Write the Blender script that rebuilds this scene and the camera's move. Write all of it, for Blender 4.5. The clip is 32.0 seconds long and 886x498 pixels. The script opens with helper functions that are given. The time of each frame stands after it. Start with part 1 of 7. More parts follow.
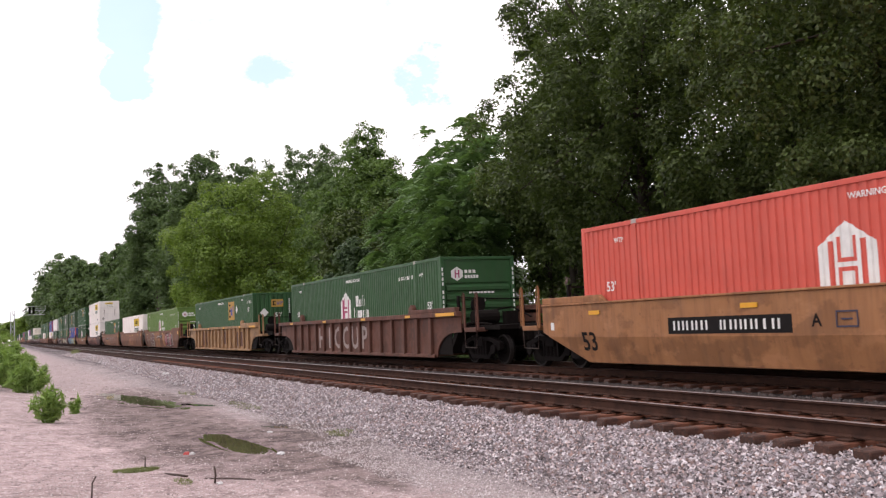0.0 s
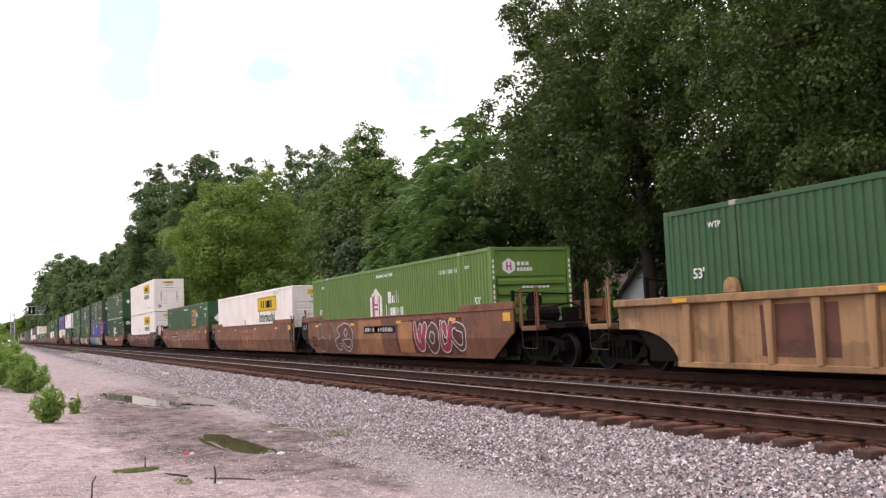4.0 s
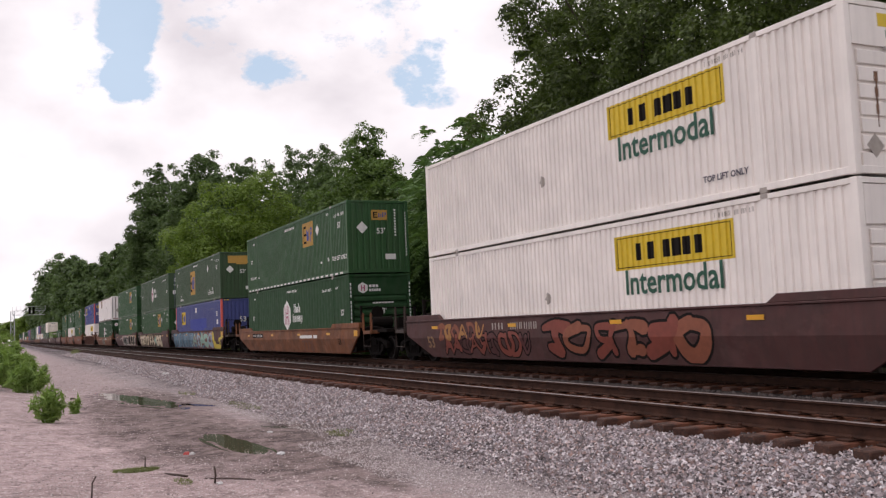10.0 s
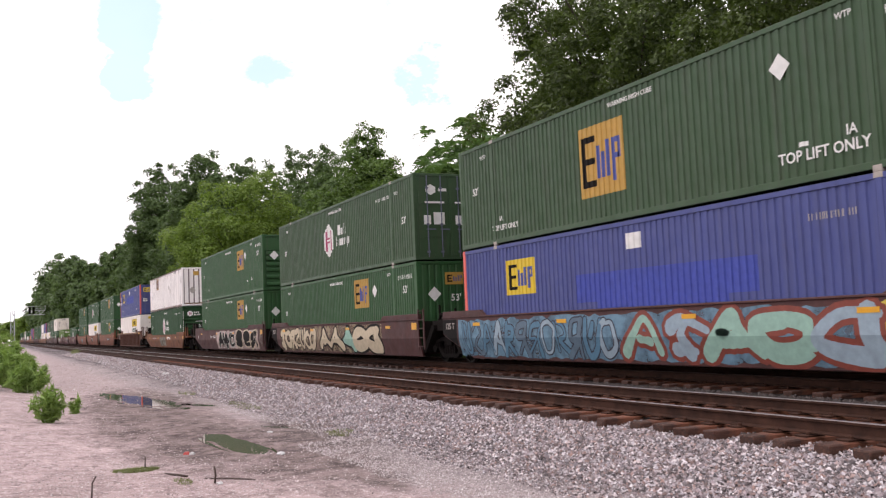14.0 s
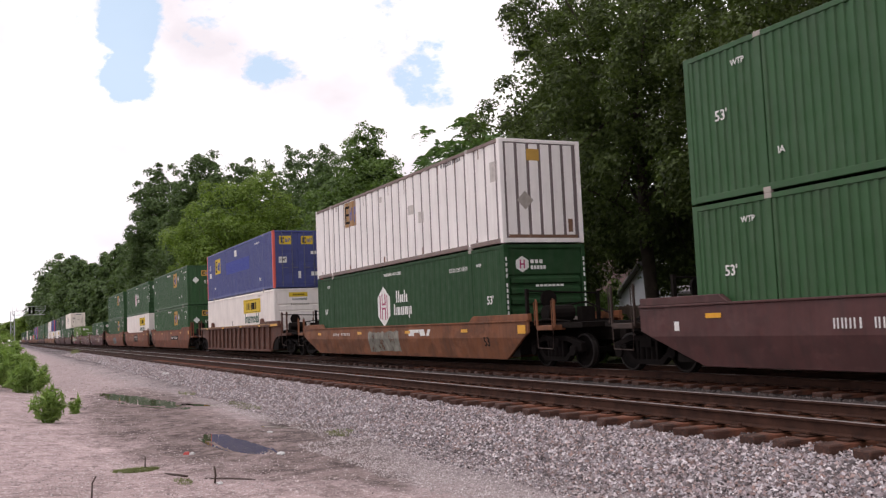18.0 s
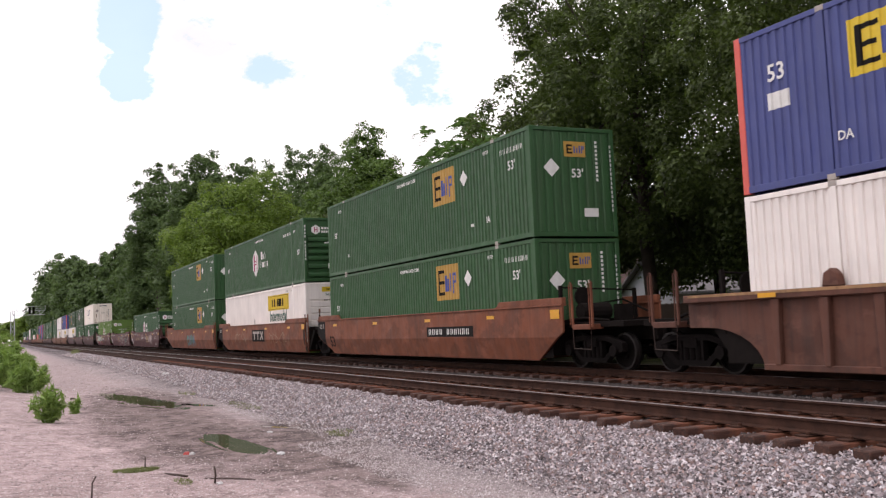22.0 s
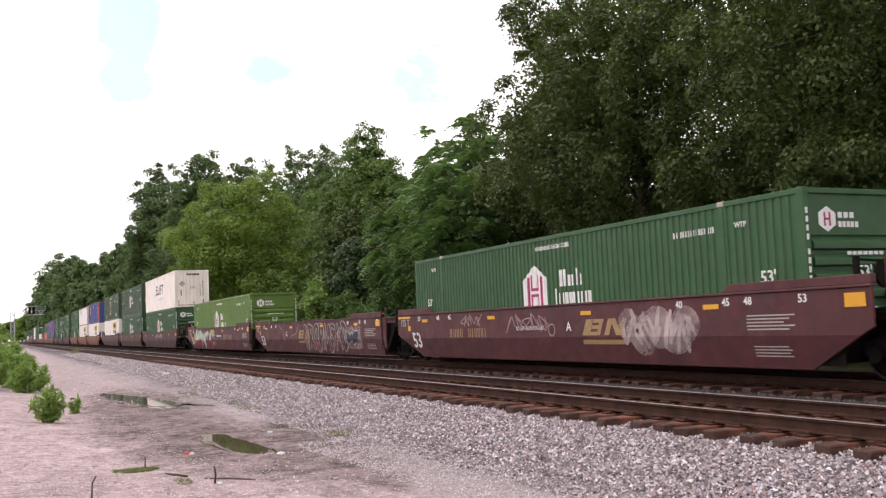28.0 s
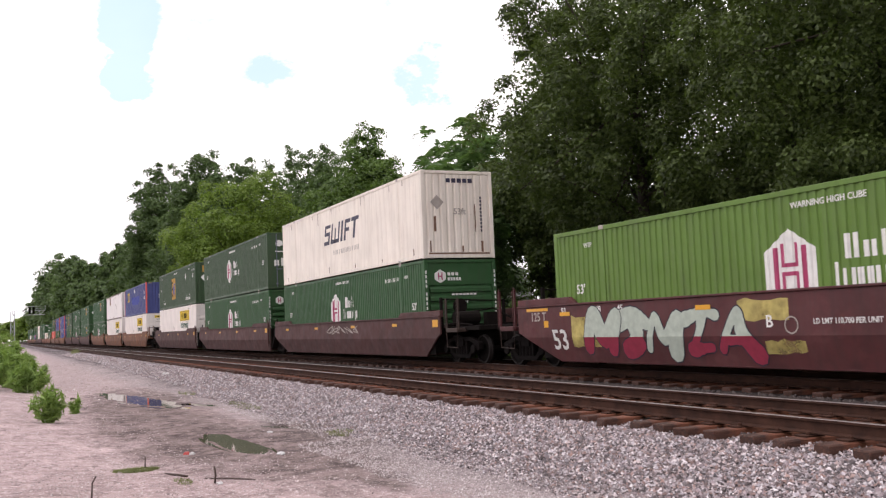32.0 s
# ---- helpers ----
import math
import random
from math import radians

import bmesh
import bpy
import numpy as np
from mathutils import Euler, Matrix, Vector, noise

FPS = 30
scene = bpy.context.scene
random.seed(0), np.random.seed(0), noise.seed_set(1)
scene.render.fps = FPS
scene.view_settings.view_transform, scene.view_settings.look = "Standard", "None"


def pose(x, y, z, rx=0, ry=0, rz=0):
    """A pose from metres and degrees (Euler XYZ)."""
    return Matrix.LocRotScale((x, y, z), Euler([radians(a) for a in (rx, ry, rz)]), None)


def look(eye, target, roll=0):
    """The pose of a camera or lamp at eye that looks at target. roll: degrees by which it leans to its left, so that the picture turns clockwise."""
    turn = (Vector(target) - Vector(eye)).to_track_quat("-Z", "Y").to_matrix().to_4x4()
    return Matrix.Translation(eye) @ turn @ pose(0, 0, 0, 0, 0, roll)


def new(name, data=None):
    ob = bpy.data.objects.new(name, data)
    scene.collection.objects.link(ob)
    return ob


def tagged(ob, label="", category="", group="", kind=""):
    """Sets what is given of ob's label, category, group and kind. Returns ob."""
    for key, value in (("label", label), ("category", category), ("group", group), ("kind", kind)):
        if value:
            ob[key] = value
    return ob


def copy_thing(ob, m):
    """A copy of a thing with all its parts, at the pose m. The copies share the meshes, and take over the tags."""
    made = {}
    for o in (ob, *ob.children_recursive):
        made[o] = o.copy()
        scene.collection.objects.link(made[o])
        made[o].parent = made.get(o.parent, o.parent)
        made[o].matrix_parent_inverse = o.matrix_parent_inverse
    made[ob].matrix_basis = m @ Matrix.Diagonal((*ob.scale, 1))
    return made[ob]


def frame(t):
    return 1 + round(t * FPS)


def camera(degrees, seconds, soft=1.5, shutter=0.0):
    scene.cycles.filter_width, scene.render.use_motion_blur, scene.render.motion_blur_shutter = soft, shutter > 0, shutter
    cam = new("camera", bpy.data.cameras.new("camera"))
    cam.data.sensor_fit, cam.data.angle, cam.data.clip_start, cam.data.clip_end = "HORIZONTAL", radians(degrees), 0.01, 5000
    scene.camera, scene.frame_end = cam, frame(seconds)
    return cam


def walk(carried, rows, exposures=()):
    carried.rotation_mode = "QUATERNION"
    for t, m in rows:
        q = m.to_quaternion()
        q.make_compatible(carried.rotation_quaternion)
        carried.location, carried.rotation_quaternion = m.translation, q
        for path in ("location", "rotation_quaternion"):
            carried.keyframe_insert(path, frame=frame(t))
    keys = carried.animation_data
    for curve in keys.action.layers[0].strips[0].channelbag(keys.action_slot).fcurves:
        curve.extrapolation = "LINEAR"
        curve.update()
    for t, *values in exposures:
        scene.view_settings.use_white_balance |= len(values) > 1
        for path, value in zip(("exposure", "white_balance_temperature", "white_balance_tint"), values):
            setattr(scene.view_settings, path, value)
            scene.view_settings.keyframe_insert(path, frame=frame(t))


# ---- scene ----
cam = camera(51.2, 32.0, soft=1.25, shutter=0.06)
EYE = pose(0, 0, 1.228, 94.549, 2.459, 64.563)
walk(cam, [(0.0, EYE), (32.0, EYE)], exposures=[(0.0, 0.08, 6500, 16), (3.0, 0.28, 6500, 16), (4.5, 0.15, 6500, 16), (6.0, -0.02, 6500, 16), (7.0, -0.1, 6500, 16), (9.0, -0.24, 6500, 16), (9.7, -0.4, 6500, 16), (10.5, -0.48, 6500, 16), (12.0, 0.12, 6500, 16), (14.0, 0.1, 6500, 16), (17.0, -0.1, 6500, 16), (20.0, -0.42, 6500, 16), (21.0, -0.3, 6500, 16), (22.0, -0.05, 6500, 16), (23.0, -0.15, 6500, 16), (25.0, -0.3, 6500, 16), (28.0, 0.2, 6500, 16), (30.0, 0.25, 6500, 16), (32.0, 0.06, 6500, 16)])

# ---- world and sun ----
SUN_ELEVATION, SUN_ROTATION = radians(63), radians(150)


def make_world():
    w = bpy.data.worlds.new("sky")
    w.use_nodes = True
    scene.world = w
    nt = w.node_tree
    nt.nodes.clear()
    N = nt.nodes.new
    L = nt.links.new
    out, bg = N("ShaderNodeOutputWorld"), N("ShaderNodeBackground")
    sky = N("ShaderNodeTexSky")
    sky.sky_type, sky.sun_disc = "NISHITA", False
    sky.sun_elevation, sky.sun_rotation = SUN_ELEVATION, SUN_ROTATION
    sky.dust_density, sky.air_density = 1.5, 1.0
    gain = N("ShaderNodeMix")
    gain.data_type, gain.blend_type = "RGBA", "MULTIPLY"
    gain.inputs[0].default_value = 1.0
    gain.inputs[7].default_value = (0.125, 0.125, 0.125, 1)
    L(sky.outputs[0], gain.inputs[6])
    tc = N("ShaderNodeTexCoord")
    mp = N("ShaderNodeMapping")
    mp.inputs["Scale"].default_value = (1.0, 1.0, 1.7)
    mp.inputs["Location"].default_value = (0.65, 0.4, 0.12)
    L(tc.outputs["Generated"], mp.inputs[0])
    big, small = N("ShaderNodeTexNoise"), N("ShaderNodeTexNoise")
    big.inputs["Scale"].default_value, big.inputs["Detail"].default_value, big.inputs["Roughness"].default_value = 4.6, 9, 0.6
    small.inputs["Scale"].default_value, small.inputs["Detail"].default_value = 6.0, 7
    L(mp.outputs[0], big.inputs[0])
    L(mp.outputs[0], small.inputs[0])
    # openings in the cloud, ragged by the same noise
    lobes = []
    for way, wide, deep in (((-0.9375, 0.1156, 0.3282), 0.9993, 1.0), ((-0.9485, 0.1132, 0.2957), 0.9994, 0.9), ((-0.9642, 0.0864, 0.2505), 0.9993, 1.0), ((-0.9596, 0.1225, 0.2532), 0.9994, 0.9), ((-0.9283, 0.2613, 0.2644), 0.9992, 0.66), ((-0.8963, 0.3748, 0.2372), 0.9992, 0.62), ((-0.8725, 0.4146, 0.2586), 0.999, 0.62), ((-0.5, -0.7, 0.5), 0.93, 1.0), ((0.6, 0.2, 0.78), 0.95, 1.0)):
        dot = N("ShaderNodeVectorMath")
        dot.operation = "DOT_PRODUCT"
        dot.inputs[1].default_value = Vector(way).normalized()
        L(tc.outputs["Generated"], dot.inputs[0])
        span_ = N("ShaderNodeMapRange")
        span_.inputs[1].default_value, span_.inputs[2].default_value = wide, 1.0
        span_.inputs[3].default_value, span_.inputs[4].default_value = 0.0, 0.24 * deep
        L(dot.outputs["Value"], span_.inputs[0])
        lobes.append(span_.outputs[0])
    fine = N("ShaderNodeTexNoise")
    fine.inputs["Scale"].default_value, fine.inputs["Detail"].default_value, fine.inputs["Roughness"].default_value = 26.0, 7, 0.65
    L(mp.outputs[0], fine.inputs[0])
    ragged = N("ShaderNodeMath")
    ragged.operation = "MULTIPLY_ADD"
    ragged.inputs[1].default_value = 0.3
    L(fine.outputs[0], ragged.inputs[0])
    base = N("ShaderNodeMath")
    base.operation = "SUBTRACT"
    base.inputs[1].default_value = 0.15
    L(big.outputs[0], base.inputs[0])
    L(base.outputs[0], ragged.inputs[2])
    thin = ragged.outputs[0]
    for lobe in lobes:
        less = N("ShaderNodeMath")
        less.operation = "SUBTRACT"
        L(thin, less.inputs[0])
        L(lobe, less.inputs[1])
        thin = less.outputs[0]
    cover = N("ShaderNodeValToRGB")
    cover.color_ramp.elements[0].color = (0.12, 0.12, 0.12, 1)
    cover.color_ramp.elements[0].position, cover.color_ramp.elements[1].position = 0.33, 0.40
    L(thin, cover.inputs[0])
    shade = N("ShaderNodeValToRGB")
    shade.color_ramp.elements[0].position, shade.color_ramp.elements[0].color = 0.3, (1.08, 1.03, 1.06, 1)
    shade.color_ramp.elements[1].position, shade.color_ramp.elements[1].color = 0.62, (1.55, 1.5, 1.5, 1)
    L(small.outputs[0], shade.inputs[0])
    mix = N("ShaderNodeMix")
    mix.data_type = "RGBA"
    L(cover.outputs[0], mix.inputs[0])
    haze = N("ShaderNodeMix")
    haze.data_type = "RGBA"
    haze.inputs[0].default_value = 0.8
    haze.inputs[7].default_value = (0.76, 1.03, 1.28, 1)
    L(gain.outputs[2], haze.inputs[6])
    L(haze.outputs[2], mix.inputs[6])
    L(shade.outputs[0], mix.inputs[7])
    L(mix.outputs[2], bg.inputs[0])
    bg.inputs[1].default_value = 1.0
    L(bg.outputs[0], out.inputs[0])


make_world()
sun = new("sun", bpy.data.lights.new("sun", "SUN"))
sun.data.energy, sun.data.angle, sun.data.color = 0.95, radians(14), (1.0, 0.95, 0.9)
sun.matrix_world = look((0, 0, 60), (15.3, 26.5, 0))

# ---- small mesh tools ----


class Solid:
    """Verts and faces gathered piece by piece."""

    def __init__(self):
        self.v, self.f = [], []

    def add(self, verts, faces):
        n = len(self.v)
        self.v += [tuple(p) for p in verts]
        self.f += [tuple(i + n for i in q) for q in faces]
        return self

    def box(self, x0, x1, y0, y1, z0, z1):
        v = [(x, y, z) for x in (x0, x1) for y in (y0, y1) for z in (z0, z1)]
        return self.add(v, [(0, 1, 3, 2), (4, 6, 7, 5), (0, 4, 5, 1), (2, 3, 7, 6), (0, 2, 6, 4), (1, 5, 7, 3)])

    def slab(self, outline, y0, y1, axis="y"):
        """A polygon in x, z given thickness along y (or in y, z along x)."""
        n = len(outline)
        put = (lambda a, b, c: (a, c, b)) if axis == "y" else (lambda a, b, c: (c, a, b))
        v = [put(a, b, y0) for a, b in outline] + [put(a, b, y1) for a, b in outline]
        fs = [tuple(range(n)), tuple(reversed(range(n, 2 * n)))]
        fs += [(i, n + i, n + (i + 1) % n, (i + 1) % n) for i in range(n)]
        return self.add(v, fs)

    def tube(self, path, radii, sides=8, caps=True):
        rings = []
        for i, p in enumerate(path):
            a = Vector(path[max(i - 1, 0)])
            b = Vector(path[min(i + 1, len(path) - 1)])
            d = (b - a).normalized() if (b - a).length > 1e-9 else Vector((0, 0, 1))
            u = d.cross(Vector((0, 0, 1)) if abs(d.z) < 0.9 else Vector((1, 0, 0))).normalized()
            w = d.cross(u)
            r = radii[i] if isinstance(radii, (list, tuple)) else radii
            rings.append([Vector(p) + r * (math.cos(k * 2 * math.pi / sides) * u + math.sin(k * 2 * math.pi / sides) * w) for k in range(sides)])
        v = [q for ring in rings for q in ring]
        fs = [(i * sides + k, i * sides + (k + 1) % sides, (i + 1) * sides + (k + 1) % sides, (i + 1) * sides + k)
              for i in range(len(path) - 1) for k in range(sides)]
        if caps:
            fs += [tuple(reversed(range(sides))), tuple(range((len(path) - 1) * sides, len(path) * sides))]
        return self.add(v, fs)

    def mesh(self, name, mat=None, bevel=0.0, smooth=False):
        me = bpy.data.meshes.new(name)
        me.from_pydata(self.v, [], self.f)
        bm = bmesh.new()
        bm.from_mesh(me)
        bmesh.ops.recalc_face_normals(bm, faces=bm.faces)
        if bevel:
            bm.edges.ensure_lookup_table()
            es = [e for e in bm.edges if len(e.link_faces) == 2 and e.calc_face_angle(0) > 0.6]
            bmesh.ops.bevel(bm, geom=es, offset=bevel, segments=1, affect="EDGES", clamp_overlap=True)
        bm.to_mesh(me)
        bm.free()
        if smooth:
            me.polygons.foreach_set("use_smooth", [True] * len(me.polygons))
        if mat:
            me.materials.append(mat)
        return me


CACHE = {}


def cached(key, make):
    if key not in CACHE:
        CACHE[key] = make()
    return CACHE[key]


def place(name, me, parent=None, m=None, label=""):
    ob = new(name, me)
    if parent is not None:
        ob.parent = parent
    if m is not None:
        ob.matrix_basis = m
    return tagged(ob, label)


def part(name, solid, mat, parent, label="", bevel=0.0, smooth=False):
    return place(name, solid.mesh(name, mat, bevel, smooth), parent, None, label)


def raw_mesh(name, verts, quads, mat, smooth=False):
    """A big mesh from arrays: verts n x 3, faces m x k."""
    me = bpy.data.meshes.new(name)
    k = quads.shape[1]
    me.vertices.add(len(verts))
    me.vertices.foreach_set("co", np.asarray(verts, np.float32).ravel())
    me.loops.add(quads.size)
    me.loops.foreach_set("vertex_index", quads.astype(np.int32).ravel())
    me.polygons.add(len(quads))
    me.polygons.foreach_set("loop_start", np.arange(0, quads.size, k, dtype=np.int32))
    me.polygons.foreach_set("loop_total", np.full(len(quads), k, np.int32))
    if smooth:
        me.polygons.foreach_set("use_smooth", np.ones(len(quads), bool))
    me.update(calc_edges=True)
    me.materials.append(mat)
    return me


def words(body, size, mat):
    """Lettering as a thin mesh, centred on its origin."""

    def make():
        cu = bpy.data.curves.new("lettering", "FONT")
        cu.body, cu.size, cu.extrude, cu.align_x, cu.align_y = body, size, 0.002, "CENTER", "CENTER"
        cu.resolution_u, cu.offset = 2, 0.016 * size
        ob = bpy.data.objects.new("lettering", cu)
        me = bpy.data.meshes.new_from_object(ob)
        bpy.data.objects.remove(ob)
        me.materials.clear()
        me.materials.append(mat)
        return me

    return cached(("words", body, size, mat.name), make)
# ---- materials ----


def lin(r, g, b):
    """A linear colour from 0..255 screen values."""
    return tuple(((c / 255) / 12.92 if c / 255 <= 0.04045 else ((c / 255 + 0.055) / 1.055) ** 2.4) for c in (r, g, b)) + (1.0,)


class Nodes:
    def __init__(self, name):
        self.mat = bpy.data.materials.new(name)
        self.mat.use_nodes = True
        self.nt = self.mat.node_tree
        self.bsdf = self.nt.nodes["Principled BSDF"]
        self.tc = self.nt.nodes.new("ShaderNodeTexCoord")

    def node(self, kind, **inputs):
        n = self.nt.nodes.new(kind)
        for k, v in inputs.items():
            n.inputs[k.replace("_", " ")].default_value = v
        return n

    def link(self, a, b):
        self.nt.links.new(a, b)

    def coords(self, scale=(1, 1, 1), kind="Object"):
        m = self.node("ShaderNodeMapping", Scale=scale)
        self.link(self.tc.outputs[kind], m.inputs[0])
        return m.outputs[0]

    def noise(self, scale, detail=4.0, rough=0.55, stretch=(1, 1, 1), shift=None):
        n = self.node("ShaderNodeTexNoise", Scale=scale, Detail=detail, Roughness=rough)
        c = self.coords(stretch)
        if shift is not None:
            a = self.node("ShaderNodeVectorMath")
            self.link(c, a.inputs[0])
            self.link(shift, a.inputs[1])
            c = a.outputs[0]
        self.link(c, n.inputs[0])
        return n.outputs[0]

    def ramp(self, src, a, b, ca=(0, 0, 0, 1), cb=(1, 1, 1, 1)):
        r = self.nt.nodes.new("ShaderNodeValToRGB")
        e = r.color_ramp.elements
        e[0].position, e[0].color, e[1].position, e[1].color = a, ca, b, cb
        self.link(src, r.inputs[0])
        return r.outputs[0]

    def mix(self, fac, a, b, blend="MIX"):
        m = self.nt.nodes.new("ShaderNodeMix")
        m.data_type, m.blend_type = "RGBA", blend
        for sock, val in ((m.inputs[0], fac), (m.inputs[6], a), (m.inputs[7], b)):
            if isinstance(val, (int, float, tuple)):
                sock.default_value = val
            else:
                self.link(val, sock)
        return m.outputs[2]

    def math(self, op, a, b=0.0, clamp=False):
        m = self.nt.nodes.new("ShaderNodeMath")
        m.operation, m.use_clamp = op, clamp
        for sock, val in ((m.inputs[0], a), (m.inputs[1], b)):
            if isinstance(val, (int, float)):
                sock.default_value = val
            else:
                self.link(val, sock)
        return m.outputs[0]

    def random(self):
        return self.nt.nodes.new("ShaderNodeObjectInfo").outputs["Random"]

    def island(self):
        return self.nt.nodes.new("ShaderNodeNewGeometry").outputs["Random Per Island"]

    def bump(self, src, strength, distance):
        b = self.node("ShaderNodeBump", Strength=strength, Distance=distance)
        self.link(src, b.inputs["Height"])
        self.link(b.outputs[0], self.bsdf.inputs["Normal"])

    def done(self, color=None, rough=0.5, metal=0.0, spec=0.5):
        if color is not None:
            if isinstance(color, tuple):
                self.bsdf.inputs["Base Color"].default_value = color
            else:
                self.link(color, self.bsdf.inputs["Base Color"])
        if isinstance(rough, (int, float)):
            self.bsdf.inputs["Roughness"].default_value = rough
        else:
            self.link(rough, self.bsdf.inputs["Roughness"])
        self.bsdf.inputs["Metallic"].default_value = metal
        self.bsdf.inputs["Specular IOR Level"].default_value = spec
        return self.mat


def paint(name, rgb, dirt=0.3, rust=0.15, rough=0.45, dirt_rgb=(70, 62, 56), patch=0.0):
    """Weathered vehicle paint: blotches, vertical streaks, rust freckles."""
    n = Nodes(name)
    base = lin(*rgb)
    pale = tuple(min(1, c * 1.12 + 0.004) for c in base[:3]) + (1,)
    c = n.mix(n.ramp(n.noise(0.9, 3), 0.35, 0.7), base, pale)
    if patch:
        f = n.math("MULTIPLY", n.ramp(n.noise(0.8, 5, 0.6, (1, 1, 1.5)), 0.50, 0.56), patch)
        c = n.mix(f, c, tuple(v * 0.55 for v in base[:3]) + (1,))
        f = n.math("MULTIPLY", n.ramp(n.noise(1.3, 5, 0.65, (0.7, 1, 1.2)), 0.58, 0.64), patch * 0.6)
        c = n.mix(f, c, tuple(min(1, v * 1.5 + 0.03) for v in base[:3]) + (1,))
    streak = n.noise(2.2, 5, 0.6, (2.6, 2.6, 0.22))
    f = n.math("MULTIPLY", n.ramp(streak, 0.45, 0.75), dirt)
    c = n.mix(f, c, lin(*dirt_rgb))
    spots = n.noise(7, 6, 0.7)
    f = n.math("MULTIPLY", n.ramp(spots, 0.60, 0.68), rust)
    c = n.mix(f, c, lin(92, 52, 36))
    shade = n.math("MULTIPLY_ADD", n.random(), 0.12)
    n.nt.nodes[-1].inputs[2].default_value = 0.92
    c = n.mix(1.0, c, n.mix(shade, (0, 0, 0, 1), (1, 1, 1, 1)), "MULTIPLY")
    n.bump(n.noise(26, 3), 0.12, 0.01)
    return n.done(c, n.ramp(n.noise(3, 4), 0.3, 0.8, (rough,) * 3 + (1,), (min(1, rough + 0.25),) * 3 + (1,)))


def plain(name, rgb, rough=0.6, metal=0.0, vary=0.25, scale=6.0, spec=0.5):
    n = Nodes(name)
    b = lin(*rgb)
    d = tuple(c * (1 - vary) for c in b[:3]) + (1,)
    c = n.mix(n.ramp(n.noise(scale, 5), 0.3, 0.7), d, b)
    n.bump(n.noise(scale * 8, 3), 0.2, 0.01)
    return n.done(c, rough, metal, spec)


def mist(name, rgb, cover):
    """Overspray: thin paint that lets the surface under it through in cloudy patches."""
    n = Nodes(name)
    c = n.mix(n.ramp(n.noise(2.5, 5), 0.3, 0.7), lin(*(0.82 * v for v in rgb)), lin(*rgb))
    n.done(c, 0.65)
    f = n.math("MULTIPLY", n.ramp(n.noise(1.6, 6, 0.65), 0.30, 0.62), cover)
    n.link(n.math("ADD", f, 0.3 * cover, True), n.bsdf.inputs["Alpha"])
    return n.mat


GREEN = paint("green_container_paint", (38, 80, 39), 0.26, 0.07)
GREEN_DEEP = paint("deep_green_container_paint", (17, 60, 22), 0.16, 0.04, 0.7)
GREEN_DARK = paint("faded_green_container_paint", (50, 76, 46), 0.3, 0.06)
LIME = paint("light_green_container_paint", (90, 121, 44), 0.26, 0.06)
RED = paint("red_orange_container_paint", (202, 84, 68), 0.15, 0.05)
BLUE = paint("blue_container_paint", (66, 74, 130), 0.2, 0.06)
WHITE = paint("white_container_paint", (239, 231, 225), 0.14, 0.03, dirt_rgb=(150, 140, 136))
WHITE_WORN = paint("worn_white_container_paint", (240, 233, 230), 0.12, 0.05, dirt_rgb=(140, 122, 108))
CREAM = paint("cream_white_container_paint", (236, 226, 214), 0.25, 0.12, dirt_rgb=(150, 124, 100))
GAP = paint("dark_grey_recess_paint", (116, 103, 103), 0.3, 0.1)
RAIL_RUST = paint("rusty_grey_frame_paint", (128, 110, 104), 0.4, 0.5, 0.6)
CORAL = paint("coral_post_paint", (216, 96, 84), 0.2, 0.05)
TAN = paint("tan_yellow_well_paint", (154, 104, 64), 0.4, 0.45, 0.6, patch=0.6, dirt_rgb=(46, 34, 30))
TAN_ORANGE = paint("orange_tan_well_paint", (124, 74, 43), 0.45, 0.4, 0.6, patch=0.6, dirt_rgb=(46, 34, 30))
TAN_PALE = paint("pale_tan_well_paint", (160, 122, 84), 0.45, 0.4, 0.6, patch=0.6, dirt_rgb=(46, 34, 30))
RUST = paint("rust_brown_well_paint", (96, 58, 44), 0.5, 0.5, 0.65, patch=0.6, dirt_rgb=(46, 34, 30))
BROWN = paint("brown_well_paint", (122, 76, 50), 0.5, 0.5, 0.6, patch=0.6, dirt_rgb=(46, 34, 30))
ORANGE = paint("orange_brown_well_paint", (122, 67, 41), 0.45, 0.4, 0.6, patch=0.6, dirt_rgb=(46, 34, 30))
MAROON = paint("maroon_well_paint", (82, 35, 36), 0.4, 0.3, 0.55, patch=0.4, dirt_rgb=(46, 34, 30))
MAROON_DARK = paint("dark_maroon_well_paint", (78, 44, 42), 0.45, 0.4, 0.6, patch=0.4, dirt_rgb=(46, 34, 30))
M_WHITE = plain("white_marking", (232, 230, 226), 0.6, 0, 0.15)
M_BLACK = plain("black_marking", (32, 28, 27), 0.8, spec=0.15)
M_YELLOW = plain("yellow_marking", (222, 190, 44), 0.55, 0, 0.12)
M_GOLD = plain("amber_marking", (190, 148, 66), 0.55, 0, 0.15)
M_WORN_GOLD = plain("worn_gold_marking", (166, 134, 92), 0.6, 0, 0.3)
M_BLUE = plain("blue_marking", (70, 84, 158), 0.55)
M_MAGENTA = plain("magenta_marking", (176, 62, 104), 0.55)
M_GREEN = plain("dark_green_marking", (28, 84, 64), 0.55)
M_NAVY = plain("navy_marking", (56, 52, 74), 0.55)
M_REFLECT = plain("amber_reflector", (222, 160, 30), 0.4, 0, 0.1)
M_GREY = plain("worn_grey_marking", (176, 166, 158), 0.65)
M_LILAC = plain("pale_blue_spray", (152, 170, 182), 0.6)
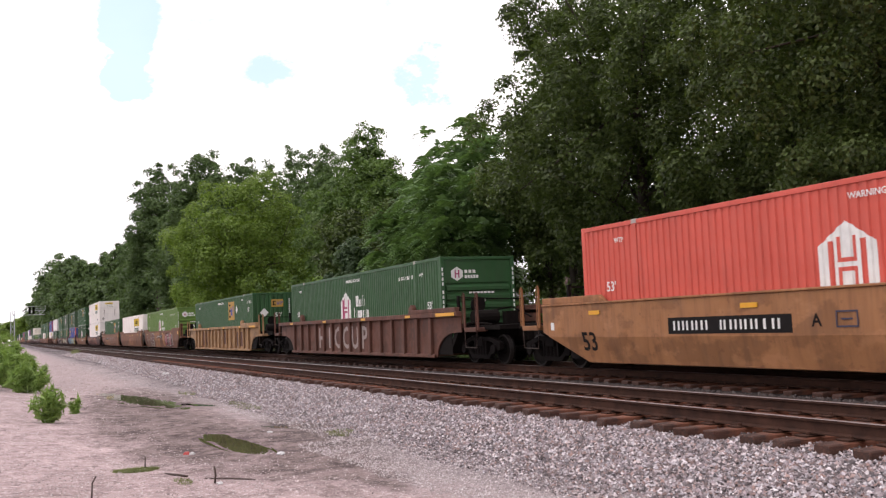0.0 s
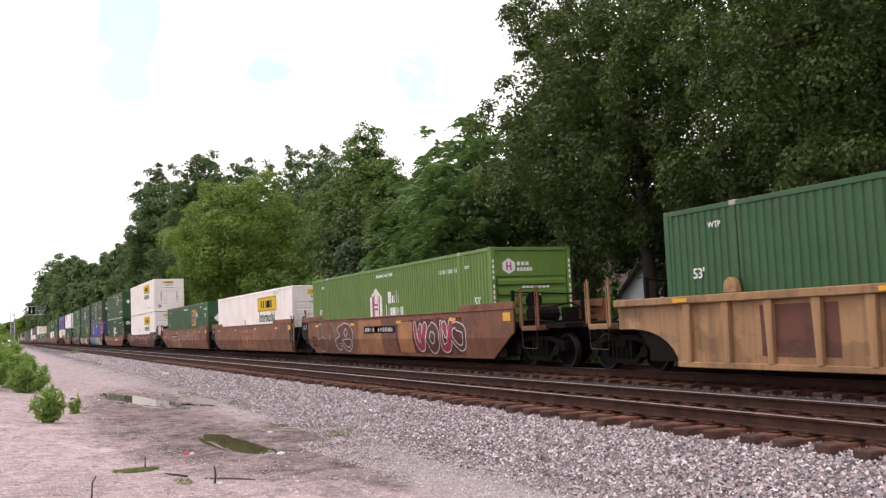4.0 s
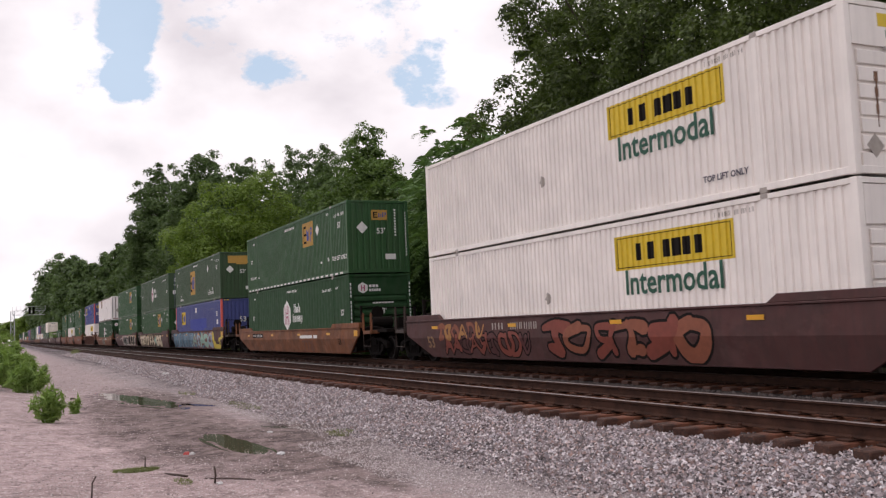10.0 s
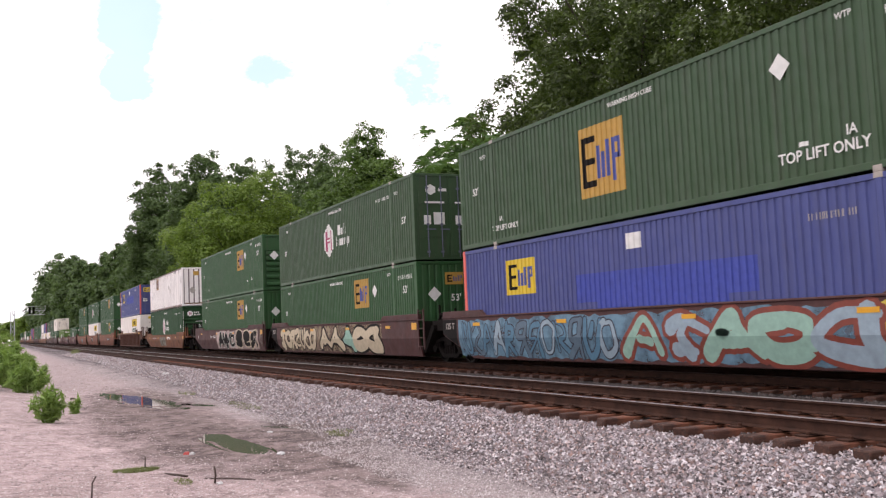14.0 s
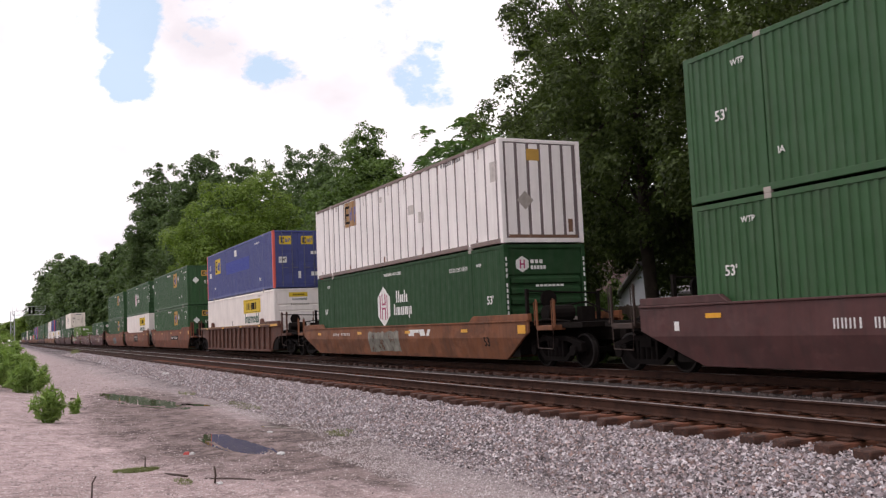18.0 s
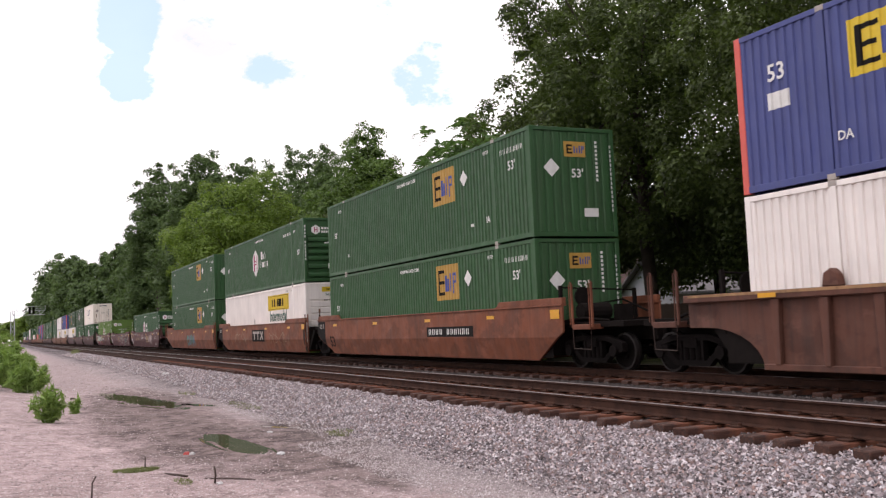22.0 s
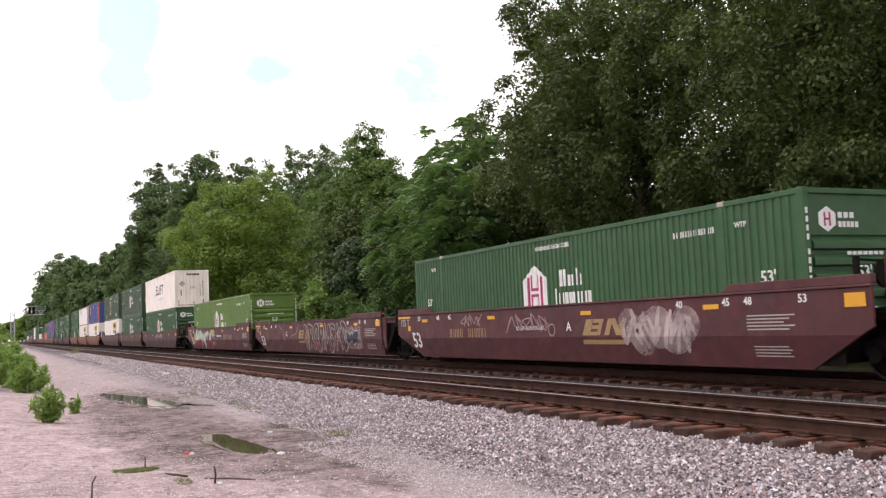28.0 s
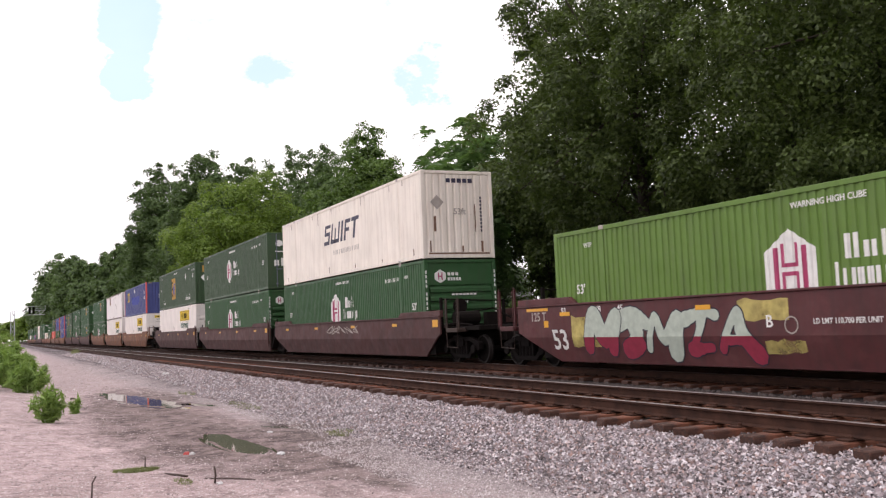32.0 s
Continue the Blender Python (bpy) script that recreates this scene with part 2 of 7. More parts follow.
M_TEAL = plain("teal_spray", (92, 112, 128), 0.6)
M_PINK = plain("crimson_spray", (150, 40, 66), 0.6)
M_SILVER = plain("silver_spray", (206, 212, 200), 0.55)
M_LEMON = plain("lemon_spray", (214, 190, 70), 0.6)
M_INK = plain("dark_spray", (40, 38, 52), 0.6)
M_SKIN = plain("orange_spray", (144, 82, 58), 0.6)
RUST_STAIN = plain("brown_rust_stain", (134, 100, 78), 0.8, 0, 0.45, 9.0)
STEEL = plain("grimy_dark_steel", (29, 24, 22), 0.9, 0.0, 0.4, spec=0.12)
STEEL_BROWN = plain("brown_grimy_steel", (66, 50, 43), 0.65, 0.2, 0.4)
TRUCK = plain("grimy_truck_casting", (24, 19, 18), 0.9, 0.0, 0.5, spec=0.1)
WHEEL = plain("dark_wheel_steel", (22, 18, 17), 0.9, 0.0, 0.3, spec=0.1)
TREAD = plain("worn_wheel_tread", (52, 47, 45), 0.6, 0.6, 0.2)
ROD = plain("dull_grey_lock_rod", (112, 114, 132), 0.55, 0.3, 0.2)
CHROME = plain("galvanised_steel", (186, 188, 190), 0.4, 0.8, 0.15)


def rail_steel():
    n = Nodes("rail_steel")
    c = n.mix(n.ramp(n.noise(5, 5), 0.3, 0.7), lin(46, 31, 26), lin(74, 50, 40))
    n.bump(n.noise(60, 3), 0.25, 0.01)
    return n.done(c, 0.85, 0.0, 0.15)


RAIL = rail_steel()
RAIL_HEAD = plain("worn_rail_head", (150, 138, 136), 0.32, 0.85, 0.2)


def tie_wood():
    n = Nodes("creosoted_tie_wood")
    grain = n.noise(4, 8, 0.65, (8, 0.5, 8))
    c = n.mix(n.ramp(grain, 0.35, 0.7), lin(28, 21, 19), lin(88, 56, 43))
    c = n.mix(n.math("MULTIPLY", n.random(), 0.4), c, lin(78, 44, 31))
    # rust washed from the plates onto the wood round each rail
    pos = n.nt.nodes.new("ShaderNodeSeparateXYZ")
    n.link(n.tc.outputs["Object"], pos.inputs[0])
    off = n.math("ABSOLUTE", n.math("ADD", n.math("ABSOLUTE", pos.outputs[1]), -0.78))
    f = n.ramp(n.math("ADD", off, n.math("MULTIPLY", n.noise(5, 6, 0.7), 0.5)), 0.36, 0.62, (1, 1, 1, 1), (0, 0, 0, 1))
    c = n.mix(n.math("MULTIPLY", f, 0.8), c, lin(126, 76, 54))
    n.bump(grain, 0.6, 0.02)
    return n.done(c, 0.85)


TIE = tie_wood()


def stone_mat(name, stops, rough=0.9):
    n = Nodes(name)
    r = n.nt.nodes.new("ShaderNodeValToRGB")
    e = r.color_ramp.elements
    while len(e) < len(stops):
        e.new(0.5)
    for i, s in enumerate(stops):
        e[i].position, e[i].color = i / (len(stops) - 1), lin(*s)
    n.link(n.island(), r.inputs[0])
    c = n.mix(n.math("MULTIPLY", n.ramp(n.noise(30, 4), 0.4, 0.7), 0.35), r.outputs[0], lin(96, 88, 86))
    n.bump(n.noise(90, 3), 0.3, 0.005)
    return n.done(c, rough)


STONES = stone_mat("grey_ballast_stone", [(52, 46, 47), (166, 151, 155), (110, 94, 91), (192, 184, 189), (74, 69, 73), (160, 130, 122), (228, 220, 222), (104, 95, 97), (74, 66, 67), (178, 166, 168)])
PEBBLES = stone_mat("pinkish_gravel", [(186, 168, 166), (150, 134, 132), (204, 188, 186), (120, 106, 103), (214, 202, 200), (96, 84, 80)])


def ground_mat():
    """Ballast beside the tracks, a pinkish gravel lane with wet mud, grass beyond."""
    n = Nodes("trackside_ground")
    pos = n.nt.nodes.new("ShaderNodeSeparateXYZ")
    n.link(n.tc.outputs["Object"], pos.inputs[0])
    X, Y = pos.outputs[0], pos.outputs[1]
    # gravel lane
    fine = n.noise(38, 6, 0.7)
    lane = n.mix(n.ramp(n.noise(0.7, 5), 0.35, 0.68), lin(208, 184, 184), lin(180, 158, 157))
    lane = n.mix(n.math("MULTIPLY", n.ramp(fine, 0.35, 0.75), 0.6), lane, lin(120, 106, 104))
    lane = n.mix(n.math("MULTIPLY", n.ramp(n.noise(60, 3), 0.60, 0.70), 0.8), lane, lin(240, 230, 230))
    lane = n.mix(n.math("MULTIPLY", n.ramp(n.noise(1.7, 9, 0.78), 0.44, 0.64), 0.6), lane, lin(136, 120, 117))
    lane = n.mix(n.math("MULTIPLY", n.ramp(n.noise(4.5, 9, 0.8), 0.5, 0.6), 0.75), lane, lin(116, 101, 99))
    lane = n.mix(n.math("MULTIPLY", n.ramp(n.noise(13, 6, 0.75), 0.56, 0.63), 0.7), lane, lin(232, 218, 217))
    lane = n.mix(n.math("MULTIPLY", n.ramp(n.noise(22, 5, 0.7), 0.62, 0.68), 0.85), lane, lin(70, 60, 56))
    # ballast
    v = n.node("ShaderNodeTexVoronoi", Scale=25.0)
    n.link(n.coords(), v.inputs[0])
    sep = n.nt.nodes.new("ShaderNodeSeparateColor")
    n.link(v.outputs["Color"], sep.inputs[0])
    ball = n.ramp(sep.outputs[0], 0.0, 1.0, lin(64, 58, 58), lin(170, 160, 162))
    # shade between the stones is painted in as darker colour
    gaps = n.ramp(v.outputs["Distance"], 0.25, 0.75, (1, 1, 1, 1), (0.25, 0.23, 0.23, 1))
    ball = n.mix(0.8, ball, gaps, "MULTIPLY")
    # track bed: brown grime, darkened further to stand for shade under the train
    bed = n.ramp(n.math("MULTIPLY", n.math("ADD", Y, n.math("MULTIPLY", n.noise(0.8, 4), 0.5)), 0.1), 0.80, 0.86)
    ball = n.mix(n.math("MULTIPLY", bed, 0.9), ball, lin(33, 27, 25))
    edge = n.math("ADD", Y, n.math("MULTIPLY", n.noise(0.5, 4), 2.6))
    f_ball = n.ramp(n.math("MULTIPLY", edge, 0.1), 0.62, 0.72)
    fines = n.mix(n.ramp(n.noise(45, 4, 0.7), 0.38, 0.66), lin(128, 118, 117), lin(186, 174, 174))
    fines = n.mix(n.math("MULTIPLY", n.ramp(n.noise(18, 5, 0.7), 0.55, 0.66), 0.6), fines, lin(92, 84, 82))
    away = n.ramp(n.math("MULTIPLY", n.math("ADD", X, n.math("MULTIPLY", n.noise(0.4, 5), 10.0)), -0.01), 0.16, 0.36)
    lane = n.mix(n.math("MULTIPLY", away, 0.4), lane, fines)
    c = n.mix(n.ramp(n.math("MULTIPLY", edge, 0.1), 0.53, 0.62), lane, fines)
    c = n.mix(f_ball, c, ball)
    # wet mud round the puddles: a few drawn-out ovals with ragged edges
    wet = None
    for cx, cy, rx, ry, tilt in ((-16.4, 3.2, 4.4, 1.4, 0.05), (-24.5, 3.2, 10.0, 1.5, 0.06), (-12.4, 3.9, 2.6, 1.1, 0.1), (-15.5, 4.7, 3.6, 0.9, 0.1)):
        dx = n.math("ADD", X, -cx)
        dy = n.math("ADD", n.math("ADD", Y, -cy), n.math("MULTIPLY", dx, tilt))
        a = n.math("MULTIPLY", dx, 1 / rx)
        b = n.math("MULTIPLY", dy, 1 / ry)
        d = n.math("ADD", n.math("MULTIPLY", a, a), n.math("MULTIPLY", b, b))
        wet = d if wet is None else n.math("MINIMUM", wet, d)
    ragged = n.math("ADD", wet, n.math("MULTIPLY", n.noise(0.9, 6, 0.65), 2.0))
    ragged = n.math("ADD", ragged, n.math("MULTIPLY", n.math("ADD", n.noise(2.6, 9, 0.78, (0.6, 1.3, 1)), -0.45), 3.2))
    f_wet = n.ramp(n.math("MULTIPLY", ragged, 0.25), 0.40, 0.66, (1, 1, 1, 1), (0, 0, 0, 1))
    mud = n.mix(n.ramp(n.noise(2.4, 9, 0.78), 0.42, 0.58), lin(46, 38, 35), lin(128, 113, 110))
    mud = n.mix(n.math("MULTIPLY", n.ramp(n.noise(30, 4, 0.7), 0.55, 0.66), 0.55), mud, lin(164, 150, 148))
    c = n.mix(n.math("MULTIPLY", f_wet, 0.82), c, mud)
    # grass and weeds away from the line
    far = n.math("MAXIMUM", n.ramp(n.math("MULTIPLY", n.math("ADD", Y, n.math("MULTIPLY", n.noise(0.3, 4), 4.0)), 0.02), 0.45, 0.49),
                 n.ramp(n.math("MULTIPLY", n.math("ADD", n.math("MULTIPLY", Y, -1.0), n.math("MULTIPLY", n.noise(0.3, 4), 4.0)), 0.05), 0.26, 0.34))
    grass = n.mix(n.ramp(n.noise(1.5, 6), 0.35, 0.7), lin(42, 46, 28), lin(70, 74, 44))
    c = n.mix(far, c, grass)
    n.bump(n.math("ADD", n.math("MULTIPLY", v.outputs["Distance"], -1.0), n.math("MULTIPLY", fine, 0.6)), 0.55, 0.03)
    return n.done(c, 1.0, 0.0, 0.08)


FINES = stone_mat("pale_grey_fines", [(196, 184, 184), (160, 148, 148), (218, 208, 208), (140, 128, 126), (206, 194, 194)])
GROUND = ground_mat()


def water_mat():
    n = Nodes("muddy_puddle_water")
    n.bump(n.noise(6, 2), 0.02, 0.01)
    c = n.mix(n.ramp(n.noise(2, 4), 0.3, 0.7), lin(74, 68, 52), lin(96, 86, 70))
    return n.done(c, 0.03, 0.0, 0.7)


WATER = water_mat()


def leaf_mat(name, dark, light, through_rgb):
    n = Nodes(name)
    c = n.mix(n.island(), lin(*dark), lin(*light))
    c = n.mix(n.math("MULTIPLY", n.ramp(n.noise(0.35, 3), 0.35, 0.7), 0.5), c, lin(*light))
    n.done(c, 0.5, 0, 0.3)
    t = n.nt.nodes.new("ShaderNodeBsdfTranslucent")
    t.inputs[0].default_value = lin(*through_rgb)
    m = n.nt.nodes.new("ShaderNodeMixShader")
    m.inputs[0].default_value = 0.36
    n.link(n.bsdf.outputs[0], m.inputs[1])
    n.link(t.outputs[0], m.inputs[2])
    n.link(m.outputs[0], n.nt.nodes["Material Output"].inputs[0])
    return n.mat


LEAF_DARK = leaf_mat("dark_oak_leaf", (32, 41, 24), (98, 114, 60), (82, 100, 39))
# far leaves carry distance haze in their colour, a little greyer
LEAF_FAR = leaf_mat("haze_tinted_far_leaf", (62, 82, 50), (106, 128, 80), (92, 116, 54))
LEAF_MID = leaf_mat("green_leaf", (60, 82, 42), (106, 130, 68), (100, 128, 48))
LEAF_GREY = leaf_mat("grey_green_leaf", (50, 68, 46), (90, 110, 76), (76, 98, 50))
LEAF_SUMAC = leaf_mat("long_compound_leaf", (54, 78, 46), (124, 154, 98), (98, 128, 56))
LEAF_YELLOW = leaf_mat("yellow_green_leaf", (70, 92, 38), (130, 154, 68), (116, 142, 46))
GRASS = leaf_mat("short_dry_grass", (96, 108, 66), (140, 144, 100), (120, 130, 70))
LEAF_WEED = leaf_mat("weed_leaf", (88, 116, 56), (146, 172, 94), (126, 156, 62))
BARK = plain("grey_brown_bark", (72, 62, 54), 0.9, 0, 0.45, 3.0)
# ---- ground, tracks ----
YF = 12.11            # near face of the containers
TRAIN_Y = YF + 1.295  # middle of the far track
NEAR_Y = 8.86         # middle of the empty near track


def smooth(a, b, x):
    t = np.clip((x - a) / (b - a), 0, 1)
    return t * t * (3 - 2 * t)


WATER_Z = -0.60
# x, y, half length, half width, turn of each puddle
PUDDLES = [(-15.5, 3.45, 1.5, 0.24, 0.04), (-28.0, 3.5, 3.7, 0.42, 0.13), (-24.4, 4.55, 0.8, 0.16, 0.3), (-16.9, 4.95, 0.8, 0.14, 0.5)]


def ground_z(x, y):
    """Height of the ground sheet: lane, ballast shoulder, track bed, bank beyond."""
    x, y = np.asarray(x, float), np.asarray(y, float)
    z = -0.60 + 0.30 * smooth(4.9, 7.95, y) + 0.035 * smooth(7.5, 8.1, y)
    z = z - 0.35 * smooth(14.9, 17.2, y) + 0.5 * smooth(18, 34, y)
    z = z + 0.28 * smooth(2.2, -1.2, y)
    near = smooth(7.4, 5.0, y)
    wave = 0.035 * np.sin(x * 0.61 + 1.7 * np.sin(y * 0.8)) + 0.02 * np.sin(x * 1.7 + y * 2.3) + 0.012 * np.sin(x * 4.1 - y * 3.3)
    z = z + near * wave * smooth(-60, -40, x) * 0.6
    for px, py, lx, ly, turn in PUDDLES:
        u = (x - px) * math.cos(turn) + (y - py) * math.sin(turn)
        v = (y - py) * math.cos(turn) - (x - px) * math.sin(turn)
        ragged = 0.25 * np.sin(x * 2.1 + py) + 0.2 * np.sin(x * 5.3 + y * 7.0) + 0.12 * np.sin(y * 17 + x * 3)
        d = (u / lx) ** 2 + (v / ly) ** 2 + ragged
        z = z + (WATER_Z - z) * smooth(3.0, 1.3, d) - 0.035 * smooth(1.6, 0.5, d)
    return z


def span(stops):
    out = []
    for a, b, step in stops:
        n = max(1, int(round((b - a) / step)))
        out += [a + (b - a) * i / n for i in range(n)]
    return np.array(out + [stops[-1][1]])


xs = span([(-3000, -400, 200), (-400, -100, 12), (-100, -45, 2.5), (-45, -35, 0.3), (-35, -12, 0.16), (-12, 2, 0.25), (2, 60, 4), (60, 900, 120)])
ys = span([(-2500, -60, 240), (-60, -6, 4), (-6, 2, 0.25), (2, 6.4, 0.085), (6.4, 8.6, 0.18), (8.6, 19, 0.5), (19, 60, 3), (60, 2600, 250)])
gx, gy = np.meshgrid(xs, ys, indexing="ij")
gz = ground_z(gx, gy)
nx, ny = gx.shape
idx = np.arange(nx * ny).reshape(nx, ny)
quads = np.stack([idx[:-1, :-1], idx[1:, :-1], idx[1:, 1:], idx[:-1, 1:]], -1).reshape(-1, 4)
ground = place("ground", raw_mesh("ground", np.stack([gx, gy, gz], -1).reshape(-1, 3), quads, GROUND, True))
tagged(ground, "gravel lane with wet mud beside grey track ballast", "ground", kind="structure")


def rail_outline():
    half = [(0.068, -0.165), (0.068, -0.152), (0.012, -0.135), (0.009, -0.045), (0.034, -0.034), (0.036, -0.006)]
    return half


def rail_pieces(x0, x1, y):
    s, h = Solid(), Solid()
    half = rail_outline()
    ring = [(a, b) for a, b in half] + [(-a, b) for a, b in reversed(half)]
    s.slab([(y + a, b) for a, b in ring], x0, x1, axis="x")
    h.slab([(y + 0.036, -0.006), (y + 0.028, 0.0), (y - 0.028, 0.0), (y - 0.036, -0.006)], x0, x1, axis="x")
    return s, h


def rough_block(name, lx, ly, lz, mat, seed, worn=0.012):
    """A worn timber: a box with cut and uneven edges."""
    rng = random.Random(seed)
    s = Solid().box(-lx / 2, lx / 2, -ly / 2, ly / 2, -lz, 0)
    s.v = [(x + rng.uniform(-worn, worn), y + rng.uniform(-worn, worn) * 3, z + rng.uniform(-worn, 0)) for x, y, z in s.v]
    return s.mesh(name, mat, bevel=0.014)


def railway_track(name, yc, label, near_ties):
    track = tagged(new(name), label, "railway track", kind="structure")
    for side in (-0.7525, 0.7525):
        s, h = rail_pieces(-900, 120, yc + side)
        r = part("rail", s, RAIL, track)
        part("rail_head", h, RAIL_HEAD, r, "worn steel running surface")
    kinds = [rough_block("tie", 0.225, 2.6, 0.17, TIE, 40 + k) for k in range(6)]
    rng = random.Random(7 + int(yc))
    plate = cached("tie_plate", lambda: Solid().box(-0.09, 0.09, -0.17, 0.17, 0, 0.018).box(-0.07, -0.03, 0.08, 0.115, 0.018, 0.05)
                   .box(0.03, 0.07, -0.115, -0.08, 0.018, 0.05).mesh("tie_plate", RAIL, 0.004))
    x, far = 3.0, Solid()
    k = 0
    while x > -330:
        shift, turn = rng.uniform(-0.08, 0.08), rng.uniform(-1.6, 1.6)
        if k < near_ties:
            m = pose(x + rng.uniform(-0.04, 0.04), yc + shift, -0.178 - rng.uniform(0, 0.02), 0, 0, turn)
            t = place("tie", kinds[k % 6], track, m)
            if k < 70:
                for side in (-0.7525, 0.7525):
                    place("tie_plate", plate, t, pose(0, side - shift, 0.0), "rusty plate with spike heads")
        else:
            far.box(x - 0.11, x + 0.11, yc - 1.3 + shift, yc + 1.3 + shift, -0.34, -0.18)
        x -= 0.53 if k < 200 else 0.6
        k += 1
    tagged(place("far_ties", far.mesh("far_ties", TIE), track), kind="stuff")
    return track


railway_track("near_track", NEAR_Y, "empty railway track with rusty rails on weathered wooden ties", 110)
railway_track("far_track", TRAIN_Y, "railway track under the passing container train", 60)


def scatter_stones(name, mat, boxes, seed, label, sink=0.35):
    """Broken stones, each a bent four-sided lump sunk in the bed lying on the ground."""
    rng = np.random.default_rng(seed)
    ico = np.array([(1, 0, 0), (-0.2, 1, 0.1), (-1, 0.1, 0), (0.2, -1, -0.1), (0, 0.1, 1), (0, -0.1, -1)])
    ico = ico[:5]
    tri = np.array([(0, 1, 4), (1, 2, 4), (2, 3, 4), (3, 0, 4)])
    vs, fs, base = [], [], 0
    for x0, x1, y0, y1, count, lo, hi in boxes:
        p = np.stack([rng.uniform(x0, x1, count), rng.uniform(y0, y1, count)], 1)
        size = rng.uniform(lo, hi, count) * rng.uniform(0.7, 1.25, count)
        d = ico[None] * rng.uniform(0.75, 1.3, (count, 5, 1)) * rng.uniform(0.7, 1.3, (count, 1, 3))
        d[:, 4] = np.stack([rng.uniform(-0.6, 0.6, count), rng.uniform(-0.6, 0.6, count), rng.uniform(0.4, 0.75, count)], 1)
        a, b = rng.uniform(0, 6.283, count), rng.uniform(-0.6, 0.6, count)
        ca, sa, cb, sb = np.cos(a)[:, None], np.sin(a)[:, None], np.cos(b)[:, None], np.sin(b)[:, None]
        xx, yy, zz = d[..., 0], d[..., 1], d[..., 2]
        yy, zz = yy * cb - zz * sb, yy * sb + zz * cb
        xx, yy = xx * ca - yy * sa, xx * sa + yy * ca
        zz = np.concatenate([zz[:, :4] - 0.45, zz[:, 4:]], 1)
        z = ground_z(p[:, 0], p[:, 1]) + 0.25 * size + size * sink + rng.uniform(-0.015, 0.02, count)
        v = np.stack([xx * size[:, None] + p[:, :1], yy * size[:, None] + p[:, 1:], zz * size[:, None] + z[:, None]], -1)
        vs.append(v.reshape(-1, 3))
        fs.append((tri[None] + 5 * np.arange(count)[:, None, None]).reshape(-1, 3) + base)
        base += 5 * count
    ob = place(name, raw_mesh(name, np.concatenate(vs), np.concatenate(fs), mat))
    return tagged(ob, label, "gravel", kind="stuff")


scatter_stones("ballast_stones", STONES, [
    (-15, -3, 5.75, 7.6, 42000, 0.013, 0.03), (-28, -15, 5.7, 7.6, 32000, 0.014, 0.029), (-60, -28, 5.6, 7.6, 26000, 0.02, 0.036), (-110, -60, 5.9, 7.6, 14000, 0.034, 0.055),
    (-16, -4, 5.2, 5.85, 9000, 0.009, 0.022), (-30, -16, 5.1, 5.8, 8000, 0.011, 0.024), (-15, -3, 7.5, 8.12, 9000, 0.012, 0.024), (-30, -15, 7.5, 8.1, 8000, 0.014, 0.024), (-20, -3, 9.9, 10.9, 9000, 0.016, 0.03)],
    5, "loose broken grey ballast stones along the track", 0.2)
# grimy bed stones, their colour also lowered for the train's shade
BED = stone_mat("shaded_oily_ballast_stone", [(34, 28, 27), (58, 47, 44), (44, 36, 33), (80, 72, 70), (38, 31, 29), (50, 40, 37)])
scatter_stones("track_bed_stones", BED, [(-24, -3, 10.15, 11.9, 11000, 0.022, 0.04), (-22, -3, 7.9, 10.15, 9000, 0.02, 0.036), (-45, -22, 10.2, 11.8, 4000, 0.04, 0.06)],
    6, "grimy brown stones between the rails, darkened further for shade under the train", 0.2)
scatter_stones("lane_gravel", PEBBLES, [(-24, -9, -1.0, 2.6, 4200, 0.006, 0.014), (-30, -8, 2.0, 5.6, 1800, 0.005, 0.013), (-14, -8, -0.6, 5.2, 6500, 0.005, 0.013), (-75, -26, 0.4, 5.8, 5000, 0.012, 0.03)],
    9, "small pinkish stones strewn over the lane", 0.1)


scatter_stones("edge_gravel", FINES, [(-14.5, -5, 4.2, 5.6, 15000, 0.006, 0.014), (-24, -14.5, 4.8, 5.9, 5000, 0.008, 0.015)], 12, "pale fine gravel below the ballast shoulder", 0.1)


def puddle(k, label):
    """Still water filling a hollow of the lane; the ground itself draws the shore."""
    x, y, lx, ly, turn = PUDDLES[k]
    n = 48
    ring = []
    for i in range(n):
        a = 2 * math.pi * i / n
        px, py = 1.35 * lx * math.cos(a), 1.6 * ly * math.sin(a)
        ring.append((px * math.cos(turn) - py * math.sin(turn), px * math.sin(turn) + py * math.cos(turn)))
    s = Solid()
    s.add([(a, b, 0) for a, b in ring] + [(a, b, -0.03) for a, b in ring],
          [tuple(range(n))] + [(i, i + n, (i + 1) % n + n, (i + 1) % n) for i in range(n)])
    ob = place("puddle", s.mesh("puddle", WATER))
    ob.location = (x, y, WATER_Z - 0.008)
    return tagged(ob, label, "puddle", group="rain puddles", kind="structure")


puddle(0, "shallow muddy rain puddle on the lane")
puddle(1, "long shallow rain puddle in a wheel rut")
puddle(2, "small rain puddle between wheel ruts")
puddle(3, "small dark rain puddle near the ballast")
# ---- trees, houses, signal bridge ----


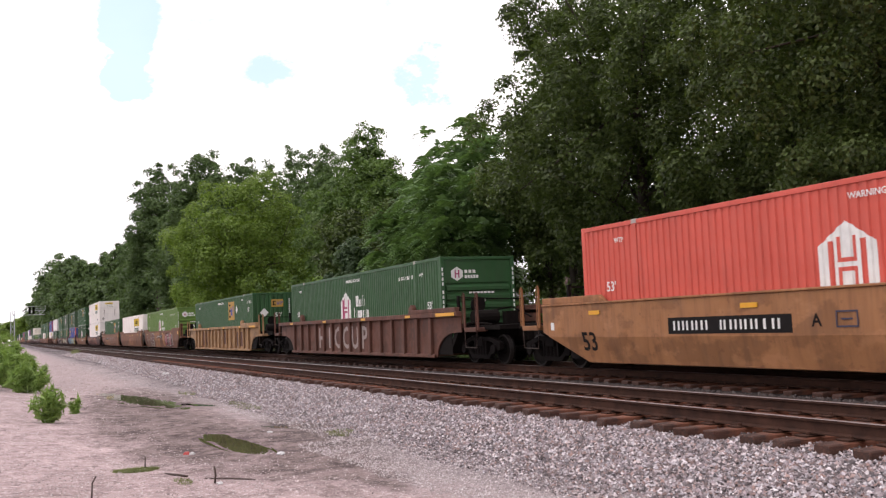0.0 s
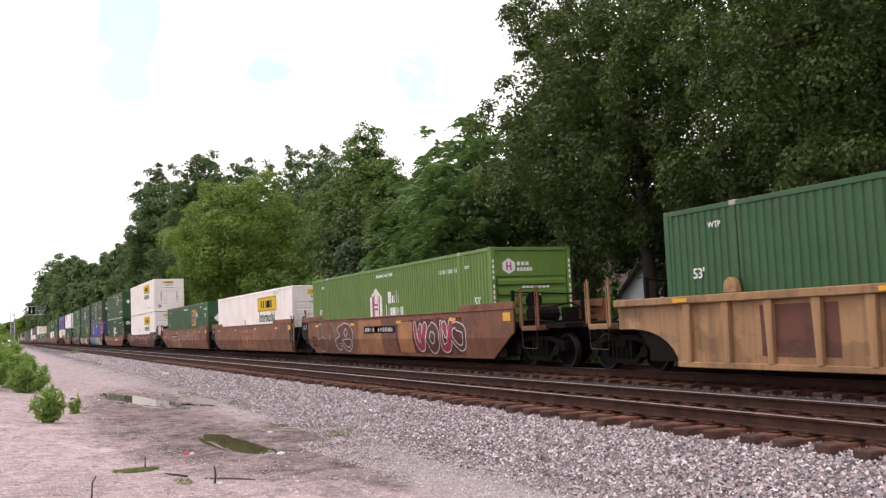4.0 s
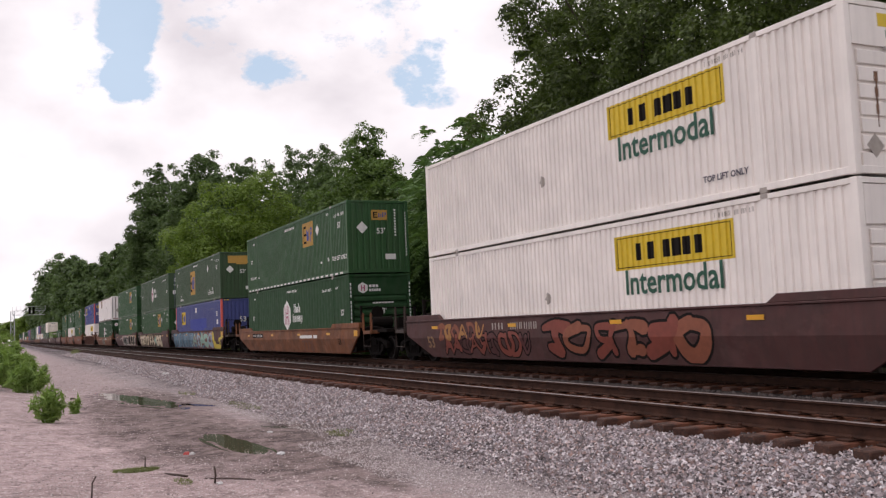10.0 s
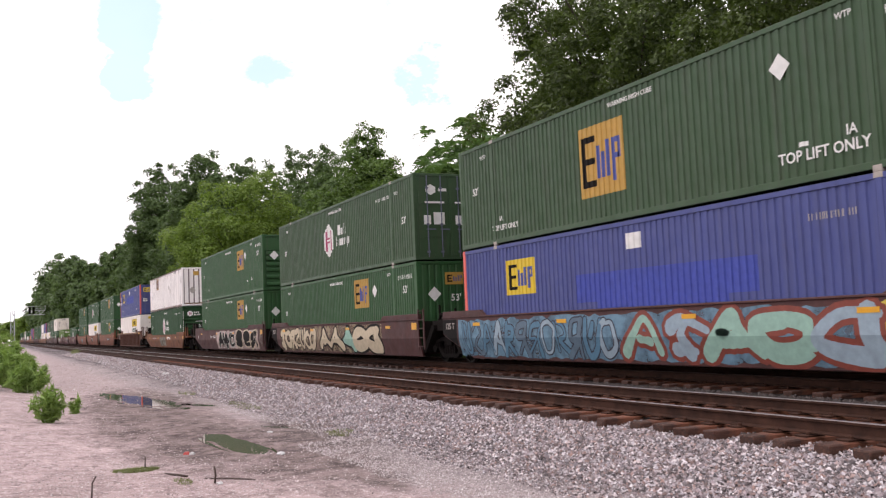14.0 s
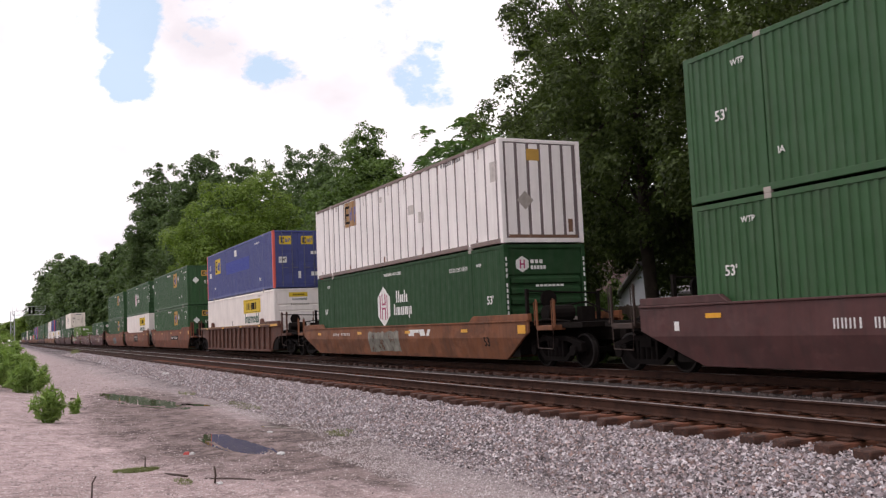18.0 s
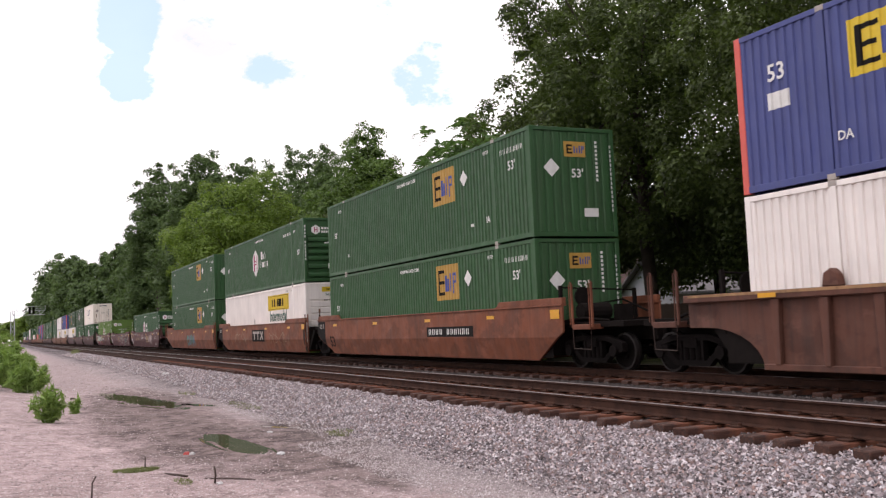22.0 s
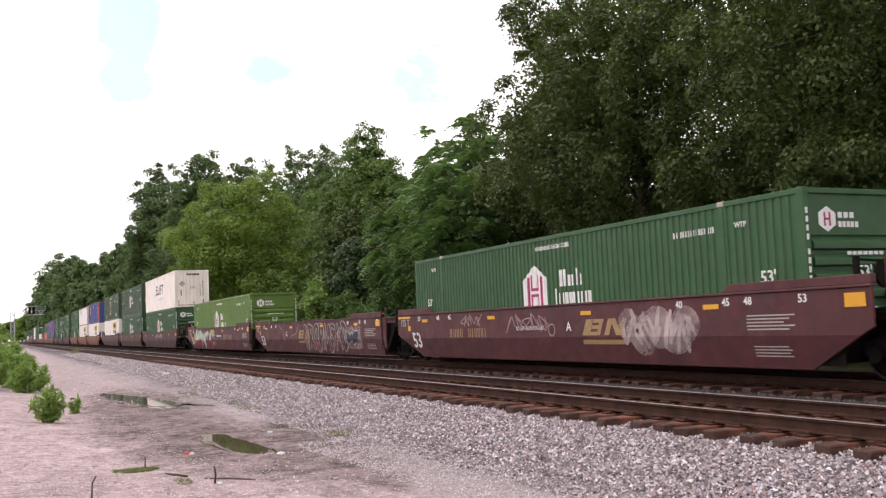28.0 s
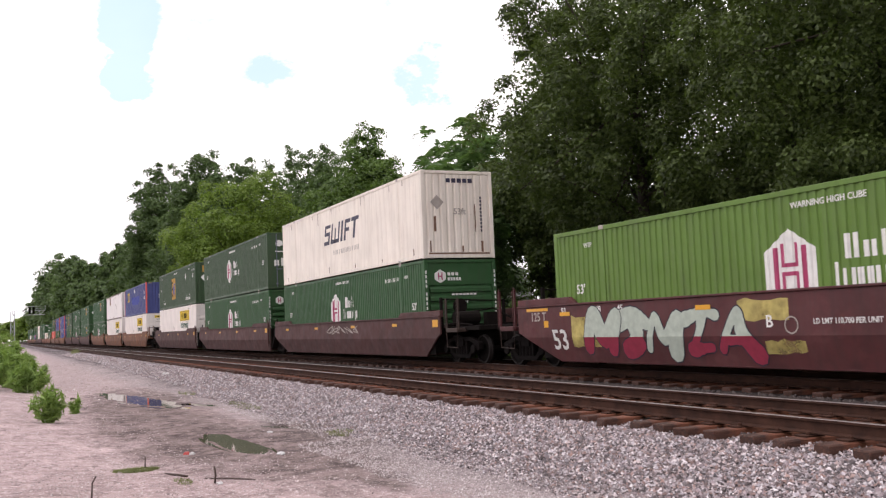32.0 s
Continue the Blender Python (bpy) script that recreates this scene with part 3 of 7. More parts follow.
def weed_leaves(centres, radii, count, size, rng, longer, droop):
    """Narrow pointed leaves round the stalks of a weed."""
    centres, radii = np.asarray(centres), np.asarray(radii)
    which = rng.integers(0, len(centres), count)
    d = rng.normal(size=(count, 3)) + np.array([0, 0, 0.25])
    d /= np.linalg.norm(d, axis=1)[:, None]
    p = centres[which] + d * radii[which] * (rng.uniform(0.3, 1.0, count) ** 0.35)[:, None]
    nrm = d * 0.55 + rng.normal(size=(count, 3)) * 0.42 + np.array([0, 0, 0.1])
    nrm /= np.linalg.norm(nrm, axis=1)[:, None]
    t = rng.normal(size=(count, 3)) + d * 0.8 - np.array([0, 0, droop])
    t -= nrm * (t * nrm).sum(1)[:, None]
    t /= np.linalg.norm(t, axis=1)[:, None]
    b = np.cross(nrm, t)
    s = (size * rng.uniform(0.6, 1.35, count))[:, None]
    return np.stack([p - t * s * 0.55 * longer, p + b * s * 0.36, p + t * s * 0.6 * longer, p - b * s * 0.36], 1).reshape(-1, 3)


def crown_leaves(centres, sizes, outward, per, leaf, rng, flat=0.88):
    """Leaves as small three-cornered blades, thick on the upper and outer side of every spray, sparse below."""
    n = len(centres)
    pick = np.repeat(np.arange(n), per)
    d = rng.normal(size=(len(pick), 3)) + outward[pick] * 0.7 + np.array([0, 0, 0.75])
    d /= np.linalg.norm(d, axis=1)[:, None]
    r = sizes[pick] * (1.0 - 0.62 * rng.uniform(0, 1, len(pick)) ** 1.7) * rng.uniform(0.88, 1.16, len(pick))
    p = centres[pick] + d * r[:, None] * np.array([1, 1, flat])
    nrm = d * 0.75 + rng.normal(size=p.shape) * 0.42 + np.array([0, 0, 0.4])
    nrm /= np.linalg.norm(nrm, axis=1)[:, None]
    t = rng.normal(size=p.shape) + d * 0.6
    t -= nrm * (t * nrm).sum(1)[:, None]
    t /= np.linalg.norm(t, axis=1)[:, None]
    b = np.cross(nrm, t)
    s = (leaf * rng.uniform(0.65, 1.35, len(pick)))[:, None]
    return np.stack([p + t * s * 0.62, p - t * s * 0.34 + b * s * 0.5, p - t * s * 0.34 - b * s * 0.5], 1).reshape(-1, 3)


def fronds(centres, sizes, outward, per, leaf, rng):
    """Long compound leaves: rosettes of arching ribs, each with two rows of narrow leaflets."""
    n = len(centres)
    pick = np.repeat(np.arange(n), per)
    m = len(pick)
    d = rng.normal(size=(m, 3)) * np.array([1, 1, 0.4]) + outward[pick] * 0.7 + np.array([0, 0, 0.4])
    d /= np.linalg.norm(d, axis=1)[:, None]
    long = leaf * rng.uniform(0.7, 1.25, m)
    side = np.cross(d, np.array([0, 0, 1.0]))
    side /= np.linalg.norm(side, axis=1)[:, None]
    base = centres[pick] + d * (sizes[pick] * rng.uniform(0.0, 0.9, m))[:, None]
    out = []
    for k in range(6):
        u = 0.15 + 0.17 * k
        at = base + d * (long * u)[:, None] - np.array([0, 0, 1.0]) * (long * 0.8 * u * u)[:, None]
        w = leaf * (0.4 if k < 4 else 0.3)
        for sg in (-1, 1):
            tip = at + side * sg * w + d * (0.14 * leaf) - np.array([0, 0, 0.45 * w])
            out.append(np.stack([at - d * 0.08 * leaf, at + d * 0.09 * leaf, tip], 1))
    return np.concatenate(out).reshape(-1, 3)


def tree(x, y, height, spread, clear, clumps, per, tuft, leaf, mat, label, seed, trunk=0.25, name="tree", category="tree", lean=0.0, limbs=0, deep=1.0, fill=0.5, frond=False, top=0.0, core=0.86):
    """Tapered trunk, forking limbs, and a crown of leafy sprays set over an uneven rounded body.

    clumps sprays of about tuft metres with per leaves each; fill: share of leaves that close the inside; top above 0 draws the crown to a point."""
    rng = np.random.default_rng(seed)
    z0 = float(ground_z(x, y)) - 0.15
    root = tagged(new(name), label, category, group="trackside trees")
    root.location = (x, y, z0)
    mid, half = (clear + height) / 2, (height - clear) / 2
    d = rng.normal(size=(clumps, 3))
    d /= np.linalg.norm(d, axis=1)[:, None]
    lump = np.array([noise.noise(Vector(v) * 1.9 + Vector((seed * 3.1, 0, 0))) + 0.5 * noise.noise(Vector(v) * 4.3 + Vector((0, seed * 1.7, 0))) for v in d])
    reach = (1.0 + 0.24 * lump) * (1.0 - 0.75 * rng.uniform(0, 1, clumps) ** 2.4)
    size = tuft * rng.uniform(0.65, 1.35, clumps)
    body = np.array([spread, spread * deep, half])
    inner = np.maximum(body - tuft * np.array([0.9, 0.9, 0.62]), body * 0.3)
    c = d * reach[:, None] * inner
    # the outermost sprays just reach the crown's bounds
    c[:, :2] *= (inner[0] / np.sort(np.hypot(c[:, 0], c[:, 1] / deep))[-max(5, clumps // 14)])
    c[:, 2] *= inner[2] / np.sort(np.abs(c[:, 2]))[-max(4, clumps // 16)]
    c /= np.maximum(1.0, np.sqrt(((c / inner) ** 2).sum(1)) / (1.02 + 0.3 * lump + rng.uniform(-0.03, 0.08, clumps)))[:, None]
    if top:
        c[:, :2] *= (1.0 - top * np.clip(c[:, 2:] / half, -0.2, 1))
    c[:, 2] += mid
    fork = clear + 0.25 * (height - clear)
    path = [(0, 0, 0), (lean * 0.2, 0.05, fork * 0.35), (lean * 0.5, -0.05, fork * 0.7), (lean, 0.1, fork), (lean * 1.2, 0, fork + (height - fork) * 0.55)]
    wood = Solid().tube(path, [trunk * 1.35, trunk * 1.02, trunk * 0.9, trunk * 0.72, trunk * 0.22], 9)
    for j, i in enumerate(rng.choice(clumps, min(clumps, max(16, limbs)), replace=False)):
        a = np.array(path[2]) + (np.array(path[4]) - np.array(path[2])) * rng.uniform(0, 0.8)
        m1 = a * 0.6 + c[i] * 0.4 + rng.normal(size=3) * 0.04 * height ** 0.7 + np.array([0, 0, -0.2])
        limb = Solid() if j < limbs else wood
        limb.tube([tuple(a), tuple(m1), tuple(c[i])], [trunk * 0.34, trunk * 0.2, trunk * 0.05], 5)
        if j < limbs:
            part("limb", limb, BARK, root, smooth=True)
    part("trunk", wood, BARK, root, smooth=True)
    out = c - np.array([0, 0, mid])
    out /= np.linalg.norm(out, axis=1)[:, None] + 1e-6
    if frond:
        v = fronds(c, size, out, per, leaf, rng)
    else:
        v = crown_leaves(c, size, out, per, leaf, rng)
    inside = int(clumps * per * 0.4 * fill)
    if inside:
        q = rng.normal(size=(inside, 3))
        q *= (rng.uniform(0.1, 1, inside) ** 0.5 / np.linalg.norm(q, axis=1))[:, None]
        q = q * inner * core + np.array([0, 0, mid])
        v = np.concatenate([v, crown_leaves(q, np.full(inside, tuft * 0.5), np.zeros((inside, 3)), 1, 0.3 if frond else leaf * 1.3, rng)])
    place("crown", raw_mesh("crown", v, np.arange(len(v)).reshape(-1, 3), mat), root)
    return root


BIG = "tall oak with a dense dark green crown behind the tracks"
tree(-29.2, 23.0, 18.0, 6.3, 3.6, 230, 390, 0.84, 0.128, LEAF_DARK, BIG, 2, 0.27, lean=-0.3, limbs=18, fill=0.25)
tree(-37.0, 24.6, 16.6, 4.4, 3.0, 150, 300, 0.78, 0.155, LEAF_DARK, BIG, 27, 0.2, limbs=10, fill=0.25)
tree(-21.9, 23.5, 19.0, 6.2, 3.8, 270, 420, 0.8, 0.118, LEAF_DARK, BIG, 3, 0.25, limbs=18, fill=0.2)
tree(-15.3, 20.4, 17.5, 5.2, 3.6, 270, 410, 0.66, 0.095, LEAF_DARK, BIG, 4, 0.22, lean=-0.2, limbs=16, fill=0.4)
tree(-15.6, 18.8, 6.4, 2.0, 2.6, 70, 170, 0.42, 0.1, LEAF_DARK, "low leafy young tree under the oaks", 28, 0.08, limbs=6, fill=0.3)
tree(-10.0, 23.0, 18.0, 6.0, 3.0, 90, 120, 1.0, 0.28, LEAF_DARK, BIG, 5, 0.3)
tree(-31.5, 28.5, 8.0, 5.4, 3.0, 160, 150, 0.7, 0.2, LEAF_DARK, BIG, 1, 0.22, limbs=8, fill=0.4)
tree(-24.0, 30.5, 11.0, 5.5, 2.5, 140, 130, 0.8, 0.24, LEAF_DARK, BIG, 6, 0.25)
tree(-16.0, 29.0, 13.5, 6.0, 2.0, 140, 130, 0.8, 0.24, LEAF_DARK, BIG, 8, 0.25)
BACK = "dark green tree in the shade of the wood"
for i, (tx, ty, th, ts) in enumerate([(-66, 45, 12.5, 5.6), (-57, 46, 12.0, 6), (-50, 48, 10.5, 6), (-43, 46, 9, 6), (-36, 45, 8.5, 6), (-29, 42, 10, 6), (-22, 39, 12.5, 6), (-13, 38, 13.5, 6.5), (-40, 55, 9, 6), (-31, 52, 9, 6), (-23, 49, 10, 6), (-15, 47, 10, 6)]):
    tree(tx, ty, th, ts, 0.2, 80, 60, 1.2, 0.42, LEAF_DARK, BACK, 110 + i, 0.25)
SUM = "spreading sumac tree with long drooping compound leaves"
tree(-46.2, 20.4, 9.0, 2.5, 2.0, 150, 12, 0.45, 0.72, LEAF_SUMAC, SUM, 10, 0.11, limbs=8, frond=True, fill=4.0)
tree(-41.4, 21.0, 9.6, 2.6, 2.6, 150, 12, 0.45, 0.72, LEAF_SUMAC, SUM, 9, 0.11, limbs=10, frond=True, fill=2.0)
tree(-43.6, 19.8, 7.2, 2.0, 3.4, 80, 12, 0.45, 0.66, LEAF_SUMAC, SUM, 29, 0.09, limbs=6, frond=True, fill=5.0)
tree(-56.1, 26.0, 13.4, 2.4, 2.0, 190, 12, 0.6, 0.8, LEAF_SUMAC, SUM, 23, 0.12, frond=True, fill=6.0)
tree(-47.4, 25.0, 13.0, 2.8, 2.0, 230, 12, 0.6, 0.78, LEAF_SUMAC, SUM, 21, 0.14, frond=True, fill=5.0)
tree(-40.0, 25.2, 11.6, 2.8, 3.6, 150, 120, 0.55, 0.18, LEAF_DARK, BACK, 7, 0.14)
tree(-50.5, 23.0, 9.0, 2.8, 0.4, 150, 110, 0.6, 0.2, LEAF_DARK, BACK, 11, 0.14)
WOOD = "full green tree in the trackside wood"
tree(-80.1, 31.0, 19.6, 3.5, 4.0, 260, 120, 0.75, 0.22, LEAF_MID, WOOD, 12, 0.22, top=0.2)
tree(-77.6, 28.0, 15.9, 4.6, 0.6, 260, 130, 0.85, 0.22, LEAF_MID, WOOD, 24, 0.25)
tree(-66.5, 27.5, 14.4, 3.0, 0.6, 220, 120, 0.7, 0.2, LEAF_MID, WOOD, 13, 0.22, top=0.3)
tree(-61.0, 25.5, 10.6, 3.0, 0.4, 150, 110, 0.7, 0.2, LEAF_DARK, BACK, 25, 0.2)
tree(-70.0, 25.0, 11.0, 3.2, 0.4, 150, 110, 0.75, 0.22, LEAF_DARK, BACK, 31, 0.2)
tree(-59.4, 21.6, 7.6, 1.9, 0.2, 120, 120, 0.5, 0.16, LEAF_GREY, "grey-green bushy tree beside the tracks", 32, 0.12, limbs=4)
OPEN = "slender open-crowned tree at the back of the wood"
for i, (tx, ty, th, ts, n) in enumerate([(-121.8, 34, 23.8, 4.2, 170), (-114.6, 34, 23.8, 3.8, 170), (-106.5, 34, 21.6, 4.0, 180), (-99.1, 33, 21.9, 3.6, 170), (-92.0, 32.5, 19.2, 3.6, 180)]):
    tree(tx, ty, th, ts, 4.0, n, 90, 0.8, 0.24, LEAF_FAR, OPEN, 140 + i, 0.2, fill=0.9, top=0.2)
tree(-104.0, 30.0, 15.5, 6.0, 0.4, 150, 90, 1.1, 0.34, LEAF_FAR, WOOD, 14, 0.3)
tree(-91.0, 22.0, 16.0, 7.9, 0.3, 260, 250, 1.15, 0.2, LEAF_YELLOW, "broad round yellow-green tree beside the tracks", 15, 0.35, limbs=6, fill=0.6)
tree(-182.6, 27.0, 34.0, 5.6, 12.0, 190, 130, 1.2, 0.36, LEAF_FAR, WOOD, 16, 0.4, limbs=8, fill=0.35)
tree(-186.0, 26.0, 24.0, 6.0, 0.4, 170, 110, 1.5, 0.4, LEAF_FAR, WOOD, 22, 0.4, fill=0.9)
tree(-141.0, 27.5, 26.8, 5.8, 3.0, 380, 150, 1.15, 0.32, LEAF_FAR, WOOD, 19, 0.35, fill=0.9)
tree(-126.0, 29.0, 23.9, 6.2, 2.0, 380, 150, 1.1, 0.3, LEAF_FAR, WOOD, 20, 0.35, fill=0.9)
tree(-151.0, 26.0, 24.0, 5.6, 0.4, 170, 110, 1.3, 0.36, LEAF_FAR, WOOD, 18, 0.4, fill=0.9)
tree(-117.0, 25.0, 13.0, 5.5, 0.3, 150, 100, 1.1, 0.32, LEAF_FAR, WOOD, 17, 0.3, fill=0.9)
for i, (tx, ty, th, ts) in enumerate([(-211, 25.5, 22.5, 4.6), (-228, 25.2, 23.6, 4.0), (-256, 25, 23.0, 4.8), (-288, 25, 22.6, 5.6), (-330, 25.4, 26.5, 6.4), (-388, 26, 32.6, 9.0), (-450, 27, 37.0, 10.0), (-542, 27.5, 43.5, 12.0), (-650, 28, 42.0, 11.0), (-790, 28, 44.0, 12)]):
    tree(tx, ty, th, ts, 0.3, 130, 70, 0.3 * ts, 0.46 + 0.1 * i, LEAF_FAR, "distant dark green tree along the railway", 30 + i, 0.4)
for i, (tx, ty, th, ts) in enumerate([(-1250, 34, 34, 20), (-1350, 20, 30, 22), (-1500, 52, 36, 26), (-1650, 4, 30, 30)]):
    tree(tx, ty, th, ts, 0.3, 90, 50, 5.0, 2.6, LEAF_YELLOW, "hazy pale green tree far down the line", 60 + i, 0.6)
tree(-120, -2.6, 6.6, 2.4, 0.2, 60, 80, 0.8, 0.3, LEAF_DARK, "dense dark bush-like tree beside the lane", 50, 0.2)
tree(-230, -9.0, 9, 6, 0.2, 60, 60, 1.5, 0.7, LEAF_DARK, "distant dark green tree beside the lane", 51, 0.3)
SHRUB = "leafy green shrub at the edge of the wood"
for i, (bx, by, bh, bs) in enumerate([(-60.6, 19.5, 5.0, 1.5), (-50, 19.4, 3.2, 2.0), (-38.5, 19.8, 3.2, 1.7), (-34.8, 20.6, 2.8, 1.8), (-70, 20, 6.2, 2.6), (-46.5, 18.8, 2.6, 1.3),
                                      (-27, 27, 3.2, 2.4), (-20.5, 26.0, 3.0, 2.4), (-13.5, 25, 3.2, 2.2), (-78, 20, 4.6, 2.8), (-106, 20, 6, 4.5), (-24.6, 27.5, 4.8, 1.8), (-65, 20, 4.4, 2.2), (-54, 19.6, 4.2, 1.9), (-30, 21, 2.6, 1.6), (-17, 24.5, 3.4, 2.0), (-42.5, 28.0, 5.0, 2.4), (-39.5, 27.0, 4.2, 2.2), (-47, 28.5, 5.6, 2.6)]):
    near = bx > -55
    tree(bx, by, bh, bs, 0.1, 70, 85, 0.3 if near else 0.45, 0.11 if near else 0.17, LEAF_WEED if i in (0, 6, 11) else LEAF_MID, SHRUB, 70 + i, 0.06, "shrub", "shrub")

ROOF = plain("brown_asphalt_shingle", (82, 60, 56), 0.9, 0, 0.3, 3.0)
ROOF_GREY = plain("grey_shingle", (128, 124, 124), 0.9, 0, 0.3, 3.0)
SIDING = plain("pale_grey_siding", (196, 198, 204), 0.7, 0, 0.12, 2.0)
SIDING_WHITE = plain("white_siding", (222, 222, 224), 0.7, 0, 0.1, 2.0)
FENCE = plain("weathered_brown_fence_wood", (86, 70, 62), 0.9, 0, 0.35, 3.0)
GLASS = plain("dark_window_glass", (46, 52, 58), 0.08, 0.0, 0.2)


def house(x, y, lx, ly, wall_h, roof_h, turn, roof_mat, wall_mat, label):
    """A small gabled house: boards, gable roof with eaves, windows, door."""
    h = tagged(new("house"), label, "house")
    h.matrix_basis = pose(x, y, float(ground_z(x, y)), 0, 0, turn)
    s = Solid()
    s.slab([(-ly / 2, 0), (ly / 2, 0), (ly / 2, wall_h), (0, wall_h + roof_h), (-ly / 2, wall_h)], -lx / 2, lx / 2, axis="x")
    wall = part("wall", s, wall_mat, h)
    boards = Solid()
    for i in range(int(wall_h / 0.18)):
        z = 0.1 + i * 0.18
        boards.box(-lx / 2 - 0.02, lx / 2 + 0.02, -ly / 2 - 0.025, -ly / 2 - 0.002, z, z + 0.15)
    part("siding", boards, wall_mat, wall)
    for sgn in (-1, 1):
        r = Solid()
        e, t = 0.45, 0.14
        k = roof_h / (ly / 2)
        r.slab([(sgn * (ly / 2 + e), wall_h - e * k), (0, wall_h + roof_h), (0, wall_h + roof_h + t), (sgn * (ly / 2 + e), wall_h - e * k + t)], -lx / 2 - 0.4, lx / 2 + 0.4, axis="x")
        part("roof", r, roof_mat, h, "shingled roof slope")
    for wx in (-lx / 4, lx / 4):
        w = Solid().box(wx - 0.5, wx + 0.5, -ly / 2 - 0.06, -ly / 2 - 0.028, 1.0, 2.2)
        win = part("window", w, M_WHITE, h, "white framed window")
        part("pane", Solid().box(wx - 0.42, wx + 0.42, -ly / 2 - 0.07, -ly / 2 - 0.062, 1.08, 2.12), GLASS, win)
    part("chimney", Solid().box(lx * 0.2, lx * 0.2 + 0.6, -0.3, 0.3, wall_h + roof_h - 0.5, wall_h + roof_h + 0.7), ROOF, h, bevel=0.02)
    return h


house(-51.5, 39.5, 9.0, 8.0, 2.9, 2.2, 28, ROOF, SIDING, "low house with a brown shingle roof behind the trees")
house(-44.0, 38.0, 6.5, 7.0, 2.6, 1.9, 80, ROOF_GREY, SIDING, "pale grey gabled garage behind the trees")
house(-70.5, 36.0, 9.0, 7.0, 3.2, 2.4, 70, ROOF_GREY, SIDING_WHITE, "white house half hidden behind the trees")


def fence(x0, x1, y, height):
    f = tagged(new("fence"), "weathered brown board fence below the trees", "fence")
    f.location = (x0, y, float(ground_z(x0, y)))
    board = cached("fence_board", lambda: Solid().slab([(0, 0), (0.138, 0), (0.138, height - 0.05), (0.069, height), (0, height - 0.05)], -0.01, 0.012).mesh("board", FENCE))
    n = int((x1 - x0) / 0.15)
    for i in range(n):
        place("board", board, f, pose(i * 0.15, 0, -0.02 * (i % 3)))
    for i in range(0, n, 16):
        part("post", Solid().box(i * 0.15, i * 0.15 + 0.1, 0.06, 0.16, -0.1, height + 0.04), FENCE, f, bevel=0.01)
    for z in (0.4, height - 0.4):
        part("rail", Solid().box(0, n * 0.15, 0.014, 0.056, z, z + 0.09), FENCE, f)
    return f


fence(-52.0, -14.5, 31.5, 1.9)


def signal_bridge(x, y0, y1, height):
    """A lattice gantry over both tracks, with signal heads."""
    g = tagged(new("signal_bridge"), "far silver lattice signal bridge reaching over the tracks", "signal bridge")
    g.location = (x, 0, -0.5)
    w = 0.9
    for yy in (y0,):
        s = Solid()
        for dx in (-w / 2, w / 2):
            for dy in (-w / 2, w / 2):
                s.box(dx - 0.08, dx + 0.08, yy + dy - 0.08, yy + dy + 0.08, 0, height)
        for k in range(8):
            z = height * k / 8
            s.tube([(-w / 2, yy - w / 2, z), (-w / 2, yy + w / 2, z + height / 8)], 0.045, 4)
            s.tube([(w / 2, yy + w / 2, z), (w / 2, yy - w / 2, z + height / 8)], 0.045, 4)
        part("mast", s, CHROME, g)
    b = Solid()
    for dx in (-w / 2, w / 2):
        for z in (height - 1.1, height):
            b.box(dx - 0.06, dx + 0.06, y0, y1, z - 0.06, z + 0.06)
        n = int((y1 - y0) / 1.1)
        for k in range(n):
            a, c = y0 + (y1 - y0) * k / n, y0 + (y1 - y0) * (k + 1) / n
            b.tube([(dx, a, height - 1.1), (dx, c, height)], 0.05, 4)
            b.tube([(dx, a, height), (dx, a, height - 1.1)], 0.04, 4)
    part("truss", b, CHROME, g)
    r = Solid()
    for z in (height + 0.5, height + 1.0):
        r.tube([(w / 2, y0, z), (w / 2, y1, z)], 0.035, 4)
    for k in range(9):
        yy = y0 + (y1 - y0) * k / 8
        r.tube([(w / 2, yy, height), (w / 2, yy, height + 1.0)], 0.035, 4)
    part("handrail", r, CHROME, g)
    for yy in (6.4, 7.3):
        s = Solid().box(0.6, 0.75, yy - 0.28, yy + 0.28, height - 0.9, height + 0.9)
        head = part("signal_head", s, STEEL, g, "black signal head", bevel=0.05)
        for z in (-0.6, 0.0, 0.6):
            part("hood", Solid().tube([(0.75, yy, height + z), (1.05, yy, height + z)], 0.16, 10), STEEL, head)
    return g


signal_bridge(-255, 2.5, 10.0, 9.2)
# ---- the train: containers ----
CL, CW, CH = 16.15, 2.59, 2.9    # container length, width, height
BASE_LOW, BASE_HIGH = 0.349, 3.249
TRAVEL = [-198.28, -173.0, -147.98, -123.1, -98.38, -73.7, -49.06, -24.5, 0.0, 24.35, 48.56, 72.6, 96.40, 120.0, 143.48, 166.8, 190.17]  # metres gone, every 2 s
RIB, RIB_DEEP = 0.19, 0.027


def groove(x, period=RIB, deep=RIB_DEEP):
    """How far the pressed side wall lies behind its crests at x."""
    if not period:
        return 0.0
    t = (x / period) % 1.0
    return deep * min(1.0, max(0.0, (0.5 - abs(t - 0.5)) * 10 - 2.0))


def breaks(x0, x1, period=RIB):
    if not period:
        return [x0, x1]
    out = {round(x0, 4), round(x1, 4)}
    k = math.floor(x0 / period) - 1
    while k * period < x1:
        for t in (0.2, 0.3, 0.7, 0.8):
            x = (k + t) * period
            if x0 < x < x1:
                out.add(round(x, 4))
        k += 1
    return sorted(out)


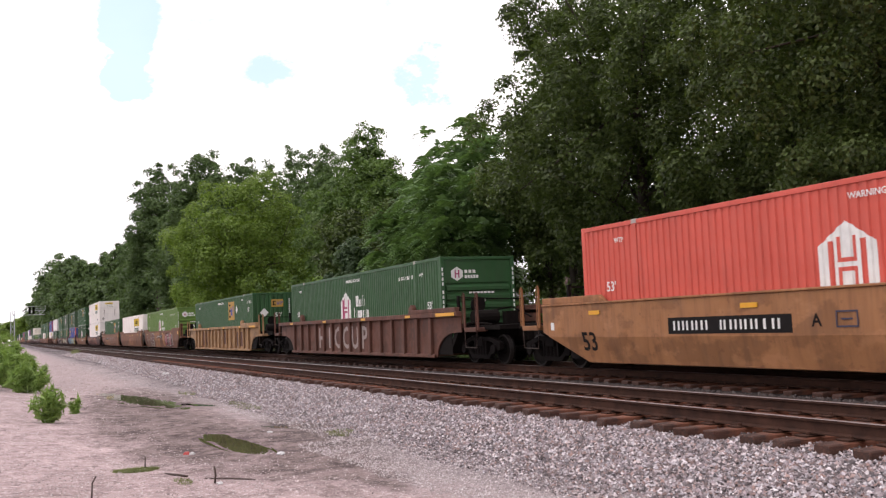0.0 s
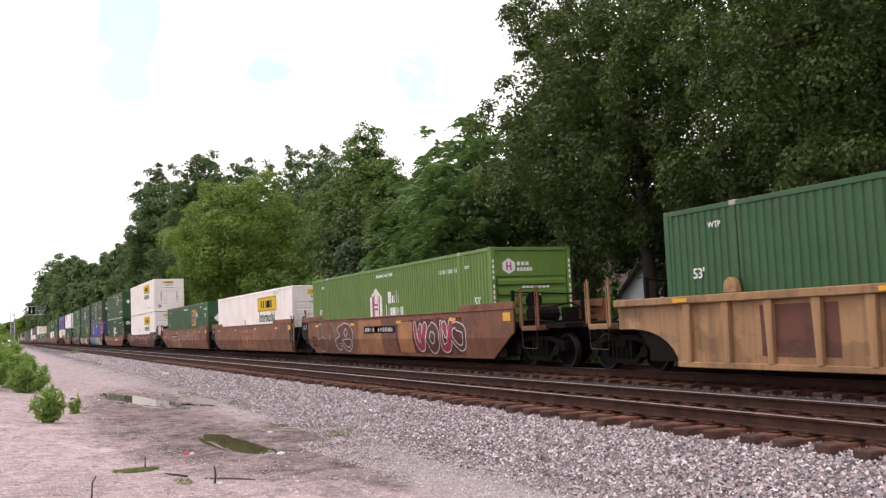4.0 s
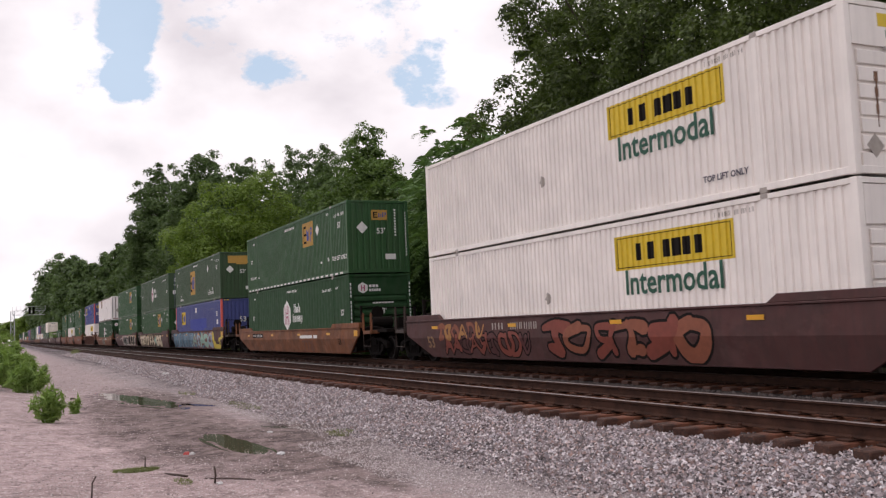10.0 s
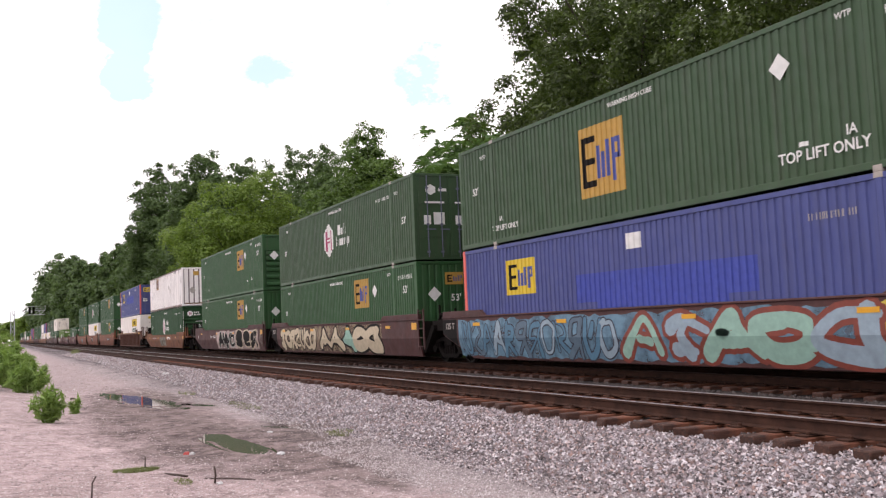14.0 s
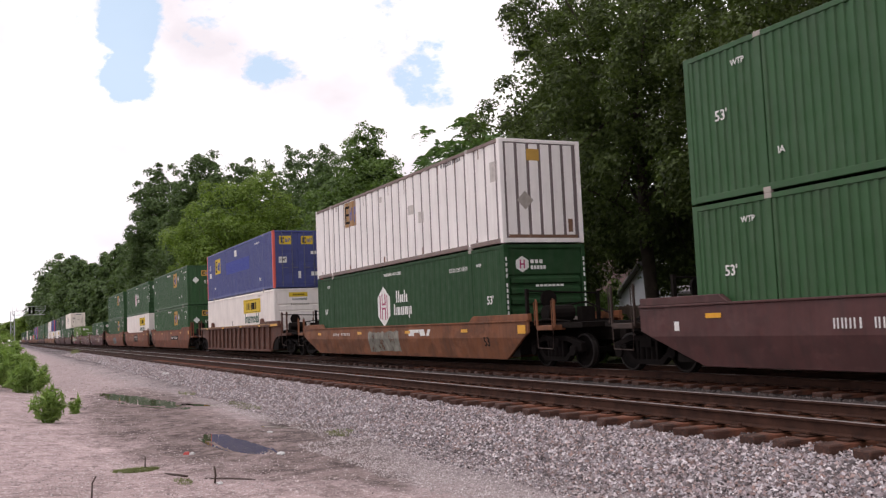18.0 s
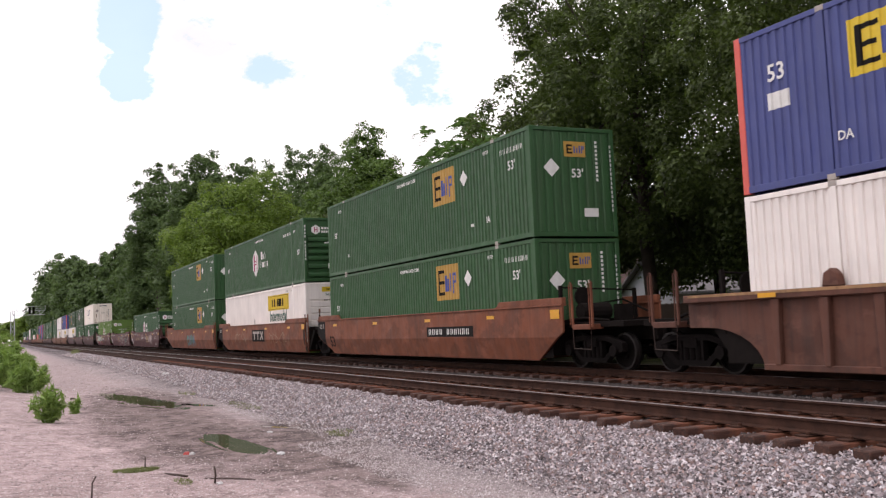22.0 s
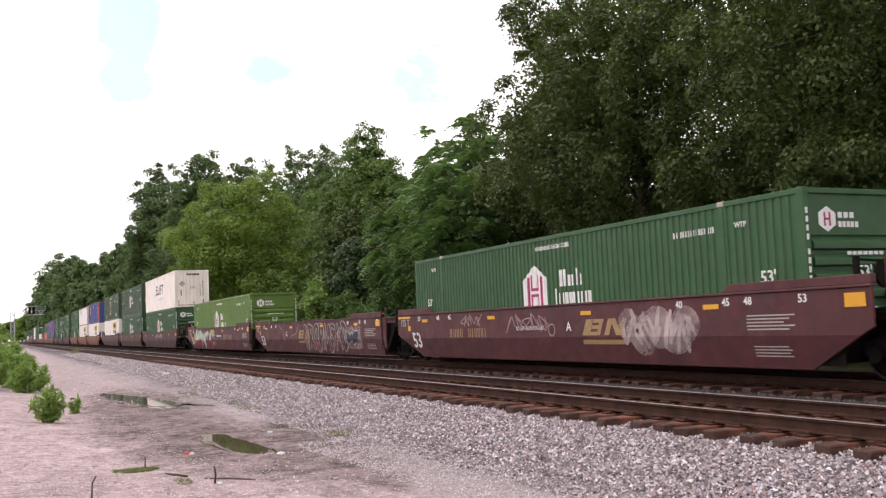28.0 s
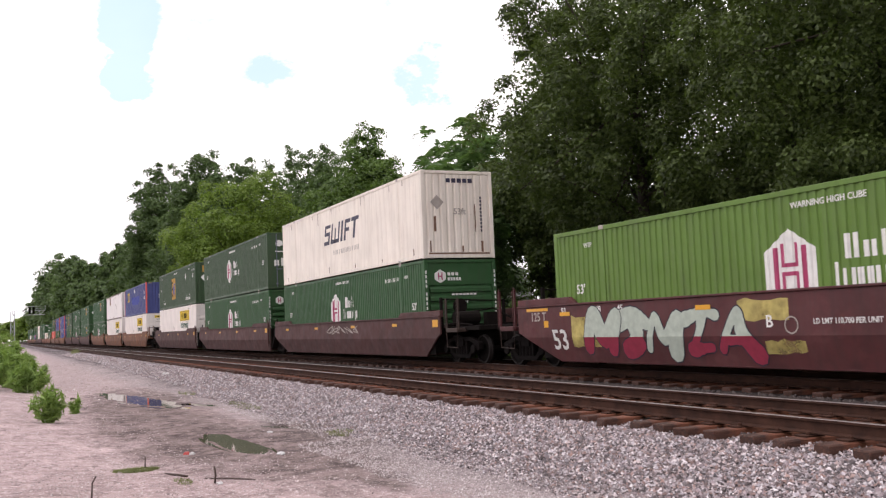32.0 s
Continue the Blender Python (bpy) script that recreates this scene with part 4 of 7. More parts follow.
def pressed(s, x0, x1, z0, z1, y=0.018, period=RIB, deep=RIB_DEEP, lift=0.0, flip=False):
    """A pressed sheet following the ribs; lift sets it proud, for paint on the ribs."""
    bx = breaks(x0, x1, period)
    v = []
    for x in bx:
        yy = y + groove(x, period, deep) - lift
        yy = CW - yy if flip else yy
        v += [(x, yy, z0), (x, yy, z1)]
    s.add(v, [(2 * i, 2 * i + 2, 2 * i + 3, 2 * i + 1) for i in range(len(bx) - 1)])
    return s


RIBS = {}   # rib spacing and depth of the container being marked


def pressed_poly(s, ring, y, period, deep, lift):
    """A convex patch of paint laid on the ribs."""
    x0, x1 = min(p[0] for p in ring), max(p[0] for p in ring)
    xs = sorted(set(breaks(x0, x1, period)) | {round(p[0], 4) for p in ring})
    v = []
    for x in xs:
        hits = []
        for (ax, az), (bx, bz) in zip(ring, ring[1:] + ring[:1]):
            if abs(ax - bx) < 1e-6:
                hits += [az, bz] if abs(x - ax) < 1e-3 else []
            elif min(ax, bx) - 1e-4 <= x <= max(ax, bx) + 1e-4:
                hits.append(az + (bz - az) * (x - ax) / (bx - ax))
        yy = y + groove(x, period, deep) - lift
        v += [(x, yy, min(hits)), (x, yy, max(hits))]
    s.add(v, [(2 * i, 2 * i + 2, 2 * i + 3, 2 * i + 1) for i in range(len(xs) - 1)])


def rect_marks(name, rects, mat, box, label="", period=None, deep=None, lift=0.004):
    """Painted marks: rectangles (x0, x1, z0, z1) or rings of points, following the ribs."""
    if name in ("sticker", "patch") and len(rects) > 1:
        return [rect_marks(name, [r], mat, box, label, period, deep, lift) for r in rects]
    if period is None:
        period, deep = RIBS[box.name]
    key = ("marks", name, repr(rects), mat.name, period, lift)

    def make():
        s = Solid()
        for r in rects:
            if len(r) == 4 and not isinstance(r[0], tuple):
                pressed(s, r[0], r[1], r[2], r[3], 0.018, period, deep, lift)
            else:
                pressed_poly(s, list(r), 0.018, period, deep, lift)
        return s.mesh(name, mat)

    ob = place(name, cached(key, make), box, None, label)
    return tagged(ob, kind="stuff") if len(rects) > 4 else ob


def side_words(name, body, size, x, z, mat, box, stretch=1.0, y=0.012):
    m = pose(x, y, z, 90, 0, 0) @ Matrix.Diagonal((stretch, 1, 1, 1))
    ob = place(name, words(body, size, mat), box, m)
    return tagged(ob, kind="stuff") if " " in body else ob


def end_words(name, body, size, y, z, mat, box, x=0.006, stretch=1.0):
    m = pose(x, y, z, 90, 0, 90) @ Matrix.Diagonal((stretch, 1, 1, 1))
    ob = place(name, words(body, size, mat), box, m)
    return tagged(ob, kind="stuff") if " " in body else ob


def end_bars(name, rects, mat, box, x=0.004, label=""):
    key = ("endbars", name, repr(rects), mat.name, x)

    def make():
        s = Solid()
        for r in rects:
            if isinstance(r[0], tuple):
                s.slab(list(r), x - 0.004, x, axis="x")
            else:
                s.box(x - 0.004, x, *r)
        return s.mesh(name, mat)

    ob = place(name, cached(key, make), box, None, label)
    return tagged(ob, kind="stuff") if len(rects) > 3 else ob


def hexagon(cx, cz, w, h):
    """A pointed six-sided badge, as one ring."""
    return [((cx, cz - h / 2), (cx + w / 2, cz - h * 0.23), (cx + w / 2, cz + h * 0.23), (cx, cz + h / 2), (cx - w / 2, cz + h * 0.23), (cx - w / 2, cz - h * 0.23))]


def diamond(cx, cz, r):
    return [((cx, cz - r), (cx + r, cz), (cx, cz + r), (cx - r, cz))]


def code_bars(x0, x1, z0, z1, n, seed=1):
    """Unread small lettering as a row of plain bars."""
    rng = random.Random(seed)
    w = (x1 - x0) / n
    out = []
    for i in range(n):
        a, b = x0 + i * w, x0 + i * w + w * rng.uniform(0.56, 0.74)
        out += [(a, a + w * 0.2, z0, z1), (b - w * 0.2, b, z0, z1)] if rng.random() > 0.2 else [(a + w * 0.2, a + w * 0.44, z0, z1)]
    return out


def word_blocks(x0, x1, z0, zx, ztop, pattern):
    """A wordmark as plain solid blocks: t rises to the left, k to the right, h on both sides, s stays low, d hangs below."""
    w = (x1 - x0) / len(pattern)
    out = []
    for i, ch in enumerate(pattern):
        a, b = x0 + i * w, x0 + i * w + w * 0.76
        gap = (b - a) * 0.26 if len(pattern) != 4 and ch != "s" else (b - a) * 0.14
        m = (a + b) / 2
        out += [(a, m - gap / 2, z0, zx), (m + gap / 2, b, z0, zx)]
        stem = (b - a) * 0.38
        if ch in "th":
            out.append((a, a + stem, zx, ztop))
        if ch in "kh":
            out.append((b - stem, b, zx, ztop))
        if ch == "d":
            out.append((a, a + stem, z0 - (zx - z0) * 0.45, z0))
    return out


def end_wall(style, mat):
    """The wall that faces the direction of travel, and the pieces set on it."""
    s = Solid()
    pieces = []
    if style == "ribbed":          # flat above, lying ribs below
        s.box(-0.16, -0.11, 0.14, CW - 0.14, 0.1, CH - 0.1)
        pieces.append(("panel", Solid().box(-0.11, -0.05, 0.14, CW - 0.14, 2.08, CH - 0.1)))
        for z in (0.36, 0.74, 1.1, 1.38, 1.66, 1.94):
            pieces.append(("rib", Solid().slab([(-0.11, z - 0.12), (-0.012, z - 0.09), (-0.012, z + 0.02), (-0.11, z + 0.12)], 0.2, CW - 0.2)))
    elif style == "frame":         # recessed panel with lying seams
        s.box(-0.11, -0.06, 0.14, CW - 0.14, 0.1, CH - 0.1)
        pieces.append(("panel", Solid().box(-0.06, -0.012, 0.14, CW - 0.14, 2.14, CH - 0.12)))
        for z in (0.55, 0.83, 1.11, 1.39, 1.67, 1.95):
            pieces.append(("panel", Solid().slab([(-0.06, z - 0.13), (-0.016, z - 0.115), (-0.016, z + 0.1), (-0.06, z + 0.13)], 0.24, CW - 0.24)))
        pieces.append(("panel", Solid().box(-0.06, -0.016, 0.2, CW - 0.2, 0.14, 0.38)))
    elif style == "pressed":       # upright ribs
        n = 9
        s.box(-0.1, -0.05, 0.14, CW - 0.14, 0.1, CH - 0.1)
        w = (CW - 0.36) / n
        for i in range(n):
            y = 0.18 + (CW - 0.36) * (i + 0.5) / n
            v = [(-0.05, y - w * 0.42), (-0.012, y - w * 0.3), (-0.012, y + w * 0.3), (-0.05, y + w * 0.42)]
            pieces.append(("rib", Solid().add([(a, b, 0.14) for a, b in v] + [(a, b, CH - 0.13) for a, b in v], [(0, 1, 5, 4), (1, 2, 6, 5), (2, 3, 7, 6), (4, 5, 6, 7), (3, 2, 1, 0)])))
    elif style == "panels":        # flat panels with dark upright gaps
        s.box(-0.06, -0.035, 0.14, CW - 0.14, 0.1, CH - 0.1)
        for i in range(6):
            y = 0.2 + i * 0.37
            pieces.append(("panel", Solid().box(-0.035, -0.01, y, y + 0.27, 0.2, CH - 0.14)))
    elif style == "doors":
        s.box(-0.1, -0.07, 0.14, CW - 0.14, 0.1, CH - 0.1)
        for y0, y1 in ((0.13, CW / 2 - 0.008), (CW / 2 + 0.008, CW - 0.13)):
            d = Solid().box(-0.07, -0.03, y0, y1, 0.16, CH - 0.1)
            pieces.append(("door", d))
            for z in (0.42, 0.98, 1.54, 2.1):
                pieces.append(("door_panel", Solid().box(-0.03, -0.012, y0 + 0.06, y1 - 0.06, z - 0.2, z + 0.2)))
    back = GAP if style == "panels" else mat
    return s.mesh("end_wall", back, 0.006), [(n, q.mesh(n, mat, 0.006)) for n, q in pieces]


def rod_mesh():
    s = Solid().tube([(0.02, 0, 0.12), (0.02, 0, CH - 0.08)], 0.02, 6)
    for z in (0.3, 1.2, 2.4):
        s.box(-0.012, 0.035, -0.05, 0.05, z - 0.03, z + 0.03)
    s.box(0.01, 0.03, -0.05, 0.28, 1.02, 1.06)
    return s.mesh("lock_rod", ROD)


def container(mat, end, label, period=RIB, deep=RIB_DEEP, posts=None, gaps=None, rails=None):
    """A 53 foot container: pressed walls in a frame of rails, posts and castings."""
    posts = posts or mat
    rails = rails or mat
    box = tagged(new("shipping_container"), label, "container", group="containers on the train")
    RIBS[box.name] = (period, deep)
    k = (mat.name, period)

    def core():
        return Solid().box(-CL + 0.1, -0.1, 0.07, CW - 0.07, 0.12, CH - 0.05).mesh("body", mat)

    body = place("body", cached(("core",) + k, core), box)

    def roof():
        s = Solid()
        n = 22
        for i in range(n):
            a = -CL + 0.12 + (CL - 0.24) * i / n
            s.box(a + 0.05, a + (CL - 0.24) / n - 0.05, 0.12, CW - 0.12, CH - 0.05, CH - 0.02)
        return s.mesh("roof", mat)

    place("roof", cached(("roof",) + k, roof), box)

    def wall(flip):
        s = Solid()
        for a, b in ((-CL + 0.15, -14.24), (-14.12, -2.04), (-1.92, -0.15)):
            pressed(s, a, b, 0.17, CH - 0.11, 0.018, period, deep, 0.0, flip)
        return s.mesh("side_wall", mat)

    place("side_wall", cached(("wall0",) + k, lambda: wall(False)), box)
    place("side_wall", cached(("wall1",) + k, lambda: wall(True)), box)
    if gaps:
        def strips():
            s = Solid()
            x = -CL + 0.15
            i = math.ceil(x / period)
            while (i + 0.5) * period < -0.2:
                c = (i + 0.5) * period
                s.box(c - 0.038, c + 0.038, 0.018 + deep - 0.004, 0.018 + deep + 0.004, 0.18, CH - 0.12)
                i += 1
            return s.mesh("recess", gaps)
        tagged(place("recess", cached(("gaps",) + k, strips), box, None, "dark upright recesses between panels"), kind="stuff")
    for y0, y1 in ((0.004, 0.07), (CW - 0.07, CW - 0.004)):
        place("bottom_rail", cached(("brail", y0) + k, lambda: Solid().box(-CL + 0.1, -0.1, y0, y1, 0.045, 0.17).mesh("bottom_rail", rails, 0.008)), box)
        place("top_rail", cached(("trail", y0) + k, lambda: Solid().box(-CL + 0.1, -0.1, y0, y1, CH - 0.11, CH - 0.012).mesh("top_rail", rails, 0.008)), box)
    for x0, x1 in ((-0.15, -0.002), (-CL + 0.002, -CL + 0.15)):
        for y0, y1 in ((0.0, 0.13), (CW - 0.13, CW)):
            place("corner_post", cached(("cpost", x0, y0, posts.name), lambda: Solid().box(x0, x1, y0, y1, 0.03, CH - 0.005).mesh("corner_post", posts, 0.012)), box)
    for xc in (-1.98, -14.18):
        for y0, y1 in ((0.002, 0.08), (CW - 0.08, CW - 0.002)):
            p = place("lift_post", cached(("lpost", xc, y0) + k, lambda: Solid().box(xc - 0.06, xc + 0.06, y0, y1, 0.02, CH).mesh("lift_post", mat, 0.008)), box)
            for z0, z1 in ((0.0, 0.11), (CH - 0.1, CH)):
                place("casting", cached(("cast", xc, y0, z0), lambda: Solid().box(xc - 0.09, xc + 0.09, y0 - 0.004, y1 + 0.004, z0, z1).mesh("casting", M_GREY if y0 < 1 else STEEL, 0.01)), p, None, "grey steel lifting casting")
    for x0, x1 in ((-0.1, -0.002), (-CL + 0.002, -CL + 0.1)):
        for z0, z1 in ((0.045, 0.17), (CH - 0.11, CH - 0.012)):
            place("end_rail", cached(("erail", x0, z0) + k, lambda: Solid().box(x0, x1, 0.1, CW - 0.1, z0, z1).mesh("end_rail", mat, 0.008)), box)
    base, pieces = cached(("end", end, mat.name), lambda: end_wall(end, mat))
    front = place("end_wall", base, box)
    for nm, me in pieces:
        place(nm, me, front)
    place("rear_wall", cached(("end", "doors", mat.name), lambda: end_wall("doors", mat))[0], box, Matrix.Translation((-CL, CW, 0)) @ pose(0, 0, 0, 0, 0, 180))
    if end == "doors":
        for y in (0.48, 0.98, CW - 0.98, CW - 0.48):
            place("lock_rod", cached("rod", rod_mesh), box, pose(0, y, 0), "dull grey door locking rod")
    return box


def logo_hub(box, seed, end=True, device=None):
    """Six-sided white badge with a magenta device, and two rows of white blocks."""
    z = 1.52
    rect_marks("badge", hexagon(-8.78, z, 1.16, 1.42), M_WHITE, box, "white six-sided badge")
    rect_marks("badge_device", [(-9.14, -9.05, z - 0.42, z + 0.4), (-8.51, -8.42, z - 0.42, z + 0.4), (-8.96, -8.89, z - 0.46, z - 0.1), (-8.67, -8.6, z - 0.46, z - 0.1), (-8.96, -8.89, z + 0.12, z + 0.46), (-8.67, -8.6, z + 0.12, z + 0.46), (-8.96, -8.6, z - 0.1, z - 0.03), (-8.96, -8.6, z + 0.05, z + 0.12)], device or M_MAGENTA, box, "magenta device", lift=0.007)
    rect_marks("wordmark", word_blocks(-7.62, -6.6, 1.62, 1.88, 2.02, "hst") + word_blocks(-7.86, -6.28, 1.2, 1.47, 1.58, "tsssd"), M_WHITE, box, "two rows of white blocks")
    rect_marks("code", code_bars(-3.4, -1.98 - 0.2, 2.34, 2.46, 11, seed), M_WHITE, box, "row of small white bars")
    side_words("warning", "WARNING HIGH CUBE", 0.15, -7.9, 2.6, M_WHITE, box)
    side_words("length_mark", "53'", 0.32, -0.9, 1.42, M_WHITE, box)
    side_words("length_mark", "53'", 0.3, -15.1, 1.5, M_WHITE, box)
    side_words("lift_mark", "WTP", 0.14, -1.5, 2.42, M_WHITE, box)
    side_words("lift_mark", "WTP", 0.15, -14.75, 2.5, M_WHITE, box)
    if end:
        end_bars("end_badge", hexagon(0.58, 2.36, 0.4, 0.44), M_WHITE, box, -0.044, "white six-sided badge")
        end_bars("end_device", [(0.5, 0.54, 2.24, 2.48), (0.62, 0.66, 2.24, 2.48), (0.5, 0.66, 2.34, 2.38)], M_MAGENTA, box, -0.041)
        end_bars("end_wordmark", [(0.84 + 0.14 * i, 0.84 + 0.14 * i + 0.1, 2.38, 2.48) for i in range(3)] + [(0.84 + 0.1 * i, 0.84 + 0.1 * i + 0.075, 2.22, 2.32) for i in range(5)], M_WHITE, box, -0.044)
        end_bars("end_code", [(yy, yy + 0.05, z0 + 0.15 * i, z0 + 0.15 * i + 0.1) for yy in (0.035, CW - 0.085) for z0, k in ((1.0, 6), (2.0, 4)) for i in range(k)], M_WHITE, box, 0.002)
        end_bars("end_plate", [(1.1, 1.6, 0.62, 0.84)], M_WHITE, box, 0.0, "white weight sticker")
        end_bars("end_box", [(2.1, 2.27, 0.6, 0.9)], M_GREY, box, 0.0, "grey document box")
        end_bars("end_warning", [(0.95 + 0.13 * i, 0.95 + 0.13 * i + 0.1, 1.74, 1.8) for i in range(7)], M_WHITE, box, 0.0)
        end_words("end_length_mark", "53'", 0.3, 1.35, 1.44, M_WHITE, box, 0.0)


def logo_emp(box, seed, x=-5.2, z=2.08, size=1.5, tall=1.06, back=None, marks=True, end=True):
    """Amber square with black and blue blocks, a white diamond, small white marks."""
    back = back or M_GOLD
    h = tall / 2
    rect_marks("emblem", [(x - size / 2, x + size / 2, z - h, z + h)], back, box, "amber square emblem")
    a = x - size / 2
    u, t = size, tall
    rect_marks("emblem_black", [(a + 0.08 * u, a + 0.17 * u, z - 0.36 * t, z + 0.36 * t), (a + 0.17 * u, a + 0.4 * u, z + 0.27 * t, z + 0.36 * t), (a + 0.17 * u, a + 0.36 * u, z - 0.04 * t, z + 0.05 * t), (a + 0.17 * u, a + 0.4 * u, z - 0.36 * t, z - 0.27 * t)], M_BLACK, box, "", lift=0.007)
    rect_marks("emblem_blue", [(a + 0.42 * u, a + 0.48 * u, z - 0.26 * t, z + 0.2 * t), (a + 0.52 * u, a + 0.58 * u, z - 0.26 * t, z + 0.1 * t), (a + 0.63 * u, a + 0.69 * u, z - 0.26 * t, z + 0.25 * t), (a + 0.76 * u, a + 0.82 * u, z - 0.34 * t, z + 0.25 * t), (a + 0.82 * u, a + 0.93 * u, z + 0.17 * t, z + 0.25 * t), (a + 0.88 * u, a + 0.93 * u, z - 0.04 * t, z + 0.17 * t), (a + 0.82 * u, a + 0.9 * u, z - 0.04 * t, z + 0.03 * t)], M_BLUE, box, "", lift=0.007)
    if marks:
        rect_marks("placard", diamond(-3.78, 2.12, 0.24), M_WHITE, box, "white diamond placard", 0, 0, 0.012)
        rect_marks("code", code_bars(-1.65, -0.4, 2.38, 2.52, 10, seed), M_WHITE, box, "row of small white bars")
        side_words("warning", "WARNING HIGH CUBE", 0.15, -8.0, 2.6, M_WHITE, box)
        side_words("length_mark", "53'", 0.34, -1.0, 2.02, M_WHITE, box)
        side_words("length_mark", "53'", 0.28, -15.2, 1.6, M_WHITE, box)
        side_words("lift_mark", "WTP", 0.15, -2.4, 2.6, M_WHITE, box)
        side_words("lift_mark", "WTP", 0.16, -14.7, 2.5, M_WHITE, box)
        side_words("lift_mark", "IA", 0.24, -2.4, 0.75, M_WHITE, box)
        side_words("lift_mark", "IA", 0.18, -13.8, 0.7, M_WHITE, box)
        rect_marks("small_plate", [(-3.5, -3.3, 0.66, 0.74)], M_WHITE, box)
    if end:
        end_bars("end_emblem", [(1.02, 1.68, 2.12, 2.52)], M_GOLD, box, -0.004, "amber emblem")
        end_bars("end_emblem_black", [(1.1, 1.15, 2.2, 2.44), (1.15, 1.28, 2.39, 2.44), (1.15, 1.26, 2.3, 2.34), (1.15, 1.28, 2.2, 2.25)], M_BLACK, box, -0.001)
        end_bars("end_emblem_blue", [(1.32, 1.36, 2.22, 2.4), (1.4, 1.44, 2.22, 2.36), (1.48, 1.52, 2.22, 2.42), (1.55, 1.58, 2.22, 2.42), (1.6, 1.64, 2.32, 2.42)], M_BLUE, box, -0.001)
        end_bars("end_placard", diamond(0.62, 1.82, 0.24), M_WHITE, box, -0.004, "white diamond placard")
        end_words("end_length_mark", "53'", 0.32, 1.4, 1.68, M_WHITE, box, -0.003)
        end_bars("end_code", [(1.98, 2.05, 1.5 + 0.11 * i, 1.5 + 0.11 * i + 0.07) for i in range(10)] + [(2.44, 2.5, 0.7 + 0.12 * i, 0.7 + 0.12 * i + 0.08) for i in range(15)], M_WHITE, box, -0.002)
        end_bars("end_plate", [(1.56, 2.0, 0.56, 0.78)], M_WHITE, box, -0.004)


def logo_hunt(box, seed):
    """Yellow plate with black blocks over the word Intermodal."""
    z = 2.2
    rect_marks("plate", [(-6.45, -2.8, z - 0.37, z + 0.37)], M_YELLOW, box, "yellow name plate")
    rect_marks("plate_border", [(-6.4, -2.85, z + 0.31, z + 0.325), (-6.4, -2.85, z - 0.325, z - 0.31), (-6.4, -6.38, z - 0.31, z + 0.31), (-2.87, -2.85, z - 0.31, z + 0.31)], M_BLACK, box, "", lift=0.007)
    rect_marks("wordmark", [(a, a + w, z - 0.19, z + 0.17) for a, w in ((-5.7, 0.17), (-5.32, 0.22), (-4.86, 0.24), (-4.54, 0.24), (-4.22, 0.24), (-3.9, 0.24))], M_BLACK, box, "", lift=0.007)
    side_words("intermodal_lettering", "Intermodal", 0.74, -4.62, 1.53, M_GREEN, box, 0.93)
    side_words("lift_lettering", "TOP LIFT ONLY", 0.17, -2.9, 0.47, M_NAVY, box)
    rect_marks("code", code_bars(-3.3, -2.2, 2.62, 2.71, 11, seed), M_GREY, box)
    rect_marks("scuff", diamond(-9.3, 1.35, 0.16), M_GREY, box)
    end_bars("end_plate", [(0.76, 1.72, 2.48, 2.7)], M_YELLOW, box, -0.008, "yellow name plate")
    end_bars("end_wordmark", [(0.98 + 0.085 * i, 0.98 + 0.085 * i + 0.055, 2.55, 2.63) for i in range(7)], M_BLACK, box, -0.006)
    end_words("end_lettering", "Intermodal", 0.17, 1.3, 2.36, M_GREEN, box, -0.008)
    end_bars("end_code", [(0.85 + 0.11 * i, 0.85 + 0.11 * i + 0.07, 2.08, 2.15) for i in range(9)], M_GREY, box, -0.012)
    end_bars("end_rust", [(0.58, 0.67, 1.55, 1.72), (0.61, 0.65, 1.46, 1.55), (0.58, 0.66, 1.3, 1.46), (0.6, 0.64, 1.18, 1.3), (0.58, 0.65, 1.02, 1.18), (0.61, 0.63, 0.8, 1.02), (1.95, 2.03, 1.58, 1.72), (1.97, 2.01, 1.4, 1.58), (1.94, 2.02, 1.26, 1.4), (1.97, 2.0, 1.12, 1.26), (1.95, 2.02, 1.0, 1.12), (1.97, 1.99, 0.82, 1.0)], RUST_STAIN, box, -0.013, "rusty streaks below the hinges")
    end_bars("end_placard", diamond(0.5, 0.5, 0.2), M_GREY, box, -0.012)


